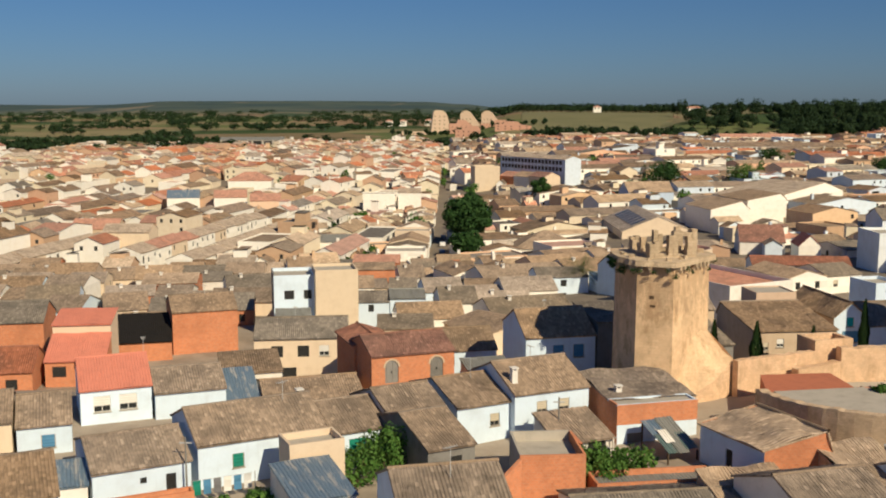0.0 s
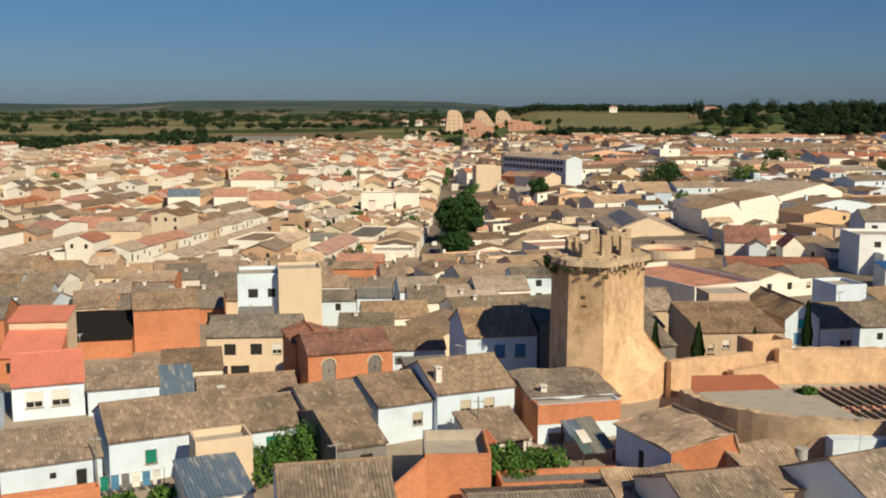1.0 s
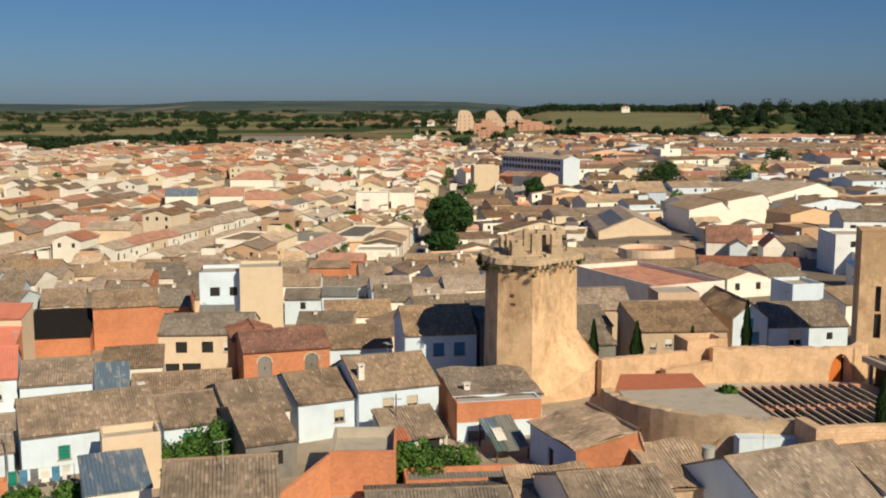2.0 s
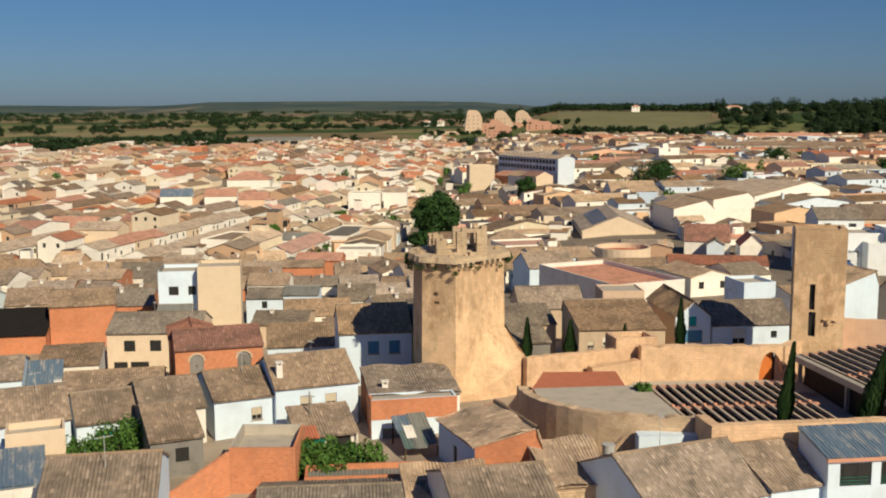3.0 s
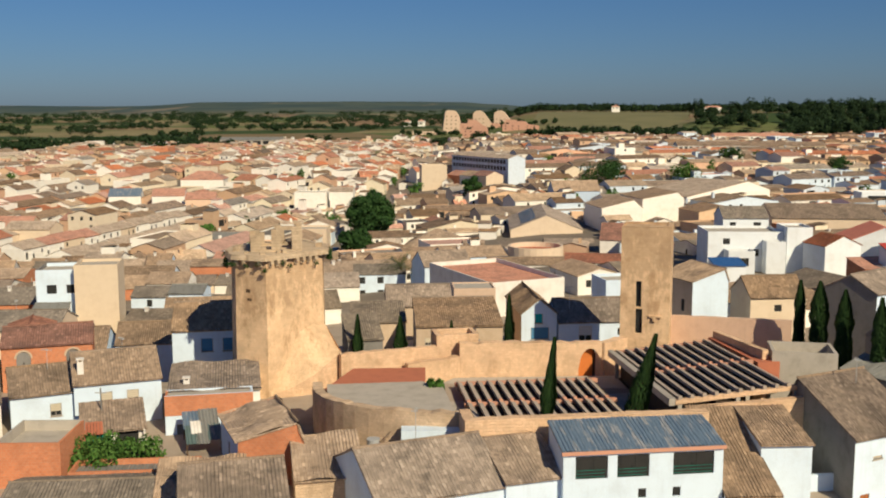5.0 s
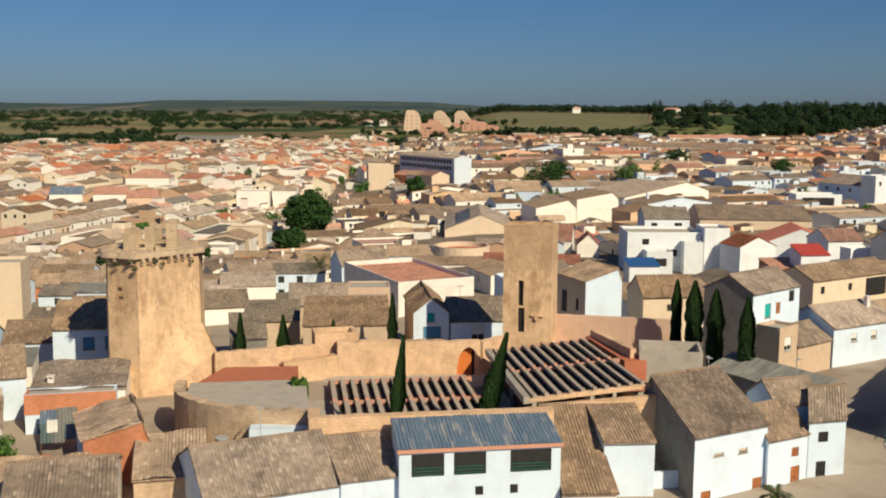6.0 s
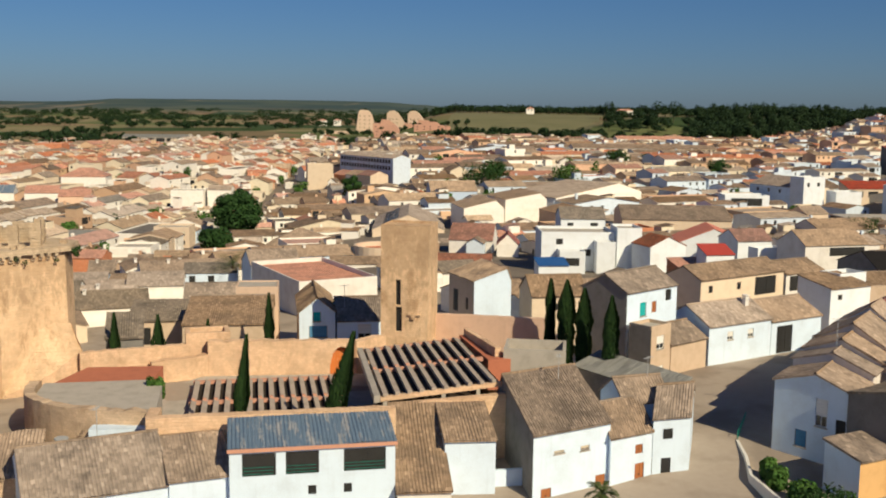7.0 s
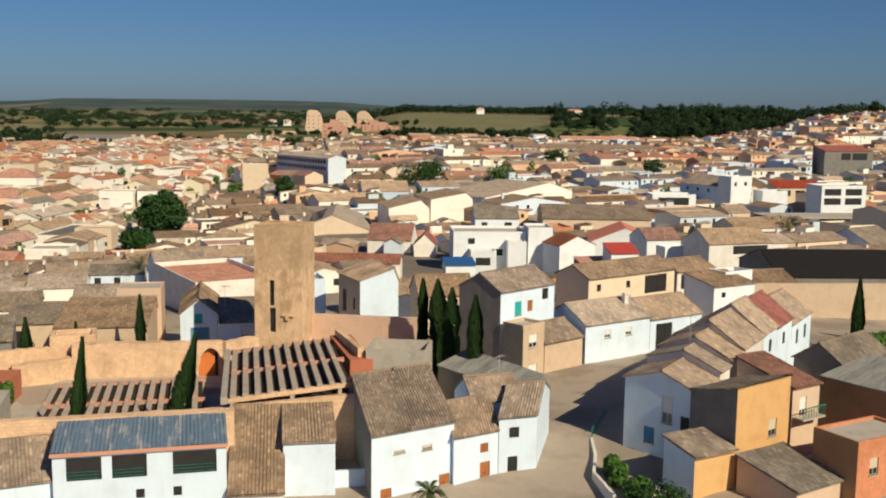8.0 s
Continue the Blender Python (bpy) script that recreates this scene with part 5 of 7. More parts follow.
house(25.3, 78.0, 5.4, 7.2, 0, 4.3, 5.9, "gabley", BRICK, TILE_PALE, shear=-0.45, split=0.9, side={"l": WHITE}, opens=(("l", 3.0, 1.2, 0.8, 1.9, "dark"),), label="brick fronted white shed with a crumbling pale tile roof", seed=35, sag=0.45)
band = house(15.7, 89.8, 7.9, 2.2, 14, 4.3, 4.5, "flat", WHITE, CONCRETE, side={"l": BRICK}, opens=(("f", 1.0, 2.5, 1.6, 1.9, "greydoor"),), label="white yard front under an orange brick parapet")
F = Mesh()
F.box(-0.02, -0.04, 2.65, 7.92, -0.003, 4.5)
F.make("brick_band", BRICK, band, "orange brick upper wall")
house(15.4, 91.8, 8.4, 8.0, 14, 4.25, 5.0, "mono", WHITE_OLD, TILE, side={"l": BRICK}, label="old house with a rough brown roof below the tower", seed=37, sag=0.3, chimney=(1.6, 2.0, 0.7))
def patched_shelter(x, y, rot):
    """A yard shelter under odd corrugated sheets laid over one another."""
    T = thing("yard_shelter", "yard shelter under patched grey-blue and green sheets", "shelter", pose(x, y, 0, 0, 0, rot))
    for k, (u, v, w, d, mt) in enumerate(((0.0, 2.2, 1.6, 2.6, BLUE_METAL), (1.4, 2.3, 1.7, 2.5, GREY_METAL), (0.1, 0.2, 1.1, 2.4, GREEN_METAL), (1.1, 0.0, 1.0, 2.5, GREY_METAL), (2.0, 0.3, 1.2, 2.3, GREEN_METAL), (0.6, 1.4, 0.9, 1.6, WHITE_OLD))):
        S = Mesh()
        n = 10
        h = lambda a, b: 1.75 + 0.36 * b + 0.03 * k + 0.03 * math.sin(a * 21) + 0.05 * math.sin(k * 2.1 + b)
        for a in range(n):
            u0, u1 = u + w * a / n, u + w * (a + 1) / n
            S.poly([(u0, v, h(u0, v)), (u1, v, h(u1, v)), (u1, v + d, h(u1, v + d)), (u0, v + d, h(u0, v + d))], 0, [(u0, v), (u1, v), (u1, v + d), (u0, v + d)])
            S.poly([(u0, v, h(u0, v) - 0.03), (u0, v + d, h(u0, v + d) - 0.03), (u1, v + d, h(u1, v + d) - 0.03), (u1, v, h(u1, v) - 0.03)])
        S.make("sheet", mt, T)
    for u, v in ((0.1, 0.3), (3.0, 0.3), (0.1, 4.6), (3.0, 4.6)):
        P = Mesh()
        P.box(u, v, -0.5, u + 0.12, v + 0.12, 1.7 + 0.36 * v)
        P.make("post", WOODDARK, T)
    taken.append((claim(x, y, 3.2, 4.8, rot), None))


patched_shelter(19.2, 84.2, 20)
porch = house(9.8, 85.0, 5.4, 4.4, 22, 2.6, 3.8, "mono", WHITE_OLD, TILE, opens=(("f", 0.3, 0.3, 2.2, 1.9, "garage"), ("f", 3.0, 0.3, 1.8, 2.0, "dark")), label="low porch roof over a courtyard", over=0.5)
for u in (0.1, 5.2):
    F = Mesh()
    F.box(u, -0.5, -0.5, u + 0.12, -0.38, 2.55)
    F.make("porch_post", WHITE_OLD, porch)
F = Mesh()
for k in range(7):
    F.box(0.05 + 0.26 * k, -0.35, 2.78, 0.27 + 0.26 * k, 1.7, 2.86, 0, Matrix.Rotation(0.27, 4, "X"))
F.make("new_tiles", TERRACOTTA, porch, "patch of new orange tiles")
F = Mesh()
for k in range(9):
    z0, z1 = 2.3 + 0.04 * math.sin(k * 1.3), 1.55 + 0.05 * math.sin(k * 1.9)
    F.poly([(0.25 * k, -0.52, z0), (0.25 * k + 0.25, -0.52, z0), (0.25 * k + 0.25, -1.5, z1), (0.25 * k, -1.5, z1)])
F.make("awning", GREENBLIND, porch, "faded green cloth awning")
# terrace house with the blue roof
loggia = house(50.5, 71.6, 12.0, 4.6, 10, 5.95, 6.75, "mono", WHITE, BLUE_METAL, opens=(("f", 0.9, 0.4, 2.4, 1.7, "dark"), ("f", 4.0, 0.4, 2.4, 1.7, "dark"), ("f", 8.2, 0.4, 3.1, 1.7, "dark"),
      ("f", 5.6, 3.0, 0.6, 0.7, "dark"), ("f", 8.2, 3.0, 0.6, 0.7, "dark")), label="white house with an open loggia under a blue sheet roof", over=0.15)
F = Mesh()
F.box(-0.15, -0.22, 5.72, 12.15, 0.0, 5.98)
F.make("fascia", PINKBEAM, loggia, "rose painted fascia board")
for u0, u1 in ((0.9, 3.1), (4.0, 6.2), (8.2, 11.2)):
    for k in range(3):
        F = Mesh()
        F.box(u0, 0.02, 4.0 + 0.24 * k, u1, 0.05, 4.025 + 0.24 * k)
        F.make("rail", GREENBLIND, loggia)
house(62.5, 73.0, 4.0, 11.0, 5, 2.3, 5.7, "mono", WHITE_OLD, TILE, label="white house with a long old tile roof", seed=41)
house(66.1, 77.6, 4.0, 7.2, 5, 4.7, 5.8, "mono", WHITE, TILE, label="small white rear wing with a tile roof", seed=42)
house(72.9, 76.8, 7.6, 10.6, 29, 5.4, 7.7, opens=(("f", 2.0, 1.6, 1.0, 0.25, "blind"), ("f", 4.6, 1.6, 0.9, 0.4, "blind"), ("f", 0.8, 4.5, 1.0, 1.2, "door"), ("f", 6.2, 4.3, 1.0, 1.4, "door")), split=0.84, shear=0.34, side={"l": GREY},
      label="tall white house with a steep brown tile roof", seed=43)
house(79.5, 79.9, 4.4, 7.0, 29, 4.2, 6.0, shear=0.4, opens=(("f", 2.6, 1.0, 0.8, 0.8, "door"), ("f", 2.6, 2.6, 1.0, 1.9, "door")), label="narrow white house stepping down the street", seed=44)
house(83.4, 82.05, 3.4, 7.0, 14, 5.2, 6.9, "gable", WHITE, TILE, shear=0.6, opens=(("f", 0.9, 1.0, 0.9, 0.9, "dark"), ("f", 0.8, 3.5, 0.9, 2.0, "dark")), label="white corner house with an old tile roof", seed=45)
house(81.5, 84.6, 4.4, 4.6, 16, 5.7, 7.3, "gable", WHITE, TILE, label="rear part of the corner house under old tiles", seed=46)
box_block("yard_wall", 70.3, 86.8, 2.6, 0.3, 5, -1, 5.0, WHITE, "white rear wall of a narrow yard", "wall")
box_block("yard_wall", 69.9, 79.2, 3.4, 0.3, 10, -1, 1.7, WHITE, "low white front wall of a narrow yard", "wall")
# right of the street
ROW = (95.15, 87.2)   # the stepped row runs uphill from this corner
for along, deep, eave, ridge, tiles, wall, opens, label in (
        (0.0, 5.4, 7.2, 8.4, TILE_PALE, WHITE, (("f", 4.0, 0.8, 1.1, 2.4, "white"), ("f", 2.2, 3.9, 1.1, 1.5, "blue"), ("f", 5.9, 2.2, 0.9, 1.5, "dark")), "pale house with a gable towards the street"),
        (5.45, 2.9, 8.0, 9.2, TILE_PALE, WHITE_OLD, (), "narrow step of a street house with a pale tile roof"),
        (8.4, 4.0, 8.4, 9.9, TILE_PALE, WHITE_OLD, (), "stepped street house with a pale tile roof"),
        (12.45, 7.0, 8.7, 10.7, TILE_PALE, WHITE_OLD, (), "tall street house with a pale tile roof"),
        (19.5, 5.0, 8.8, 11.2, TILE_PALE, WHITE, (("r", 2.0, 1.0, 1.0, 1.3, "dark"),), "street house with a pale tile roof"),
        (24.55, 6.4, 8.6, 10.9, TILE_BRICK, WHITE, (("r", 2.4, 1.0, 1.0, 1.3, "dark"),), "white house with a brick-red roof"),
        (31.0, 9.0, 7.8, 9.8, TILE_PALE, WHITE, (("r", 2.0, 1.0, 1.0, 1.6, "dark"), ("r", 5.5, 1.0, 1.0, 1.6, "dark")), "white house by the garden with a tan roof")):
    house(ROW[0] + 0.585 * along, ROW[1] + 0.81 * along, 7.7, deep * 0.96, -52, eave, ridge, "gabley", wall, tiles, opens, label, seed=50 + along, shear=-0.29, split=0.5)
# grey on the left end puts its shade into the colour
house(101.85, 77.8, 7.2, 4.6, 34, 7.5, 8.6, "monob", OCHRE, TILE_GREY, side={"l": GREY}, opens=(("f", 4.4, 2.2, 1.1, 1.5, "blind"), ("f", 4.4, 5.4, 1.1, 1.1, "blind")), label="tall ochre rendered house with its shaded end wall painted grey", seed=56, over=0.1)
house(97.78, 75.25, 4.3, 3.5, 26, 3.9, 4.6, "mono", OCHRE, TILE, side={"l": WHITE}, label="small ochre outbuilding with a tile roof", seed=57)
# left side painted dark brown for the shade on its brick
house(109.7, 73.2, 7.0, 4.3, 25, 5.4, 5.7, "flat", BRICK, CONCRETE, side={"l": BROWN_AND_SHADE}, opens=(("f", 1.4, 1.2, 1.0, 1.4, "blind"),), label="orange brick house with a flat pale roof, left side painted in shade brown")
house(104.4, 71.6, 5.6, 5.6, 30, 2.4, 3.6, "mono", BEIGE, TILE_GREY, label="low outbuilding with a dark tile roof", seed=58)
narrow = house(108.3, 82.4, 3.6, 6.0, 30, 7.4, 8.8, "mono", BEIGE, TILE_RED, opens=(("f", 1.0, 1.0, 0.9, 1.8, "white"),), label="narrow white house with a balcony", seed=59)
S = Mesh()
S.box(0.1, -1.1, 4.7, 3.1, 0.0, 4.85)
balcony = S.make("balcony", CONCRETE, narrow)
for k in range(9):
    S = Mesh()
    S.box(0.12 + k * 0.36, -1.08, 4.85, 0.16 + k * 0.36, -1.04, 5.75)
    S.make("baluster", GREENBLIND, balcony)
S = Mesh()
S.box(0.1, -1.1, 5.75, 3.1, -1.02, 5.82)
S.make("handrail", GREENBLIND, balcony)
house(113.3, 87.9, 12.0, 7.0, -60, 7.0, 8.0, "mono", BROWN_AND_SHADE, GREY_METAL, label="large brown house with a grey sheet roof, its wall in shade", seed=60)
house(113.0, 93.6, 5.0, 9.0, -52, 7.4, 9.0, "gabley", GREY, TILE_GREY, label="house with a pale grey tiled roof", seed=166)
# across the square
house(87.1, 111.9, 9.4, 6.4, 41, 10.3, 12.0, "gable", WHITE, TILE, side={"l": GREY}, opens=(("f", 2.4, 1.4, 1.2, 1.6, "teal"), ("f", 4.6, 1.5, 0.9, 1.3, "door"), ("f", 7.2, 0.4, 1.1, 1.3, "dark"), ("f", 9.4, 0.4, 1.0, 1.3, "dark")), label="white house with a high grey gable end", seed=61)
house(89.3, 109.1, 3.6, 3.0, 41, 6.7, 7.1, "flat", BEIGE, CONCRETE, side={"l": GREY}, opens=(("f", 1.0, 0.8, 1.4, 1.5, "white"), ("f", 1.0, 4.2, 1.4, 1.4, "white")), label="beige rendered house on the square")
house(92.1, 111.4, 6.4, 6.0, 38, 4.6, 6.2, "gable", BEIGE, TILE, label="low beige house with a tile roof", seed=62)
house(97.6, 115.9, 10.4, 7.5, 30, 5.7, 7.6, "gable", WHITE, TILE_PALE, opens=(("f", 3.0, 0.9, 1.0, 1.0, "white"), ("f", 6.4, 0.9, 1.0, 1.0, "white")), label="long white street house with parapets", seed=63, chimney=(8.6, 2.6, 1.2))
house(106.65, 121.1, 9.0, 7.5, 30, 5.3, 7.2, "gable", WHITE, TILE_PALE, opens=(("f", 1.0, 0.7, 2.8, 3.4, "dark"),), label="white street house with a dark garage door", seed=64)
# behind the castle
house(49.2, 127.0, 4.5, 12.5, 8, 4.9, 6.7, "gabley", WHITE, TILE, opens=(("f", 1.7, 0.05, 1.0, 1.2, "teal"), ("f", 1.2, 1.8, 2.3, 1.5, "blue")), side={"l": BEIGE}, label="white gabled house with a teal blind behind the castle", seed=70)
house(53.9, 127.6, 10.4, 7.5, 9, 3.7, 6.0, "gable", WHITE, TILE, opens=(("f", 2.6, 0.5, 1.7, 2.0, "white"), ("f", 7.6, 0.9, 0.8, 0.9, "dark")), label="white house with a shaded brown roof", seed=71)
house(36.6, 118.5, 10.2, 12.0, 6, 5.0, 6.4, "gable", BEIGE, TILE, opens=(("f", 1.0, 1.4, 0.8, 0.9, "blind"), ("f", 2.8, 1.0, 0.9, 1.0, "white"), ("f", 0.9, 2.6, 1.0, 1.6, "dark"), ("f", 6.6, 1.6, 0.9, 2.2, "blue")), label="beige stone house with a tile roof", seed=72, split=0.9)
house(40.6, 131.2, 5.4, 5.0, 6, 7.1, 7.3, "flat", EDGE_CREAM, CONCRETE, label="plain warm rendered block")
house(29.2, 113.6, 4.0, 6.4, 14, 4.4, 6.0, "mono", GREY, TILE_GREY, label="grey house front with a flat brown roof", seed=73)
house(27.6, 128.0, 7.0, 7.5, 8, 3.4, 4.6, "mono", BEIGE, TILE_GREY, opens=(("f", 0.8, 0.9, 2.0, 2.2, "dark"),), label="beige house with a flat brown roof", seed=74)
house(71.3, 132.0, 5.4, 8.0, 22, 8.2, 9.6, "gabley", WHITE, TILE_PALE, opens=(("l", 1.4, 2.0, 1.6, 3.0, "dark"), ("l", 5.4, 2.6, 0.8, 1.6, "dark")), label="tall white house with a single ochre roof slope behind the keep", seed=75, split=0.9, side={"l": BEIGE})
house(79.0, 133.0, 7.5, 7, 8, 6.0, 8.2, "gable", CREAM, TILE, opens=(("f", 3.2, 1.0, 1.0, 0.9, "dark"),), label="cream house with a brown roof and one small window", seed=76)
shrub(-4.0, 84.6, 0.0, 2.1, 4.6, 80, label="bright green fig tree in a courtyard")
shrub(-13.5, 75.5, 0.0, 2.0, 2.2, 81, label="vine and shrubs against a white wall")
shrub(12.0, 82.6, 0.0, 2.3, 3.4, 82)
shrub(15.6, 82.4, 0.0, 2.3, 3.2, 83)
shrub(-33.5, 66.0, 0.0, 2.4, 4.4, 84, LEAF_DARK, "dark green garden bush")
ring_wall("yard_wall", [(92.7, 89.0, 1.1), (92.1, 84.5, 1.1), (91.0, 80.0, 1.2), (91.4, 74.5, 1.3)], -1, 1, 0.25, WHITE_OLD, "low white yard wall beside the street", crumble=0.05)
for hx, hy, hr in ((92.6, 78.6, 0.9), (93.4, 75.4, 1.2), (92.6, 80.6, 0.7)):
    shrub(hx, hy, 0.0, hr, 2.4, int(hx * 5), label="green shrub behind a low yard wall")
railing = thing("railing", "thin green metal railing above a low white yard wall", "railing", pose(92.75, 89.2, 0.9, 0, 0, 66))
for k in range(12):
    F = Mesh()
    F.box(0.6 * k, -0.02, -0.6, 0.6 * k + 0.04, 0.02, 0.95)
    F.make("post", GREENBLIND, railing)
for z in (0.2, 0.9):
    F = Mesh()
    F.box(0, -0.025, z, 6.7, 0.025, z + 0.05)
    F.make("handrail" if z > 0.5 else "rail", GREENBLIND, railing)
shrub(94.0, 72.0, 0.0, 2.6, 3.0, 85, LEAF_DARK, "round dark green garden bush")
palm(77.0, 69.7, -0.7, 4.2, 1.4, 88)
palm(27.7, 201.7, ground_z(27.7, 201.7), -0.6 - ground_z(27.7, 201.7), 5.4, 89)

house(-31.5, 74.5, 4.4, 3.5, 20, 2.2, 3.2, "mono", WHITE_OLD, BLUE_METAL, label="lean-to with a blue sheet roof beside a row house", over=0.15)
house(12.0, 76.8, 10.0, 3.0, 8, 1.5, 2.0, "flat", BRICK, GREY_METAL, label="low brick outbuilding under grey sheets")
house(30.8, 73.0, 5.2, 6.0, 14, 3.0, 4.5, "mono", RUBBLE, TILE_PALE, label="ruined shed under loose pale tiles", seed=132, sag=0.5)
house(20.6, 71.6, 6.5, 4.8, 12, 2.0, 3.2, "mono", RUBBLE, TILE_PALE, label="tumbledown lean-to with loose pale tiles", seed=131, sag=0.5)
house(-25.6, 72.6, 7.2, 1.2, 25, 1.5, 1.9, "flat", BRICK, CONCRETE, label="low orange brick yard wall", name="yard_wall")
for hx, hy, hr, hh in ((-17.2, 74.0, 1.6, 2.0), (-14.6, 73.2, 1.3, 1.6), (-7.4, 80.6, 2.2, 4.0), (-5.4, 82.6, 2.0, 4.6), (13.4, 80.6, 1.8, 3.0), (10.8, 80.4, 1.5, 2.6), (-28.4, 71.0, 1.5, 2.2)):
    shrub(hx, hy, 0.0, hr, hh, int(hx * 11 + 500), label="leafy green courtyard shrub")

# ---- landmarks of the lower town ----
house(45.4, 160.4, 13.5, 24, 27, 2.3, 3.1, "flat", WHITE_OLD, FAR_ORANGE, label="white hall with parapets round a red roof", fine=False, name="hall")
house(33.1, 190.3, 9.5, 8.0, 22, 1.0, 3.4, "gable", WHITE, TILE, label="white gabled house at the end of the hall", fine=False)
house(82.4, 236, 5.0, 8, -6, -0.6, 1.8, "gabley", FAR_WHITE, TILE_BRICK, label="small white house with a red roof", fine=False)
house(61.6, 144.2, 4.8, 6.0, 14, 5.8, 6.3, "flat", WHITE, CONCRETE, label="white flat-roofed house behind the castle", fine=False)
house(30.3, 147.0, 9.6, 9.0, 8, 1.8, 4.2, "gable", BEIGE, TILE, label="low house with a brown roof before the hall", seed=140)
house(45.0, 222.0, 23.0, 7.0, 4, -3.4, -2.2, "gable", WHITE_OLD, TILE, label="long low white shed before the round building", fine=False, name="shed")
house(47.5, 264, 11.0, 7.5, 0, -5.4, -4.6, "mono", WHITE_OLD, TILE, label="low white yard building before the cream hall", fine=False)
house(59.6, 268, 13.0, 8.0, 0, -5.0, -3.8, "gable", CREAM, TILE, label="low cream yard building before the hall", fine=False)
cream_hall = house(51.2, 292, 20.5, 36, 0, -3.9, 0.3, "gabley", CREAM, TILE_PALE, label="large cream gabled hall with a pale grey tile roof", fine=False, name="hall")
for k in range(7):
    S = Mesh()
    S.box(3.0, 0, 0, 7.6, 2.0, 0.25, 0, Matrix.Translation((0.3, 3.0 + 4.4 * k, -3.75)) @ Matrix.Rotation(-math.atan2(4.2, 10.25), 4, "Y"))
    S.make("skylight", GLASS, cream_hall, "dark glazed skylight in the roof slope")
house(89.4, 209, 15, 11, 0, 5.0, 5.6, "flat", PALE_WHITE, CONCRETE, opens=(("f", 8, 3.0, 2.2, 1.4, "dark"), ("f", 3, 0.8, 1.4, 1.2, "dark")), label="tall white flat-roofed apartment house", fine=False)
house(92.6, 204.6, 5.2, 4.2, 0, 1.6, 2.2, "flat", PALE_WHITE, CONCRETE, opens=(("f", 1.0, 0.8, 3.0, 1.6, "dark"),), label="white front terrace of the apartment house", fine=False)
house(100.2, 205.4, 3.8, 3.4, 0, 3.4, 4.0, "flat", PALE_WHITE, CONCRETE, label="white balcony block of the apartment house", fine=False)
house(95.0, 221, 9.6, 9, 0, 7.1, 9.2, "gable", PALE_WHITE, TILE_GREY, opens=(("f", 1.4, 0.9, 1.3, 1.3, "dark"), ("f", 6.4, 0.9, 1.6, 1.4, "dark")), label="white house rising behind the apartment house", fine=False)
house(104.6, 207, 5.0, 8, 0, 6.2, 6.7, "flat", PALE_WHITE, CONCRETE, label="white stair tower of the apartment house", fine=False)
house(117.4, 250, 5.0, 9, 12, 1.3, 1.9, "flat", BRICK, FAR_TILE, opens=(("f", 2.0, 1.6, 1.6, 2.2, "dark"),), label="brick house beside the white tower", fine=False)
house(71.6, 246, 10.5, 12, -10, -0.8, 2.6, "gable", WHITE_OLD, TILE_RED, label="shed with a dark red roof", fine=False, name="shed")
house(59.6, 196.0, 18.5, 6.5, -6, 1.2, 2.5, "gable", FAR_WHITE, TILE_RED, label="long white shed with a dull red roof", fine=False, name="shed")
house(110.4, 342.8, 48, 24, 42, 1.2, 4.8, "gabley", FAR_WHITE, FAR_TILE, label="wide white gabled warehouse", fine=False, name="warehouse", split=0.72)
house(77.4, 296, 12, 18, 10, 2.0, 4.2, "gabley", FAR_WHITE, TILE_PALE, label="tall white stepped warehouse", fine=False, name="warehouse", split=0.8)
house(90.0, 303, 13, 18, 14, 4.0, 5.8, "gabley", FAR_WHITE, TILE_PALE, label="upper step of a tall white warehouse", fine=False, name="warehouse", split=0.85)
house(69.0, 381.6, 17.5, 12, 8, 0.0, 3.5, "gable", BLUEWASH, TILE_PALE, label="long white house with a tan roof", fine=False)
house(20.4, 292, 18, 17, -4, -9.0, -4.6, "hip", FAR_WHITE, TILE_PALE, label="broad hipped tan roof over white walls", fine=False)
house(32.6, 353.8, 20, 9, 20, -7.0, -5.4, "gable", WHITE_OLD, TILE, opens=(("f", 0.8, 0.5, 4.4, 3.2, "dark"), ("f", 6.2, 0.5, 4.4, 3.2, "dark"), ("f", 11.6, 0.5, 4.4, 3.2, "dark")), label="open colonnade building with a tile roof", fine=False)
house(-31, 398, 12.4, 10, 3, -2.3, -1.9, "flat", FAR_WHITE, CONCRETE, label="white box house above the roofs", fine=False)
house(-17.6, 402, 9, 10, 2, -1.8, -0.4, "gable", FAR_WHITE, FAR_TILE, label="tall white house beside the main street", fine=False)
house(-44, 296, 19, 8, 0, -7.4, -5.8, "gable", FAR_WHITE, GREY_METAL, label="long low white building with a grey roof", fine=False)
house(-21.5, 243, 11, 8, 0, -5.6, -4.2, "gable", BRICK, FAR_ORANGE, label="orange brick house by the street", fine=False)
house(-101, 302, 14, 10, 0, -5.4, -3.4, "gable", CREAM, FAR_TILE, label="pale yellow house with a tan roof", fine=False)
house(-119, 326, 15, 10, 0, -7.2, -4.4, "gable", BEIGE, FAR_ORANGE, label="house with a sunlit orange roof", fine=False)
house(-136, 318, 10, 11, 0, -7.4, -5.0, "gabley", BRICK, FAR_TILE, label="orange brick gabled house", fine=False)
house(-100, 478, 20, 14, 5, -2.5, 1.2, "hip", FAR_WHITE, FAR_ORANGE, label="white house with an orange hipped roof", fine=False)
house(14.5, 466, 11.5, 10, 10, 4.4, 5.0, "flat", CREAM, CONCRETE, label="tall plain cream block of flats", fine=False, name="apartment_block")
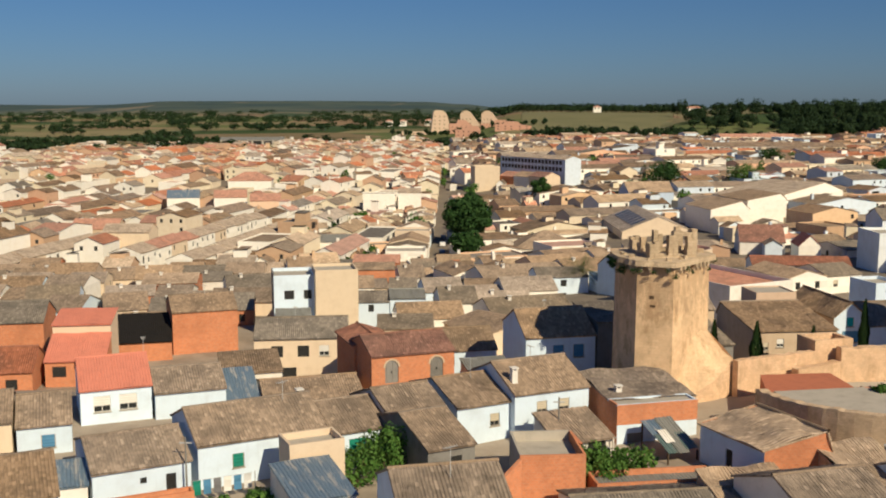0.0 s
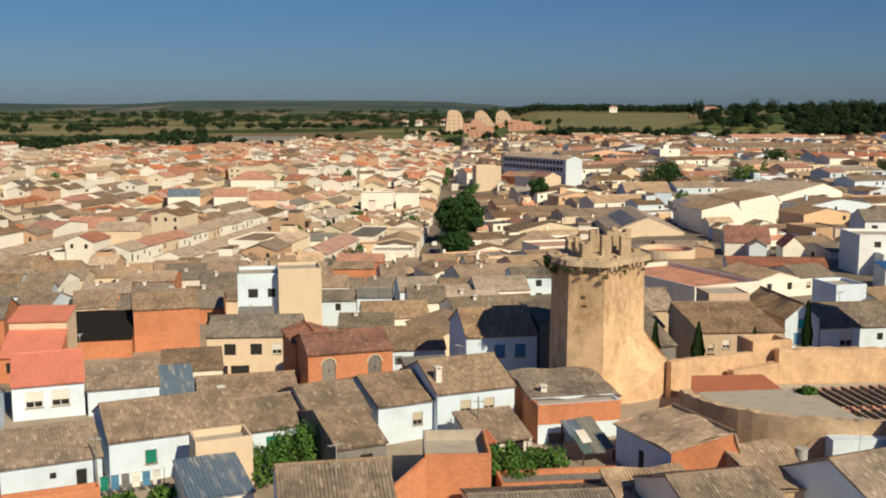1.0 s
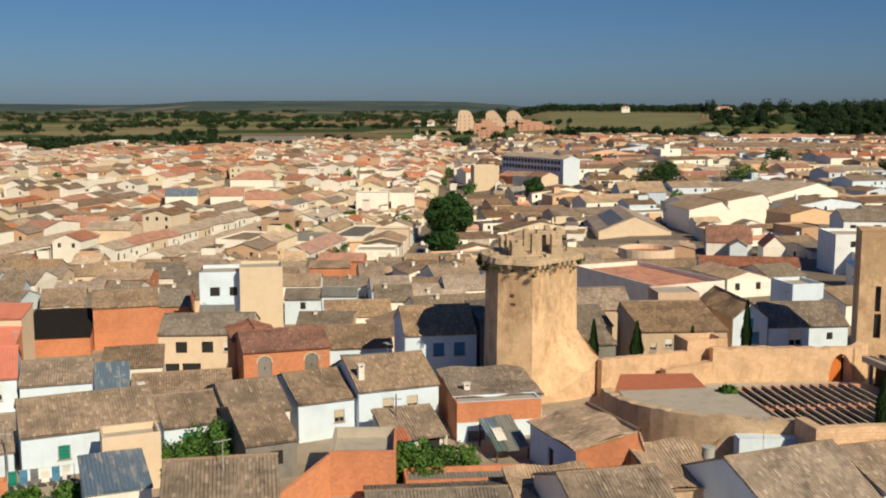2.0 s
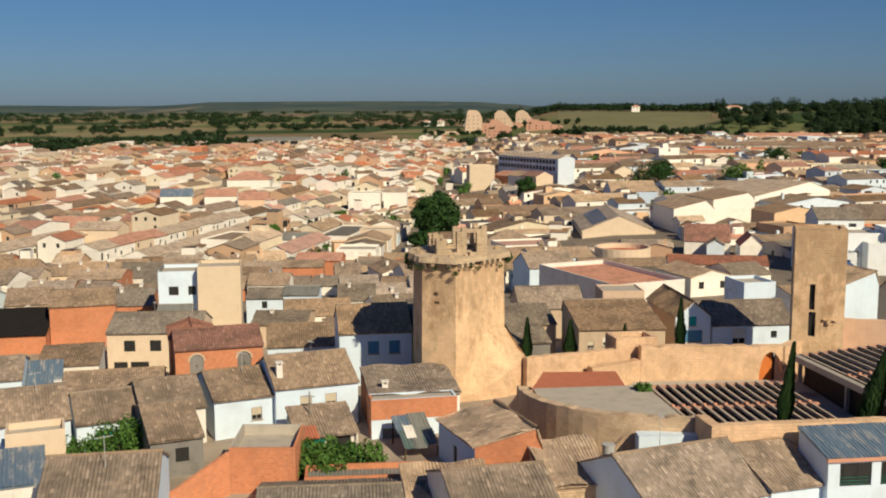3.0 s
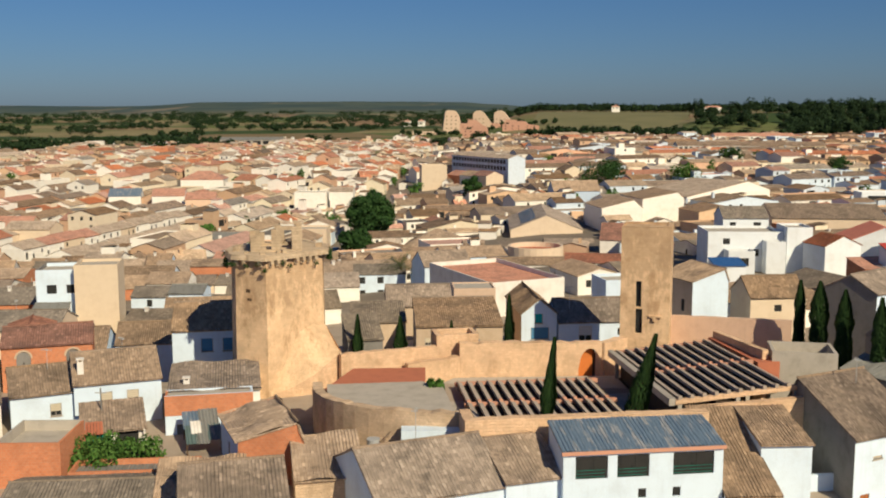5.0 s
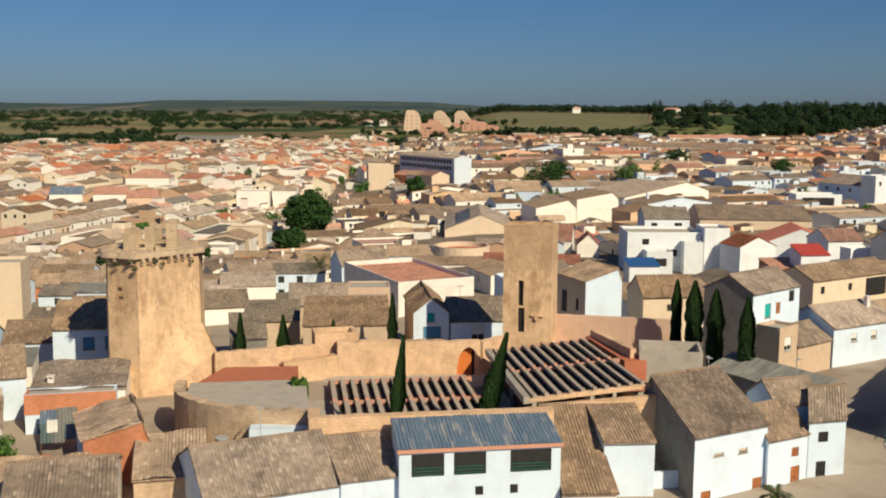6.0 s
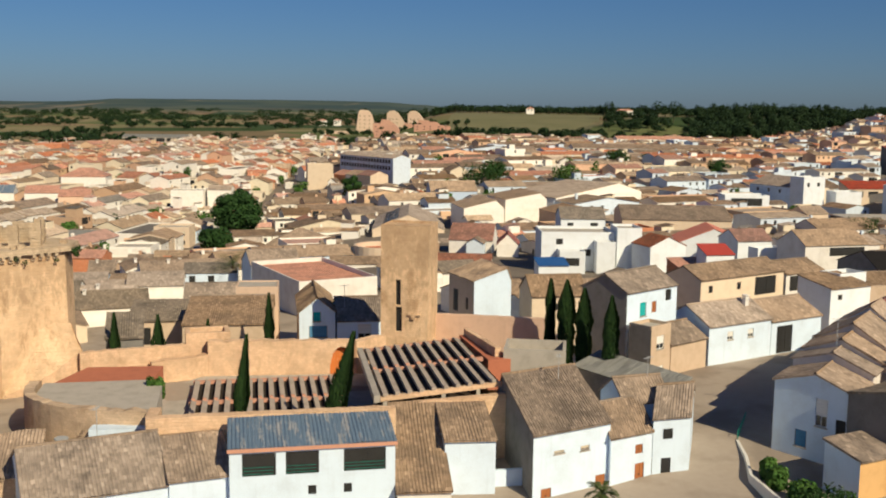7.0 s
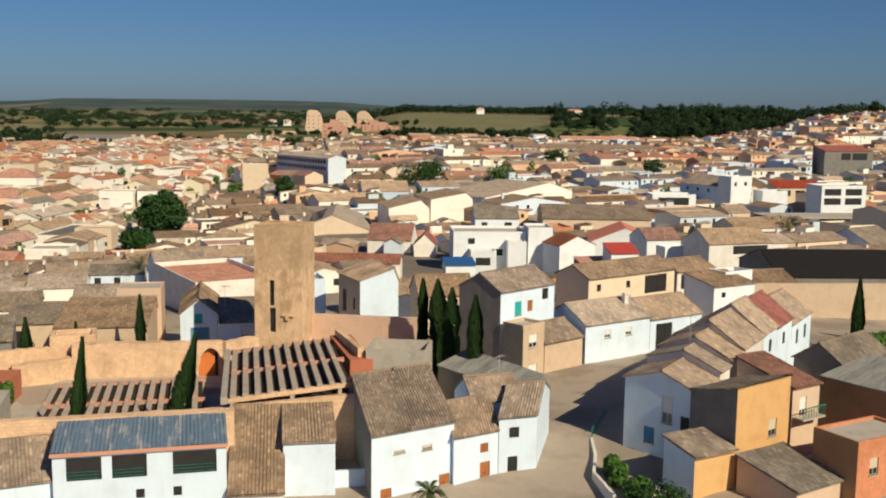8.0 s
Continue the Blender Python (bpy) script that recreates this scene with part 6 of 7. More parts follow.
house(27.4, 490, 47.7, 9, -57, 8.7, 10.1, "gable", FAR_BLUISH, FAR_TILE, opens=tuple(("f", 1.0 + 2.5 * k, 0.7 + 2.9 * j, 1.9, 1.7, "dark") for k in range(18) for j in range(2)),
      label="long pale block of flats with dark balconies, tiled roof", fine=False, name="apartment_block")
for k, (wall, tiles) in enumerate(((BRICK, FAR_ORANGE), (WHITE_OLD, TILE_PALE), (CREAM, TILE_RED))):
    house(25.8 + 6.0 * k, 472 - 9.2 * k, 10.8, 9, -57, 0.4 + 0.5 * k, 2.3 + 0.5 * k, "gable", wall, tiles, label="house standing before the long block of flats", fine=False, group="houses before the flats")
house(119.5, 216, 14.5, 13, -8, 2.8, 5.8, "gabley", PALE_WHITE, TILE_ROSE, split=0.5, label="white house with a bright salmon roof", fine=False)
house(102.2, 136.5, 17.5, 6.5, 33, 7.7, 9.2, "gable", CREAM, TILE, opens=(("f", 1.6, 0.9, 0.8, 1.0, "dark"), ("f", 7.4, 0.9, 0.8, 1.0, "dark"), ("f", 11.2, 0.5, 4.6, 2.6, "dark")), label="long cream house with an old brown roof", seed=110)
house(117.6, 147.0, 8.0, 7.0, 28, 7.0, 8.4, "gable", WHITE_OLD, TILE, opens=(("f", 0.8, 0.4, 4.6, 2.2, "dark"),), label="brown roofed house with a dark open front", seed=111)
house(118.0, 131.7, 7.6, 5.6, 27, 7.5, 8.5, "mono", PALE_WHITE, TILE, opens=(("f", 1.4, 0.9, 0.8, 0.7, "dark"),), label="small white house with a shaded side wall", seed=112)
house(121.4, 137.2, 5.2, 3.4, 27, 8.0, 8.6, "flat", PALE_WHITE, CONCRETE, label="white parapet block behind a small house")
house(124.6, 146.0, 12.0, 9.0, 10, 5.2, 6.6, "gable", BEIGE, TILE, label="low house with a worn brown roof", seed=113)
house(203.0, 367.0, 9.8, 7.0, 22, 7.0, 7.5, "flat", PALE_WHITE, CONCRETE, opens=(("f", 1.6, 1.6, 1.1, 1.5, "dark"), ("f", 6.2, 1.6, 1.3, 1.4, "dark")), label="white box house before a sandy roof", fine=False)
house(200.4, 373.5, 10.5, 22, 22, 3.4, 6.6, "gabley", WHITE, TILE_PALE, opens=(("l", 4, 1.2, 1.2, 1.3, "dark"), ("l", 10, 1.2, 1.2, 1.3, "dark"), ("l", 16, 1.2, 1.2, 1.3, "dark")), label="big white house with a sandy roof", fine=False, split=0.8)
house(214.6, 366.0, 9.6, 8, 4, 1.8, 2.4, "flat", PALE_WHITE, CONCRETE, label="plain white wall of a flat-roofed house", fine=False)
house(297, 500, 26, 12, 5, 12.2, 14.6, "mono", GREY, TILE_BRICK, opens=(("f", 9, 1.0, 5, 3.4, "dark"), ("f", 15, 1.0, 8, 3.4, "dark")), label="grey hall with a dark red roof and open bays", fine=False, name="hall")
house(117, 264, 28, 22, -5, 2.6, 5.4, "gable", CREAM, TILE, label="wide cream hall with a broad brown roof", fine=False, name="hall")
house(138.5, 160, 36, 21, -2, 4.3, 7.3, "gable", GREY, DARKSHEET, label="large low hall under a black roof", fine=False, name="hall")
house(182.1, 255.0, 26, 13, -58, -3.9, 2.6, "gabley", WHITE, TILE_GREY, opens=(("f", 6, 1.6, 1.2, 1.2, "dark"), ("f", 15, 1.6, 1.2, 1.2, "dark")), label="long white gabled hall with its side in shade", fine=False, name="hall")
box_block("container", 134.0, 158.4, 3.4, 2.2, 4, 0, 5.3, CARPAINT[2], "red metal container beside a dark hall", "container")
house(135.6, 187, 13.5, 9, 14, 6.0, 8.4, "gable", WHITE_OLD, TILE_PALE, opens=(("f", 5.2, 0.5, 7.6, 1.6, "dark"),), label="pale shed with a dark open front and tan roof", fine=False, name="shed")
house(128.4, 204, 7.6, 8, 12, 4.6, 6.6, "gable", PALE_WHITE, TILE_RED, label="white house with a dark brown roof", fine=False)
house(130.0, 196.5, 6.0, 3.0, 20, 3.6, 4.2, "flat", PALE_WHITE, CONCRETE, label="white terrace parapet between roofs", fine=False)
house(112.0, 184.5, 9.0, 6.0, 12, 1.8, 3.0, "mono", BRICK, FAR_ORANGE, opens=(("f", 1.0, 0.4, 3.0, 1.6, "dark"),), label="orange brick yard building", fine=False)
house(109.6, 199.0, 8.0, 7.0, 18, 4.0, 5.8, "gabley", PALE_WHITE, TILE_RED, label="white gabled house with a dull red roof", fine=False)
house(116.4, 184.0, 5.4, 4.4, 8, 4.6, 5.9, "mono", PALE_WHITE, BRIGHTRED, label="white house with a bright red lean-to roof", fine=False)
house(168, 345, 15, 9, -2, 1.8, 2.6, "flat", PALE_WHITE, CONCRETE, opens=(("f", 2.0, 0.3, 10.6, 2.6, "dark"),), label="white house with a long dark loggia", fine=False)
house(180, 303, 8.5, 8, 22, 0.4, 2.4, "gable", CREAM, TILE_PALE, label="yellow house with a tan roof", fine=False)
house(168, 262, 20, 11, 20, 0.2, 2.6, "gable", WHITE_OLD, TILE, label="low house with a broad brown roof", fine=False)
house(229.6, 391.0, 20, 8, 4, 1.7, 4.2, "mono", CREAM, TILE_BRICK, opens=(("f", 2, 1, 4, 2.2, "dark"), ("f", 8, 1, 4, 2.2, "dark"), ("f", 14, 1, 4, 2.2, "dark")), label="cream house with loggias and a red roof", fine=False)
house(220.6, 330, 16, 10, 6, 6.4, 7.0, "flat", PALE_WHITE, CONCRETE, opens=(("f", 1, 0.5, 6, 2.2, "dark"), ("f", 8.5, 0.5, 6, 2.2, "dark"), ("f", 1, 3.6, 6, 2.2, "dark"), ("f", 8.5, 3.6, 6, 2.2, "dark")), label="white flats with deep dark balconies", fine=False, name="apartment_block")


def canopy(x, y, w, d, rot, top):
    """A flat concrete roof on slim posts, open all round."""
    T = thing("canopy", "flat grey concrete canopy roof on slim posts", "canopy", pose(x, y, 0, 0, 0, rot))
    R = Mesh()
    R.box(0, 0, top - 0.5, w, d, top)
    R.make("roof", CONCRETE, T)
    for u in range(6):
        for v in (0.4, d - 0.8):
            P = Mesh()
            P.box(0.6 + u * (w - 1.6) / 5, v, ground_z(x + 8, y + 6) - 1.5, 1.0 + u * (w - 1.6) / 5, v + 0.4, top - 0.5)
            P.make("post", GREY, T)
    B = Mesh()
    B.box(0.5, d + 0.2, ground_z(x + 8, y + 6) - 1.5, w - 0.5, d + 0.5, top - 0.1)
    B.make("back_wall", GREY, T)
    taken.append((claim(x, y, w, d + 1, rot), None))


canopy(193.0, 304, 33, 14, 0, -0.8)
for hx, hy in ((180, 272), (184, 274), (188, 276), (183, 268)):
    shrub(hx, hy, ground_z(hx, hy), 2.6, 7.5, int(hx * 3), LEAF_DARK, "tall green bush beside the canopy")
ring_wall("garden_wall", [(127, 143.5, 6.0), (150, 141.5, 6.3), (178, 138, 6.6)], 0, 5, 0.5, BEIGE, "long beige rendered garden wall", crumble=0.03)
cypress(130.8, 117.4, 1.5, 10.8, 0.8, 187)
cypress(139.0, 121.0, 1.5, 10.0, 0.8, 188)
for hx, hy, hr in ((124.5, 108.5, 2.4), (128.0, 110.5, 2.6), (131.5, 112.0, 2.2)):
    shrub(hx, hy, ground_z(hx, hy), hr, 3.2, int(hx * 7), label="green garden hedge bush")

house(86.4, 188, 5.6, 5, 3, 1.8, 2.5, "mono", PALE_WHITE, BLUEPAINT, label="white house under a bright blue awning roof", fine=False)


def round_wall():
    T = thing("round_building", "low round cream building with an open top", "building")
    M = Mesh()
    n, cx, cy, r = 28, 55.8, 236.0, 6.4
    for k in range(n):
        a, b = 6.2832 * k / n, 6.2832 * (k + 1) / n
        P = lambda q, rr, z: (cx + math.cos(q) * rr, cy + math.sin(q) * rr, z)
        M.poly([P(a, r, -8), P(b, r, -8), P(b, r, -0.9), P(a, r, -0.9)])
        M.poly([P(a, r, -0.9), P(b, r, -0.9), P(b, r - 0.5, -0.9), P(a, r - 0.5, -0.9)])
        M.poly([P(b, r - 0.5, -2), P(a, r - 0.5, -2), P(a, r - 0.5, -0.9), P(b, r - 0.5, -0.9)])
    M.make("wall", CREAM, T)
    F = Mesh()
    F.prism([(cx + math.cos(6.2832 * k / n) * (r - 0.4), cy + math.sin(6.2832 * k / n) * (r - 0.4)) for k in range(n)], -2.6, -2.0)
    F.make("floor", TERRACOTTA, T)
    taken.append((claim(cx - r, cy - r, 2 * r, 2 * r, 0), None))


round_wall()
house(30.2, 198.5, 7.5, 6, 8, -2.5, -1.7, "mono", WHITE, BLUE_METAL, opens=(("f", 1, 0.6, 1.6, 1.5, "dark"), ("f", 4.6, 0.6, 1.6, 1.5, "dark")), label="white house under a pale blue sheet roof", fine=False)
house(18.6, 199, 10.2, 8, 8, -1.9, -0.5, "gable", WHITE, TILE_GREY, opens=(("f", 1, 0.6, 1.2, 1.3, "dark"), ("f", 4.6, 0.6, 1.2, 1.3, "dark"), ("f", 1, 3.2, 1.2, 1.3, "dark"), ("f", 4.6, 3.2, 1.2, 1.3, "dark")), label="white two-storey house with dark windows", fine=False)
tree(7.5, 322, 15.5, 15.5, "large dark green plane tree in the main street", seed=90, clumps=26, dens=300, size=0.55)
tree(7.0, 292, 9.5, 7.5, "round street tree below the plane tree", seed=91, clumps=16, dens=220, size=0.45)
tree(38.4, 404, 8.5, 12, "dark green tree among the roofs", seed=92, clumps=14, dens=180, size=0.5)
for k, (tx, ty, tc, th) in enumerate(((-44.5, 322, 7, 6), (-40, 352, 7, 5), (92, 430, 20, 11), (128, 440, 15, 10), (98, 452, 14, 10), (165, 520, 16, 9), (-30, 372, 9, 5), (205, 480, 12, 8))):
    tree(tx, ty, tc, th, "green garden tree between the houses", LEAF_GREEN if k % 3 == 0 else LEAF_DARK, 93 + k, clumps=12, dens=140, size=0.5)

# a straight street of whitewashed terraces
rr = random.Random(12)
for row, (sx, sy, ev) in enumerate(((-79.5, 268.0, -7.0), (-63.6, 264.0, -8.4), (-108.0, 236.0, -6.6))):
    run = 0.0
    while run < (92 if row < 2 else 60):
        ln = rr.uniform(8.0, 13.0)
        hx, hy = sx + math.sin(radians(10)) * run, sy + math.cos(radians(10)) * run
        e = ev + rr.uniform(-0.25, 0.35)
        house(hx, hy, ln, 8.8, 80, e, e + rr.uniform(1.3, 1.8), "gable", FAR_WHITE if rr.random() < 0.75 else CREAM, FAR_TILE if rr.random() < 0.8 else FAR_ORANGE,
              opens=tuple(("f", ln * (q + rr.uniform(0.3, 0.7)) / 3 - 0.5, rr.choice((0.7, 0.9, 1.6)), rr.uniform(0.8, 1.1), rr.choice((1.1, 1.3, 2.0)), "dark") for q in range(3) if rr.random() < 0.6), label="whitewashed terraced house on a straight street", fine=False, group="street terraces")
        run += ln + 0.02
# far left and far right marks of the town
house(-205, 560, 22, 11, 5, -0.7, -0.2, "flat", CREAM, CONCRETE, label="long cream flat-topped building", fine=False)
house(-92, 412, 13, 10, 10, -4.6, -2.0, "gable", FAR_WHITE, FAR_ORANGE, label="white house with a salmon tile roof", fine=False)
house(-76, 404, 12, 10, 10, -5.2, -2.8, "gable", PINK, FAR_ORANGE, label="pink house with an orange tile roof", fine=False)
house(-200, 720, 18, 22, 5, 3.0, 3.6, "flat", BRICK, CONCRETE, label="tall bare orange brick block", fine=False)
house(-113, 420, 13, 10, 12, -5.4, -2.6, "gable", FAR_WHITE, BLUE_METAL, label="white house with a slate-blue roof", fine=False)
house(-205, 950, 58, 16, 2, 2.0, 4.4, "gable", CONCRETE, GREY_METAL, opens=tuple(("f", 2 + 9.5 * k, 0.8, 7.5, 3.4, "dark") for k in range(6)), label="long grey warehouse at the edge of town", fine=False, name="warehouse")
for k in range(7):
    rx, ry = 231 + 9.6 * k, 862 + 1.2 * k
    g = ground_z(rx, ry)
    house(rx, ry, 9.4, 10, 7, g + 6.2, g + 8.6, "gable", PINK if k % 3 == 1 else FAR_WHITE, FAR_ORANGE, opens=(("f", 1.2, 0.8, 1.6, 1.5, "dark"), ("f", 5.6, 0.8, 1.6, 1.5, "dark"), ("f", 1.2, 3.6, 1.6, 1.5, "dark"), ("f", 5.6, 3.6, 1.6, 1.5, "dark")),
          label="two-storey row house with an orange roof", fine=False, group="row houses at the edge of town")
for k in range(9):
    rx, ry = 160 + 10.2 * k, 636 + 0.9 * k
    g = ground_z(rx, ry)
    house(rx, ry, 10.15, 12, 5, g + 6.0, g + 8.4, "gable", CREAM if k > 5 else WHITE_OLD, FAR_BROWN, opens=tuple(("f", 0.9 + 3.1 * q, 0.6 + 2.8 * r, 2.0, 1.9, "dark") for q in range(3) for r in range(2)),
          label="house of a long terrace under a brown roof", fine=False, group="long terrace")
for vx, vy, vw in ((365, 1560, 24), (232, 1600, 12), (-30, 1700, 14), (-92, 1640, 12), (-70, 1660, 11)):
    g = ground_z(vx, vy)
    house(vx, vy, vw, 10, -4, g + 8.5, g + 11, "hip", FAR_WHITE, FAR_ORANGE, opens=(("f", 2, 1, 2, 1.6, "dark"), ("f", 7, 1, 2, 1.6, "dark")), label="white villa with an orange roof above the trees", fine=False, name="villa")

# ---- the town, filled street by street ----
def in_view(x, y, m=12):
    return -0.56 * y - 20 - m < x < 78 + 0.60 * y + m


rng = random.Random(77)
HOUSE_WORDS = ["whitewashed terraced house with a tan tile roof", "white town house with small dark windows", "cream rendered house with a tiled roof",
               "low white house with a weathered roof", "terraced house with pale walls and brown tiles"]


def street_lots():
    """Lots along streets: left of the main street the rows run away from the castle, right of it they lie across."""
    lots = []
    # both sides of the main street
    for side in (0, 1):
        s = 264.0
        while s < 540:
            ln = rng.uniform(7, 11)
            x0 = 0.012 * (s - 185) - 3
            if side == 0:
                lots.append((x0 - 2.4, s, ln, 11.0, 1, 1, "left"))
            else:
                lots.append((x0 + 2.4, s, ln, 11.0, 1, -1, "right"))
            s += ln + (6 if rng.random() < 0.06 else 0.05)
    # rows running away, leaning slightly right
    a = radians(10)
    dx, dy = math.sin(a), math.cos(a)
    for k in range(-70, 14):
        off = k * 10.4 + (k // 2) * 6.4
        s = 60.0
        while s < 1050:
            ln = rng.choice((7, 9, 10, 11, 13, 16, 20, 24, 30)) * rng.uniform(0.9, 1.1)
            px, py = -2 + off * dy + dx * s, s * dy - off * dx * 0.3
            lots.append((px, py, ln, 9.6, 10, 1 if k % 2 else -1, "rows"))
            s += ln + (7 if rng.random() < 0.07 else 0.05)
    # brown roofs across the slope below the near houses
    for k in range(10):
        s = 0.0
        while s < 168:
            ln = rng.choice((6, 7, 8, 9, 10)) * rng.uniform(0.9, 1.1)
            lots.append((-152 + s, 150 + k * 10.8 + (k // 2) * 1.5 + (s - 150) * 0.12, ln, 9.8, 7 + rng.choice((-5, 0, 0, 0, 4, 9)), 1, "front"))
            s += ln + (rng.uniform(2, 5) if rng.random() < 0.12 else 0.05)
    # rows lying across on the right
    for k in range(-26, 66):
        s = -22.0
        yy = 118 + k * 13.6 + (k // 2) * 3.0
        ang = 20
        while s < 760:
            ln = rng.choice((8, 9, 11, 13, 16, 21, 27)) * rng.uniform(0.9, 1.1)
            px, py = 16 + s * math.cos(radians(ang)), yy + s * math.sin(radians(ang))
            lots.append((px, py, ln, 12.4, ang, 1 if k % 2 else -1, "cross"))
            s += ln + (7 if rng.random() < 0.08 else 0.05)
    return lots


def far_house(bins, x, y, w, d, rot, eave, ridge, along, roofslot, wallslot, flat):
    """One house of the joined distance: walls, gables, two slopes, a few windows and painted shade of open bays."""
    m = Matrix.Translation((x, y, 0)) @ Matrix.Rotation(radians(rot), 4, "Z")
    zb = ground_z(x, y) - 1.5
    W, R = bins["wall"][wallslot], bins["roof"][roofslot]
    P = lambda a, b, c: m @ Vector((a, b, c))

    def put(B, pts, uv=None):
        n = len(B.v)
        B.v += [tuple(p) for p in pts]
        B.f.append(tuple(range(n, n + len(pts))))
        B.i.append(0)
        B.uv += uv or [(0, 0)] * len(pts)

    def joined(B, pts, faces, uvs):
        n = len(B.v)
        B.v += [tuple(p) for p in pts]
        for q, uv in zip(faces, uvs):
            B.f.append(tuple(n + j for j in q))
            B.i.append(0)
            B.uv += uv

    c = [P(0, 0, zb), P(w, 0, zb), P(w, d, zb), P(0, d, zb), P(0, 0, eave), P(w, 0, eave), P(w, d, eave), P(0, d, eave)]
    fs = [(0, 1, 5, 4), (1, 2, 6, 5), (2, 3, 7, 6), (3, 0, 4, 7)]
    if flat:
        joined(W, c, fs, [[(0, 0)] * 4] * 4)
        joined(R, [P(0.02, 0.02, eave - 0.45), P(w - 0.02, 0.02, eave - 0.45), P(w - 0.02, d - 0.02, eave - 0.45), P(0.02, d - 0.02, eave - 0.45)], [(0, 1, 2, 3)], [[(0, 0)] * 4])
    else:
        if along:
            c += [P(0, d / 2, ridge), P(w, d / 2, ridge)]
            fs += [(4, 8, 7), (5, 6, 9)]
        else:
            c += [P(w / 2, 0, ridge), P(w / 2, d, ridge)]
            fs += [(4, 5, 8), (6, 7, 9)]
        joined(W, c, fs, [[(0, 0)] * len(q) for q in fs])
        o, t = 0.3, 0.12
        if along:
            sl = math.hypot(d / 2, ridge - eave)
            pts = [P(-o, -o, eave - 0.1), P(w + o, -o, eave - 0.1), P(w + o, d / 2, ridge + t), P(-o, d / 2, ridge + t), P(w + o, d + o, eave - 0.1), P(-o, d + o, eave - 0.1)]
            ln = w
        else:
            sl = math.hypot(w / 2, ridge - eave)
            pts = [P(-o, d + o, eave - 0.1), P(-o, -o, eave - 0.1), P(w / 2, -o, ridge + t), P(w / 2, d + o, ridge + t), P(w + o, -o, eave - 0.1), P(w + o, d + o, eave - 0.1)]
            ln = d
        uv = [(0, 0), (ln, 0), (ln, sl), (0, sl)]
        joined(R, pts, [(0, 1, 2, 3), (3, 2, 4, 5)], [uv, [(0, sl), (ln, sl), (ln, 0), (0, 0)]])
    if rng.random() < 0.5 and not flat:
        cu, cv, cz = rng.uniform(0.2, 0.8) * w, rng.uniform(0.25, 0.75) * d, (eave + ridge) / 2 - 0.6
        q = [P(cu + a, cv + b, z) for z in (cz, ridge + 0.9) for a, b in ((-0.35, -0.35), (0.35, -0.35), (0.35, 0.35), (-0.35, 0.35))]
        joined(W, q, [(0, 1, 5, 4), (1, 2, 6, 5), (2, 3, 7, 6), (3, 0, 4, 7), (4, 5, 6, 7)], [[(0, 0)] * 4] * 5)
    G = bins["glass"]
    if rng.random() < 0.22:
        a, b, k, up = rng.uniform(0.05, 0.5) * w, rng.uniform(0.1, 0.5) * d, rng.uniform(2.2, 4.0), ridge + rng.uniform(0.4, 1.6)
        q = [P(u, v, z) for z in (eave - 0.5, up) for u, v in ((a, b), (a + k, b), (a + k, b + k), (a, b + k))]
        joined(W, q, [(0, 1, 5, 4), (1, 2, 6, 5), (2, 3, 7, 6), (3, 0, 4, 7)], [[(0, 0)] * 4] * 4)
        joined(R, [P(u, v, up + 0.02 + 0.5 * (u > a)) for u, v in ((a - 0.2, b - 0.2), (a + k + 0.2, b - 0.2), (a + k + 0.2, b + k + 0.2), (a - 0.2, b + k + 0.2))], [(0, 1, 2, 3)], [[(0, 0), (k, 0), (k, k), (0, k)]])
    # flat dark quad that paints the shade of a garage or loggia recess
    if rng.random() < 0.16:
        a, k = rng.uniform(0.05, 0.4) * w, rng.uniform(2.2, 4.5)
        put(G, [P(a, -0.04, eave - 2.6), P(min(w, a + k), -0.04, eave - 2.6), P(min(w, a + k), -0.04, eave - 0.5), P(a, -0.04, eave - 0.5)])
    for fl in range(2 if eave - zb > 6.2 else 1):
        zt = eave - 0.7 - 2.7 * fl
        for side in (0, 1):
            ln = w if side == 0 else d
            k = int(ln / 3.2)
            for j in range(k):
                if rng.random() < 0.55:
                    continue
                u = ln * (j + 0.5) / k - 0.45
                if side == 0:
                    q = [P(u, -0.03, zt - 1.2), P(u + 0.9, -0.03, zt - 1.2), P(u + 0.9, -0.03, zt), P(u, -0.03, zt)]
                else:
                    q = [P(w + 0.03, u, zt - 1.2), P(w + 0.03, u + 0.9, zt - 1.2), P(w + 0.03, u + 0.9, zt), P(w + 0.03, u, zt)]
                put(G, q)


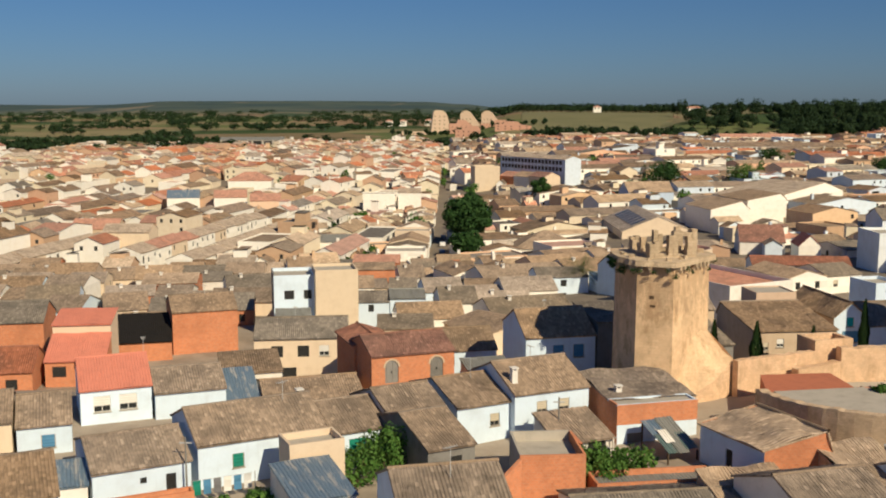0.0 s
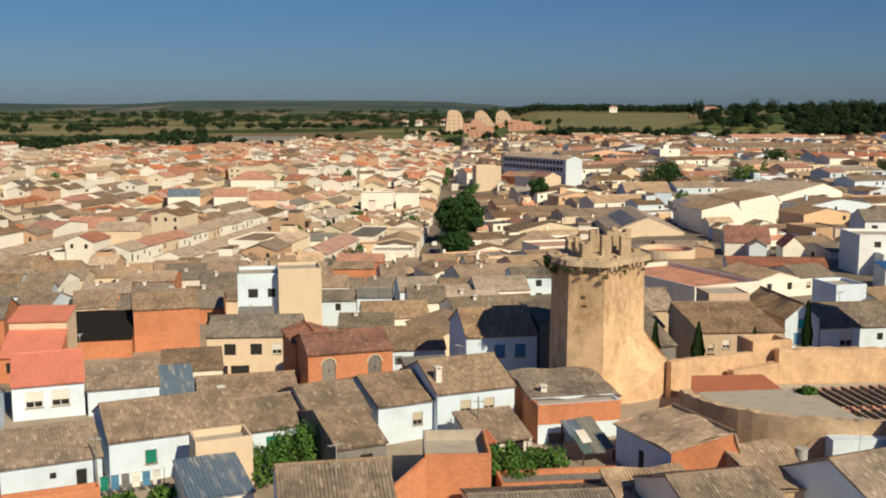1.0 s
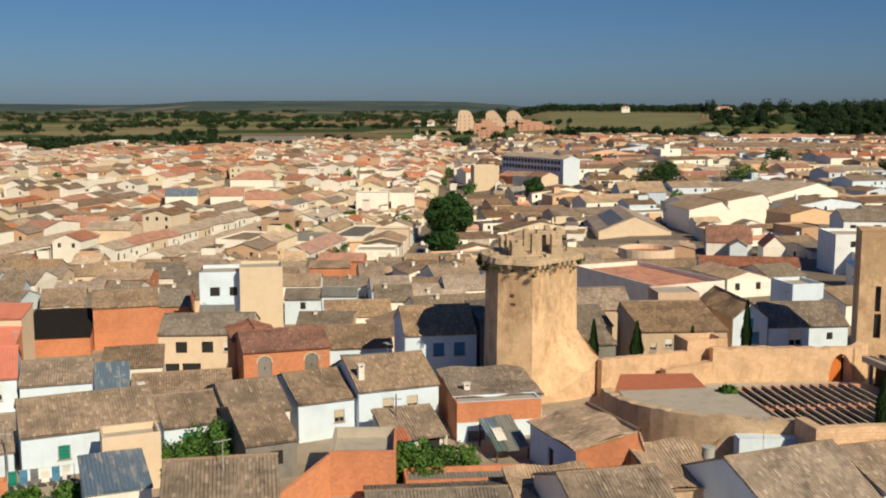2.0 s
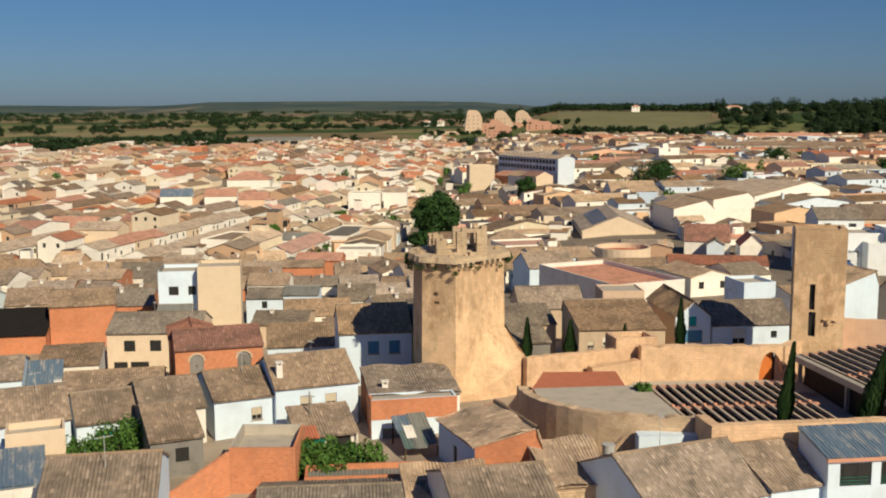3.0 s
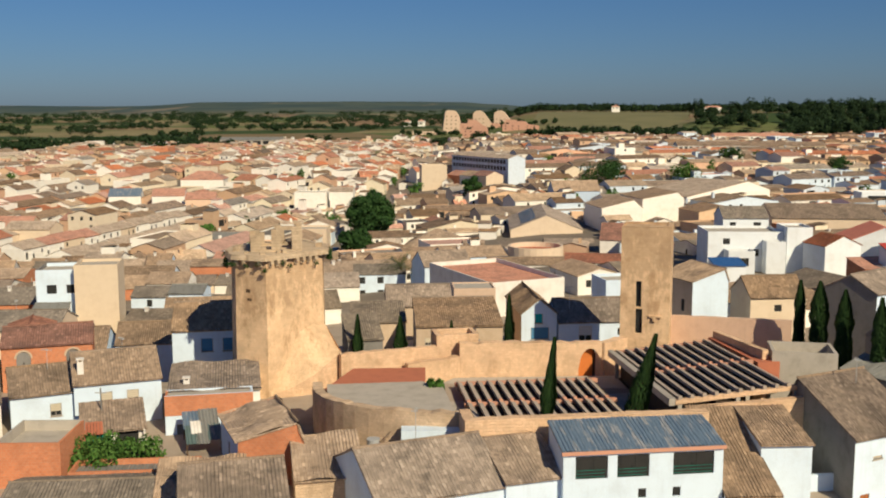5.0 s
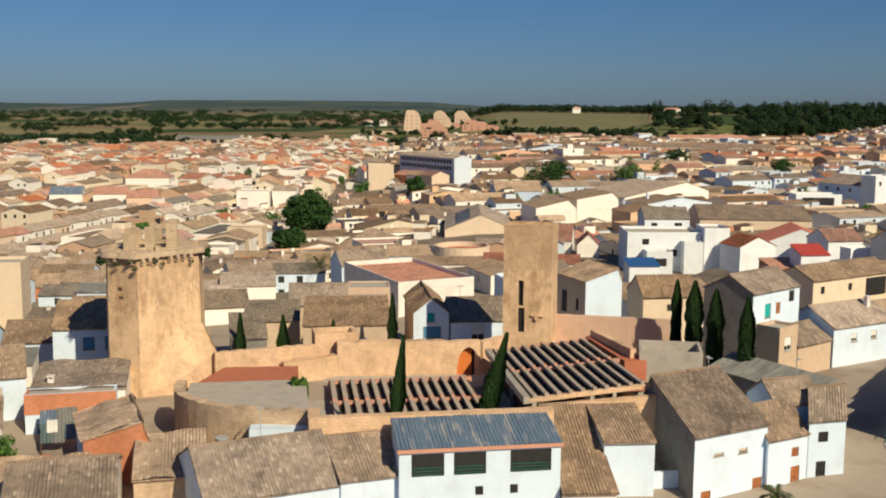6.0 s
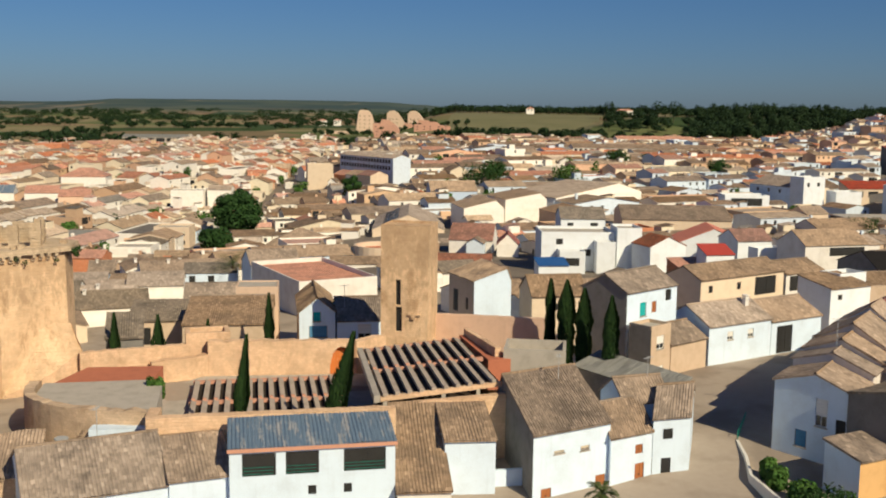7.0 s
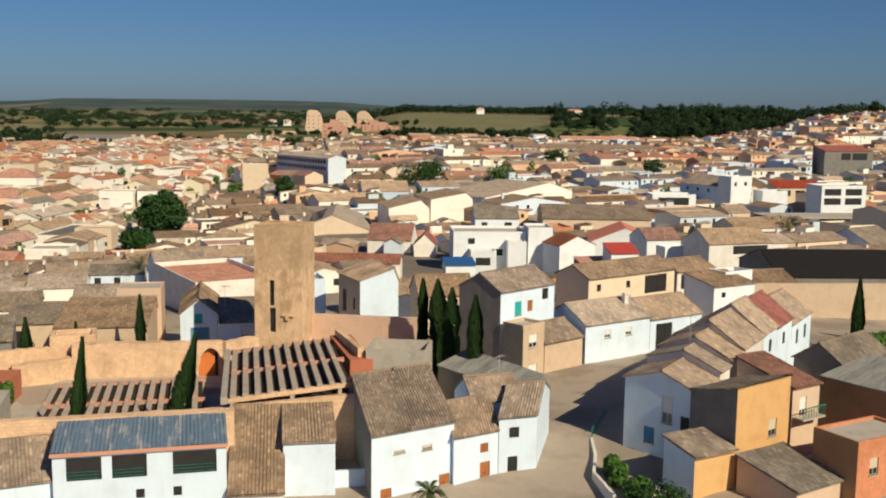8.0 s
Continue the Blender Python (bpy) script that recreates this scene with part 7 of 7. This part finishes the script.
def fill_town():
    bins = {"wall": [Mesh(), Mesh(), Mesh(), Mesh()], "roof": [Mesh(), Mesh(), Mesh(), Mesh()], "glass": Mesh()}
    gardens = []
    near_count = 0
    street = claim(-4.0, 264, 4.4, 262, -0.7)      # the main street
    square = claim(86, 92, 10, 22, -30)          # the square below the castle
    blocked = [p for p, _ in taken] + [street, square, claim(88, 60, 7, 34, -6), claim(5, 318, 5, 8, 0), claim(5, 289, 4, 6, 0), claim(-66, 100, 58, 46, 8), claim(124, 100, 45, 42, 0), claim(-12, 98, 30, 34, 8), claim(24, 189, 8, 10, 0), claim(46, 256, 30, 35, 0), claim(68, 206, 19, 22, 0), claim(84, 186, 24, 18, 0)]
    lots = [l for l in street_lots() if in_view(l[0], l[1]) and l[1] > 116]
    lots.sort(key=lambda l: (l[6] not in ("left", "right"), l[1]))
    # small houses and sheds in the yards that the rows leave over
    for size in (12, 9, 7, 5):
        for _ in range(1500):
            px, py = rng.uniform(-60, 190), rng.uniform(236, 560)
            lots.append((px, py, size * rng.uniform(0.8, 1.2), size * rng.uniform(0.7, 0.95), rng.choice((20, 20, 12, 27, 80)), 1, "infill"))
    cell = {}

    def near_cells(poly):
        xs, ys = [p[0] for p in poly], [p[1] for p in poly]
        return [(i, j) for i in range(int(min(xs) // 25), int(max(xs) // 25) + 1) for j in range(int(min(ys) // 25), int(max(ys) // 25) + 1)]

    def add(poly):
        for c in near_cells(poly):
            cell.setdefault(c, []).append(poly)

    for p in blocked:
        add(p)
    for x, y, ln, dp, ang, face, kind in lots:
        line = 0.012 * (y - 185) - 2
        if kind == "rows" and (x > line or y < 236) or kind == "front" and x > 12 or kind == "cross" and x < line + 2:
            continue
        edge = 1010 - 200 * step(0.16, 0.34, -x / y) + 150 * noise.noise(Vector((x * 0.009, 0, 7))) + 50 * noise.noise(Vector((x * 0.03, 0, 2)))
        if 60 < x:
            edge = 955 + 30 * noise.noise(Vector((x * 0.03, 0, 7))) if x / y < 0.40 else 1060
        if y > edge or (y > 560 and rng.random() < 0.12 * step(560, 1000, y)):
            continue
        if kind in ("left", "right"):
            rot = 90 - ang if face > 0 else -90 - ang
            w, d = ln, 10.5
            ox, oy = (x, y) if face > 0 else (x, y + ln)
        elif kind == "rows":
            rot = 90 - ang if face > 0 else -90 - ang
            w, d = ln, dp + rng.uniform(-1.6, 0.6)
            if face > 0:
                ox, oy = x, y
            else:
                ox, oy = x - dp, y + ln
        else:
            rot, w, d = ang, ln, dp + rng.uniform(-2.6, 0.9)
            ox, oy = x, y
        rot += rng.uniform(-4, 4)
        poly = claim(ox, oy, w * 0.97, d * 0.97, rot)
        if any(overlaps(poly, q) for c in near_cells(poly) for q in cell.get(c, ())):
            continue
        add(poly)
        g = ground_z(x, y)
        rowkey = noise.noise(Vector((x * 0.03 + 5, y * 0.006, 1.0)))
        two = rowkey + rng.uniform(-0.22, 0.22) > (0.14 if x < 0 else 0.24)
        eave = g + (5.6 + rng.uniform(-0.4, 0.7) if two else 3.4 + rng.uniform(-0.4, 0.7))
        if rng.random() < 0.03:
            eave += 2.4
        eave += rng.choice((-0.8, 0, 0, 0.3, 0.6, 1.4)) if y > 260 else 0.0
        rise = rng.uniform(1.1, 2.2)
        if x > 95 and y > 200:
            rise *= 0.75
            if rng.random() < 0.1:
                eave += rng.uniform(1.0, 2.6)
        if (y < 206 and 58 < x < 135) or (y < 215 and -28 < x < 22) or (y < 290 and 4 < x < 66):
            eave = g + 3.0 + rng.uniform(-0.3, 0.5)
            two = False
        if (20 < x < 66 and 290 < y < 352) or (78 < x < 118 and 150 < y < 206):
            eave, two = g + 2.5 + rng.uniform(-0.2, 0.4), False
        if (40 < x < 90 and 196 < y < 232) or (60 < x < 95 and 232 <= y < 290):
            eave, two, rise = g + 1.9 + rng.uniform(-0.3, 0.4), False, min(rise, 1.3)
        if kind == "infill":
            eave, two, rise = g + 2.9 + rng.uniform(-0.6, 0.8), False, rng.uniform(0.8, 1.5)
            if 16 < x < 72 and y < 352:
                eave, rise = g + 1.9 + rng.uniform(-0.3, 0.3), 0.7
        if kind == "front":
            eave, two = g + 2.5 + rng.uniform(-0.7, 1.3), False
        flat = rng.random() < (0.22 if x > 95 else 0.13) and y > 236
        along = kind == "front" or rng.random() < (0.92 if kind != "cross" else 0.85)
        if y > 260 and rng.random() < (0.035 if kind != "infill" else 0.0 if y < 352 and x > 16 else 0.1):
            gardens.append((x + rng.uniform(-3, 3), y + rng.uniform(-3, 3), rng.uniform(2.0, 4.2), rng.uniform(3.5, 7.5)))
            continue
        warm = rng.random() < (0.3 if kind == "front" else 0.16 + 0.2 * step(420, 760, y))
        creamy = rng.random() < 0.32
        greyr = rng.random() < 0.10
        red = kind != "front" and rng.random() < ((0.10 + 0.36 * step(300, 560, y)) if x < 20 else (0.10 + 0.16 * step(330, 600, y)))
        brown = rng.random() < (0.42 if x < 10 else 0.72)
        if y < 400 and near_count < 150 and kind != "infill":
            near_count += 1
            op = []
            for side, length in (("f", w), ("r", d), ("l", d)):
                for fl in range(2 if two else 1):
                    k = int(length / 3.4)
                    for j in range(k):
                        if rng.random() < 0.55:
                            op.append((side, length * (j + 0.5) / k - 0.5, 0.8 + 2.7 * fl, 1.0, 1.25, rng.choice(("glass", "dark", "glass", "blind"))))
            wm = rng.choice((BRICK, BRICK, BEIGE, CREAM)) if warm else rng.choice((WHITE, FAR_WHITE, FAR_WHITE, WHITE_OLD, CREAM))
            tm = TILE_RED if red and y > 300 and rng.random() < 0.5 else rng.choice((TILE, TILE, TILE_PALE, TILE_PALE, TILE_PALE, TILE_GREY) if kind == "front" else (TILE, TILE_PALE, TILE_PALE, TILE_PALE, TILE_GREY) if x < 20 else (TILE, TILE, TILE, TILE_PALE, TILE_GREY))
            house(ox, oy, w, d, rot, eave, eave + (0.6 if flat else rise), "flat" if flat else ("gable" if along else "gabley"), wm, CONCRETE if flat else tm, op,
                  rng.choice(HOUSE_WORDS), fine=False, group="houses of the lower town", chimney=(w * 0.3, d * 0.4, 0.9) if rng.random() < 0.35 and not flat else None)
        else:
            far_house(bins, ox, oy, w, d, rot, eave, eave + rise, along, 1 if red else 3 if brown and not flat else (2 if greyr or (flat and rng.random() < 0.5) else 0), 1 if warm else (2 if creamy else (3 if x > 60 and rng.random() < 0.6 else 0)), flat)
    T = thing("town", "dense white houses and tan roofs of the far town", "houses", kind="stuff")
    tagged(bins["wall"][0].make("white_walls", FAR_WHITE, T), kind="stuff")
    tagged(bins["wall"][1].make("warm_walls", FAR_WARM, T), kind="stuff")
    tagged(bins["wall"][2].make("cream_walls", FAR_CREAM, T), kind="stuff")
    tagged(bins["wall"][3].make("bluish_walls", FAR_BLUISH, T), kind="stuff")
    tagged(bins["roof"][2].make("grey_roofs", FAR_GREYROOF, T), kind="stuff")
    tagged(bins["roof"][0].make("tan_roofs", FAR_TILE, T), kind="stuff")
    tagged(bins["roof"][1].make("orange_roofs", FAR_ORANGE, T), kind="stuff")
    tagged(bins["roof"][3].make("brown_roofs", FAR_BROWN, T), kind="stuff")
    tagged(bins["glass"].make("dark_windows", GLASS, T), kind="stuff")


    return gardens


garden_spots = fill_town()


# ---- edge of town: flats on the rise, woods, field trees ----
def swept_block(x, y, z, d, rot, prof, wall, label, cols, rows):
    """An apartment block with a swept, curving roofline; its front carries recessed windows."""
    H = thing("apartment_block", label, "apartment block", pose(x, y, z, 0, 0, rot), "flats at the edge of town")
    W = Mesh()
    W.poly([(u, 0, v) for u, v in prof])
    W.poly([(u, d, v) for u, v in prof][::-1])
    for (au, av), (bu, bv) in zip(prof, prof[1:] + prof[:1]):
        W.poly([(au, 0, av), (au, d, av), (bu, d, bv), (bu, 0, bv)])
    W.make("wall", wall, H)
    for c in cols:
        for r in rows:
            M = Mesh()
            M.box(c, -0.06, r, c + 1.2, 0.05, r + 1.3)
            M.make("window", GLASS, H)


SWEEP = [(0, -6), (36, -6), (36, 7), (29, 8.5), (24, 12), (19, 18), (14, 24), (9, 27), (4, 26.5), (0, 23)]
DOME = [(0, -6), (23, -6), (23, 12), (21.5, 19), (19, 24), (15, 27), (6, 27.5), (3, 25.5), (1.5, 16), (0, 6)]
SWEEP = [(u, v * 1.08) for u, v in SWEEP]
DOME = [(u, v * 1.08) for u, v in DOME]
gz = ground_z(0, 1340)
swept_block(-15, 1345, gz, 15, 6, DOME, EDGE_CREAM, "tall cream apartment block with a rounded top", (4, 10, 16), (1, 6, 11, 16, 21))
swept_block(23, 1385, gz, 15, -4, SWEEP, EDGE_CREAM, "cream apartment block with a sweeping roof", (3, 8, 13), (2, 7, 12, 17))
swept_block(51, 1380, gz, 15, -6, SWEEP, EDGE_CREAM, "cream apartment block with a sweeping roof", (3, 8, 13), (2, 7, 12, 17))
LOW = [(0, -6), (30, -6), (30, 11), (26, 14), (21, 18), (11, 19), (9, 14), (0, 14)]
swept_block(8, 1310, gz - 1, 13, 3, LOW, EDGE_BRICK, "low orange brick apartment wing", (3, 9, 15, 21), (1, 5, 9))
swept_block(47, 1305, gz - 1, 13, -5, [(u * 1.7, v) for u, v in LOW], EDGE_BRICK, "long orange brick apartment wing", (4, 10, 16, 22, 28, 34, 40), (1, 5, 9))
swept_block(14, 1190, ground_z(30, 1190), 12, -3, [(0, -6), (29, -6), (29, 8), (26, 12), (14, 12.5), (10, 8), (0, 8)], EDGE_BRICK, "stepped orange brick terrace below the apartment blocks", (3, 9, 15, 21), (1, 5))
swept_block(60, 1195, ground_z(75, 1195), 12, -3, [(0, -6), (42, -6), (42, 5), (30, 6.5), (26, 10), (12, 10.5), (8, 7), (0, 7)], EDGE_BRICK, "low stepped brick terrace beside a field", (3, 11, 18, 28, 36), (1, 4))
swept_block(-52, 1300, gz - 1, 12, 4, [(0, -6), (36, -6), (36, 4), (0, 4)], EDGE_CREAM, "long low cream terrace of houses", (3, 9, 15, 21, 27), (0.5,))


def woods(name, spots, label, leaf, seed, per=26, size=1.5):
    rg = random.Random(seed)
    T = thing(name, label, "trees", kind="stuff")
    B, L = Mesh(), Mesh()
    for x, y, r, h in spots:
        z = ground_z(x, y)
        limb(B, (x, y, z - 0.5), (x, y, z + h * 0.6), 0.35, 0.15, 5)
        for k in range(3):
            a = rg.uniform(0, 6.2832)
            leaf_cloud(L, x + math.cos(a) * r * 0.35, y + math.sin(a) * r * 0.35, z + h * (0.5 + 0.12 * k), r * rg.uniform(0.55, 0.8), h * rg.uniform(0.26, 0.36), per, size, rg, 0.45)
    tagged(B.make("trunks", BARK, T), kind="stuff")
    tagged(L.make("crowns", leaf, T), kind="stuff")


def field(a0, a1, y0, y1):
    """A pale field laid over the ground between hedges."""
    M = Mesh()
    n, m = 12, 16
    def spot(i, j):
        yy = y0 + (y1 - y0) * j / m
        xx = (a0 + (a1 - a0) * i / n) * yy
        return xx, yy, ground_z(xx, yy) + 0.5

    for i in range(n):
        for j in range(m):
            M.poly([spot(i, j), spot(i + 1, j), spot(i + 1, j + 1), spot(i, j + 1)])
    return tagged(M.make("meadow", FIELD), "pale olive grass field beyond the town", "field", kind="structure")


field(0.076, 0.222, 1015, 1600)
rw = random.Random(31)


def wooded(count, a0, a1, y0, y1, r0, r1, h0, h1, thin=None):
    """Tree spots between two bearings and two distances, thinned by a slow noise."""
    out = []
    for _ in range(count):
        y = rw.uniform(y0, y1)
        x = rw.uniform(a0, a1) * y
        if thin is None or noise.noise(Vector((x * 0.004, y * 0.008, 3.0))) > thin:
            out.append((x, y, rw.uniform(r0, r1), rw.uniform(h0, h1)))
    return out


woods("pine_wood", wooded(330, 0.325, 0.53, 1010, 1300, 5, 12, 7, 20) + wooded(60, 0.33, 0.5, 1010, 1080, 6, 10, 9, 15) + wooded(150, 0.235, 0.34, 1080, 1500, 5, 10, 6, 15, -0.1) + wooded(80, 0.19, 0.33, 985, 1060, 3, 7, 4, 11, -0.15) + wooded(36, 0.50, 0.60, 1110, 1250, 6, 10, 12, 20) + [(0.2845 * 1200, 1200, 11, 24), (0.302 * 1190, 1190, 11, 25), (0.226 * 1420, 1420, 6, 24), (0.233 * 1420, 1420, 5, 25), (0.222 * 1430, 1430, 5, 21)],
      "dense dark pine wood at the edge of town", LEAF_FAR, 32, 110, 1.1)
spots = wooded(260, 0.055, 0.25, 1610, 1780, 6, 11, 8, 15)                              # belt behind the field
spots += wooded(640, -0.62, 0.06, 1750, 2500, 9, 17, 7, 13, -0.08)                      # far woods under the hills
spots += wooded(420, -0.62, 0.06, 1380, 1760, 6, 11, 6, 12, 0.06)
spots += wooded(300, 0.06, 0.62, 1800, 2600, 9, 16, 8, 14, -0.2)
for y0, gap in ((1110, 0.16), (1250, 0.1), (1500, 0.0)):                                # hedgerows
    x = -0.62 * y0
    while x < 0.05 * y0:
        x += rw.uniform(5, 9)
        yy = y0 + 40 * noise.noise(Vector((x * 0.006, y0, 2.0))) + rw.uniform(-5, 5)
        if noise.noise(Vector((x * 0.007, y0 * 0.3, 6.0))) > gap and not (-70 < x < 125 and yy < 1420):
            spots.append((x, yy, rw.uniform(5, 8), rw.uniform(5, 10)))
spots += wooded(300, -0.6, -0.24, 800, 1040, 4, 9, 5, 12, -0.05) + wooded(120, -0.24, 0.0, 880, 1040, 3, 6, 4, 9, 0.0) + wooded(160, -0.62, -0.2, 1060, 1400, 6, 10, 6, 12, 0.05) + wooded(70, -0.3, 0.06, 930, 1060, 4, 7, 5, 10, 0.0)
spots += wooded(90, 0.08, 0.24, 985, 1050, 3, 6, 6, 12, -0.1)
for k in range(26):
    spots.append((-60 + 7.4 * k + rw.uniform(-3, 3), 1275 + rw.uniform(-10, 12), rw.uniform(3, 5), rw.uniform(4, 9)))
woods("garden_trees", garden_spots, "small green trees in town gardens", LEAF_GREEN, 34, 60, 0.55)
woods("field_trees", spots, "scattered trees and hedgerows among fields", LEAF_FAR, 33, 34, 1.5)


# ---- small things in the streets and on the roofs ----
def aerial(x, y, z, h, seed):
    """A television aerial on its pole."""
    rg = random.Random(seed)
    T = thing("tv_aerial", "thin television aerial on a roof pole", "aerial", pose(x, y, z, 0, 0, rg.uniform(0, 360)), "roof aerials")
    P, B = Mesh(), Mesh()
    limb(P, (0, 0, -0.6), (0, 0, h), 0.03, 0.025, 6)
    P.make("pole", GALV, T)
    B.box(-0.6, -0.02, h - 0.15, 0.6, 0.02, h - 0.11)
    for k in range(7):
        B.box(-0.55 + k * 0.18, -0.28 + 0.02 * k, h - 0.14, -0.53 + k * 0.18, 0.28 - 0.02 * k, h - 0.12)
    B.make("boom", GALV, T)


for k, (ax, ay, az) in enumerate(((8.6, 99.0, 6.3), (-14.0, 87.2, 5.6), (2.6, 95.2, 5.4), (39.5, 77.0, 5.0), (76.0, 86.0, 8.0), (84.0, 87.5, 7.2), (-31.0, 104.0, 5.4), (-20.0, 137.0, 1.9), (12.0, 120.0, 7.0),
                                  (92.0, 124.0, 9.8), (55.0, 125.0, 6.6), (102.0, 91.0, 9.4), (-36.0, 153.0, 3.0), (104.0, 122.5, 6.0), (0.5, 66.0, 6.6))):
    aerial(ax, ay, az, 1.6 + 0.3 * (k % 4), k)


def lamp_pole(x, y, z, h):
    T = thing("utility_pole", "grey utility pole standing in a yard", "pole", pose(x, y, z))
    P = Mesh()
    limb(P, (0, 0, -0.5), (0, 0, h), 0.1, 0.06, 8)
    P.make("mast", GREY, T)
    C = Mesh()
    C.box(-0.5, -0.04, h - 0.5, 0.5, 0.04, h - 0.4)
    C.make("crossarm", GALV, T)


lamp_pole(10.3, 88.6, 0.0, 5.6)
lamp_pole(-20.4, 78.6, 0.0, 5.2)


def car(x, y, rot, paint, word):
    z = ground_z(x, y)
    T = thing("car", word + " hatchback parked in the street", "car", pose(x, y, z, 0, 0, rot), "parked cars")
    B = Mesh()
    prof = [(-2.0, 0.35), (2.0, 0.35), (2.0, 0.75), (1.1, 0.9), (0.5, 1.4), (-1.4, 1.42), (-1.95, 0.95)]
    for sy in (-0.82, 0.82):
        q = [(px, sy, pz) for px, pz in prof]
        B.poly(q if sy < 0 else q[::-1])
    for (ax, az), (bx, bz) in zip(prof, prof[1:] + prof[:1]):
        B.poly([(ax, 0.82, az), (bx, 0.82, bz), (bx, -0.82, bz), (ax, -0.82, az)][::-1])
    B.make("body", paint, T)
    G = Mesh()
    G.poly([(1.05, -0.7, 0.96), (1.05, 0.7, 0.96), (0.56, 0.66, 1.38), (0.56, -0.66, 1.38)])
    G.make("windscreen", GLASS, T)
    for sy in (-0.835, 0.835):
        S = Mesh()
        q = [(-1.6, sy, 0.95), (0.9, sy, 0.95), (0.45, sy, 1.33), (-1.35, sy, 1.35)]
        S.poly(q if sy < 0 else q[::-1])
        S.make("side_window", GLASS, T)
    for wx in (-1.25, 1.25):
        for wy in (-0.8, 0.8):
            W = Mesh()
            n = 12
            for k in range(n):
                a, b = 6.2832 * k / n, 6.2832 * (k + 1) / n
                c, d = (wx + 0.32 * math.cos(a), 0.32 + 0.32 * math.sin(a)), (wx + 0.32 * math.cos(b), 0.32 + 0.32 * math.sin(b))
                W.poly([(c[0], wy - 0.1, c[1]), (d[0], wy - 0.1, d[1]), (d[0], wy + 0.1, d[1]), (c[0], wy + 0.1, c[1])])
                for s2 in (-0.1, 0.1):
                    W.poly([(wx, wy + s2, 0.32), (c[0], wy + s2, c[1]), (d[0], wy + s2, d[1])])
            W.make("wheel", RUBBER, T)


for k, cy in enumerate((272, 281, 290, 301, 318, 336)):
    car(0.012 * (cy - 185) - 3 + 1.3, cy, 90, CARPAINT[k % 4], ("white", "grey", "dark red", "blue")[k % 4])


def washing(x, y, z, rot):
    T = thing("washing_line", "clothes drying on a line in a yard", "washing line", pose(x, y, z, 0, 0, rot))
    L = Mesh()
    L.box(0, -0.01, 1.9, 5.0, 0.01, 1.92)
    L.make("line", GALV, T)
    for k, mt in enumerate((GREENBLIND, BLUEBLIND, CARPAINT[1], WHITEFRAME, BLUEBLIND, CARPAINT[0])):
        C = Mesh()
        for j in range(4):
            a, b = 0.03 * math.sin(j * 1.7 + k), 0.03 * math.sin((j + 1) * 1.7 + k)
            z0, z1 = 1.9 - 0.3 * j, 1.9 - 0.3 * (j + 1)
            C.poly([(k * 0.8 + 0.1, a, z0), (k * 0.8 + 0.1, b, z1), (k * 0.8 + 0.7, b * 1.6, z1), (k * 0.8 + 0.7, a * 1.6, z0)])
        C.make("cloth", mt, T)
    for u in (0.0, 5.0):
        P = Mesh()
        limb(P, (u, 0, -0.4), (u, 0, 2.0), 0.04, 0.04, 6)
        P.make("post", GALV, T)


washing(-19.5, 76.6, 0.4, 25)


def water_tank(x, y, z):
    T = thing("water_tank", "pale cylindrical water tank on a wall", "tank", pose(x, y, z))
    M = Mesh()
    n = 18
    M.prism([(0.5 * math.cos(6.2832 * k / n), 0.5 * math.sin(6.2832 * k / n)) for k in range(n)], 0, 1.5)
    M.make("drum", GALV, T)
    C = Mesh()
    C.prism([(0.54 * math.cos(6.2832 * k / n), 0.54 * math.sin(6.2832 * k / n)) for k in range(n)], 1.5, 1.6)
    C.make("lid", GALV, T)


box_block("white_shed", 38.2, 79.0, 6.0, 1.4, 4, -1, 5.0, WHITE, "low white shed below the bastion", "shed")
box_block("pier", 35.0, 78.6, 1.8, 1.8, 4, -1, 2.6, RUBBLE, "stone pier carrying a water tank", "pier")
water_tank(35.9, 79.5, 2.6)
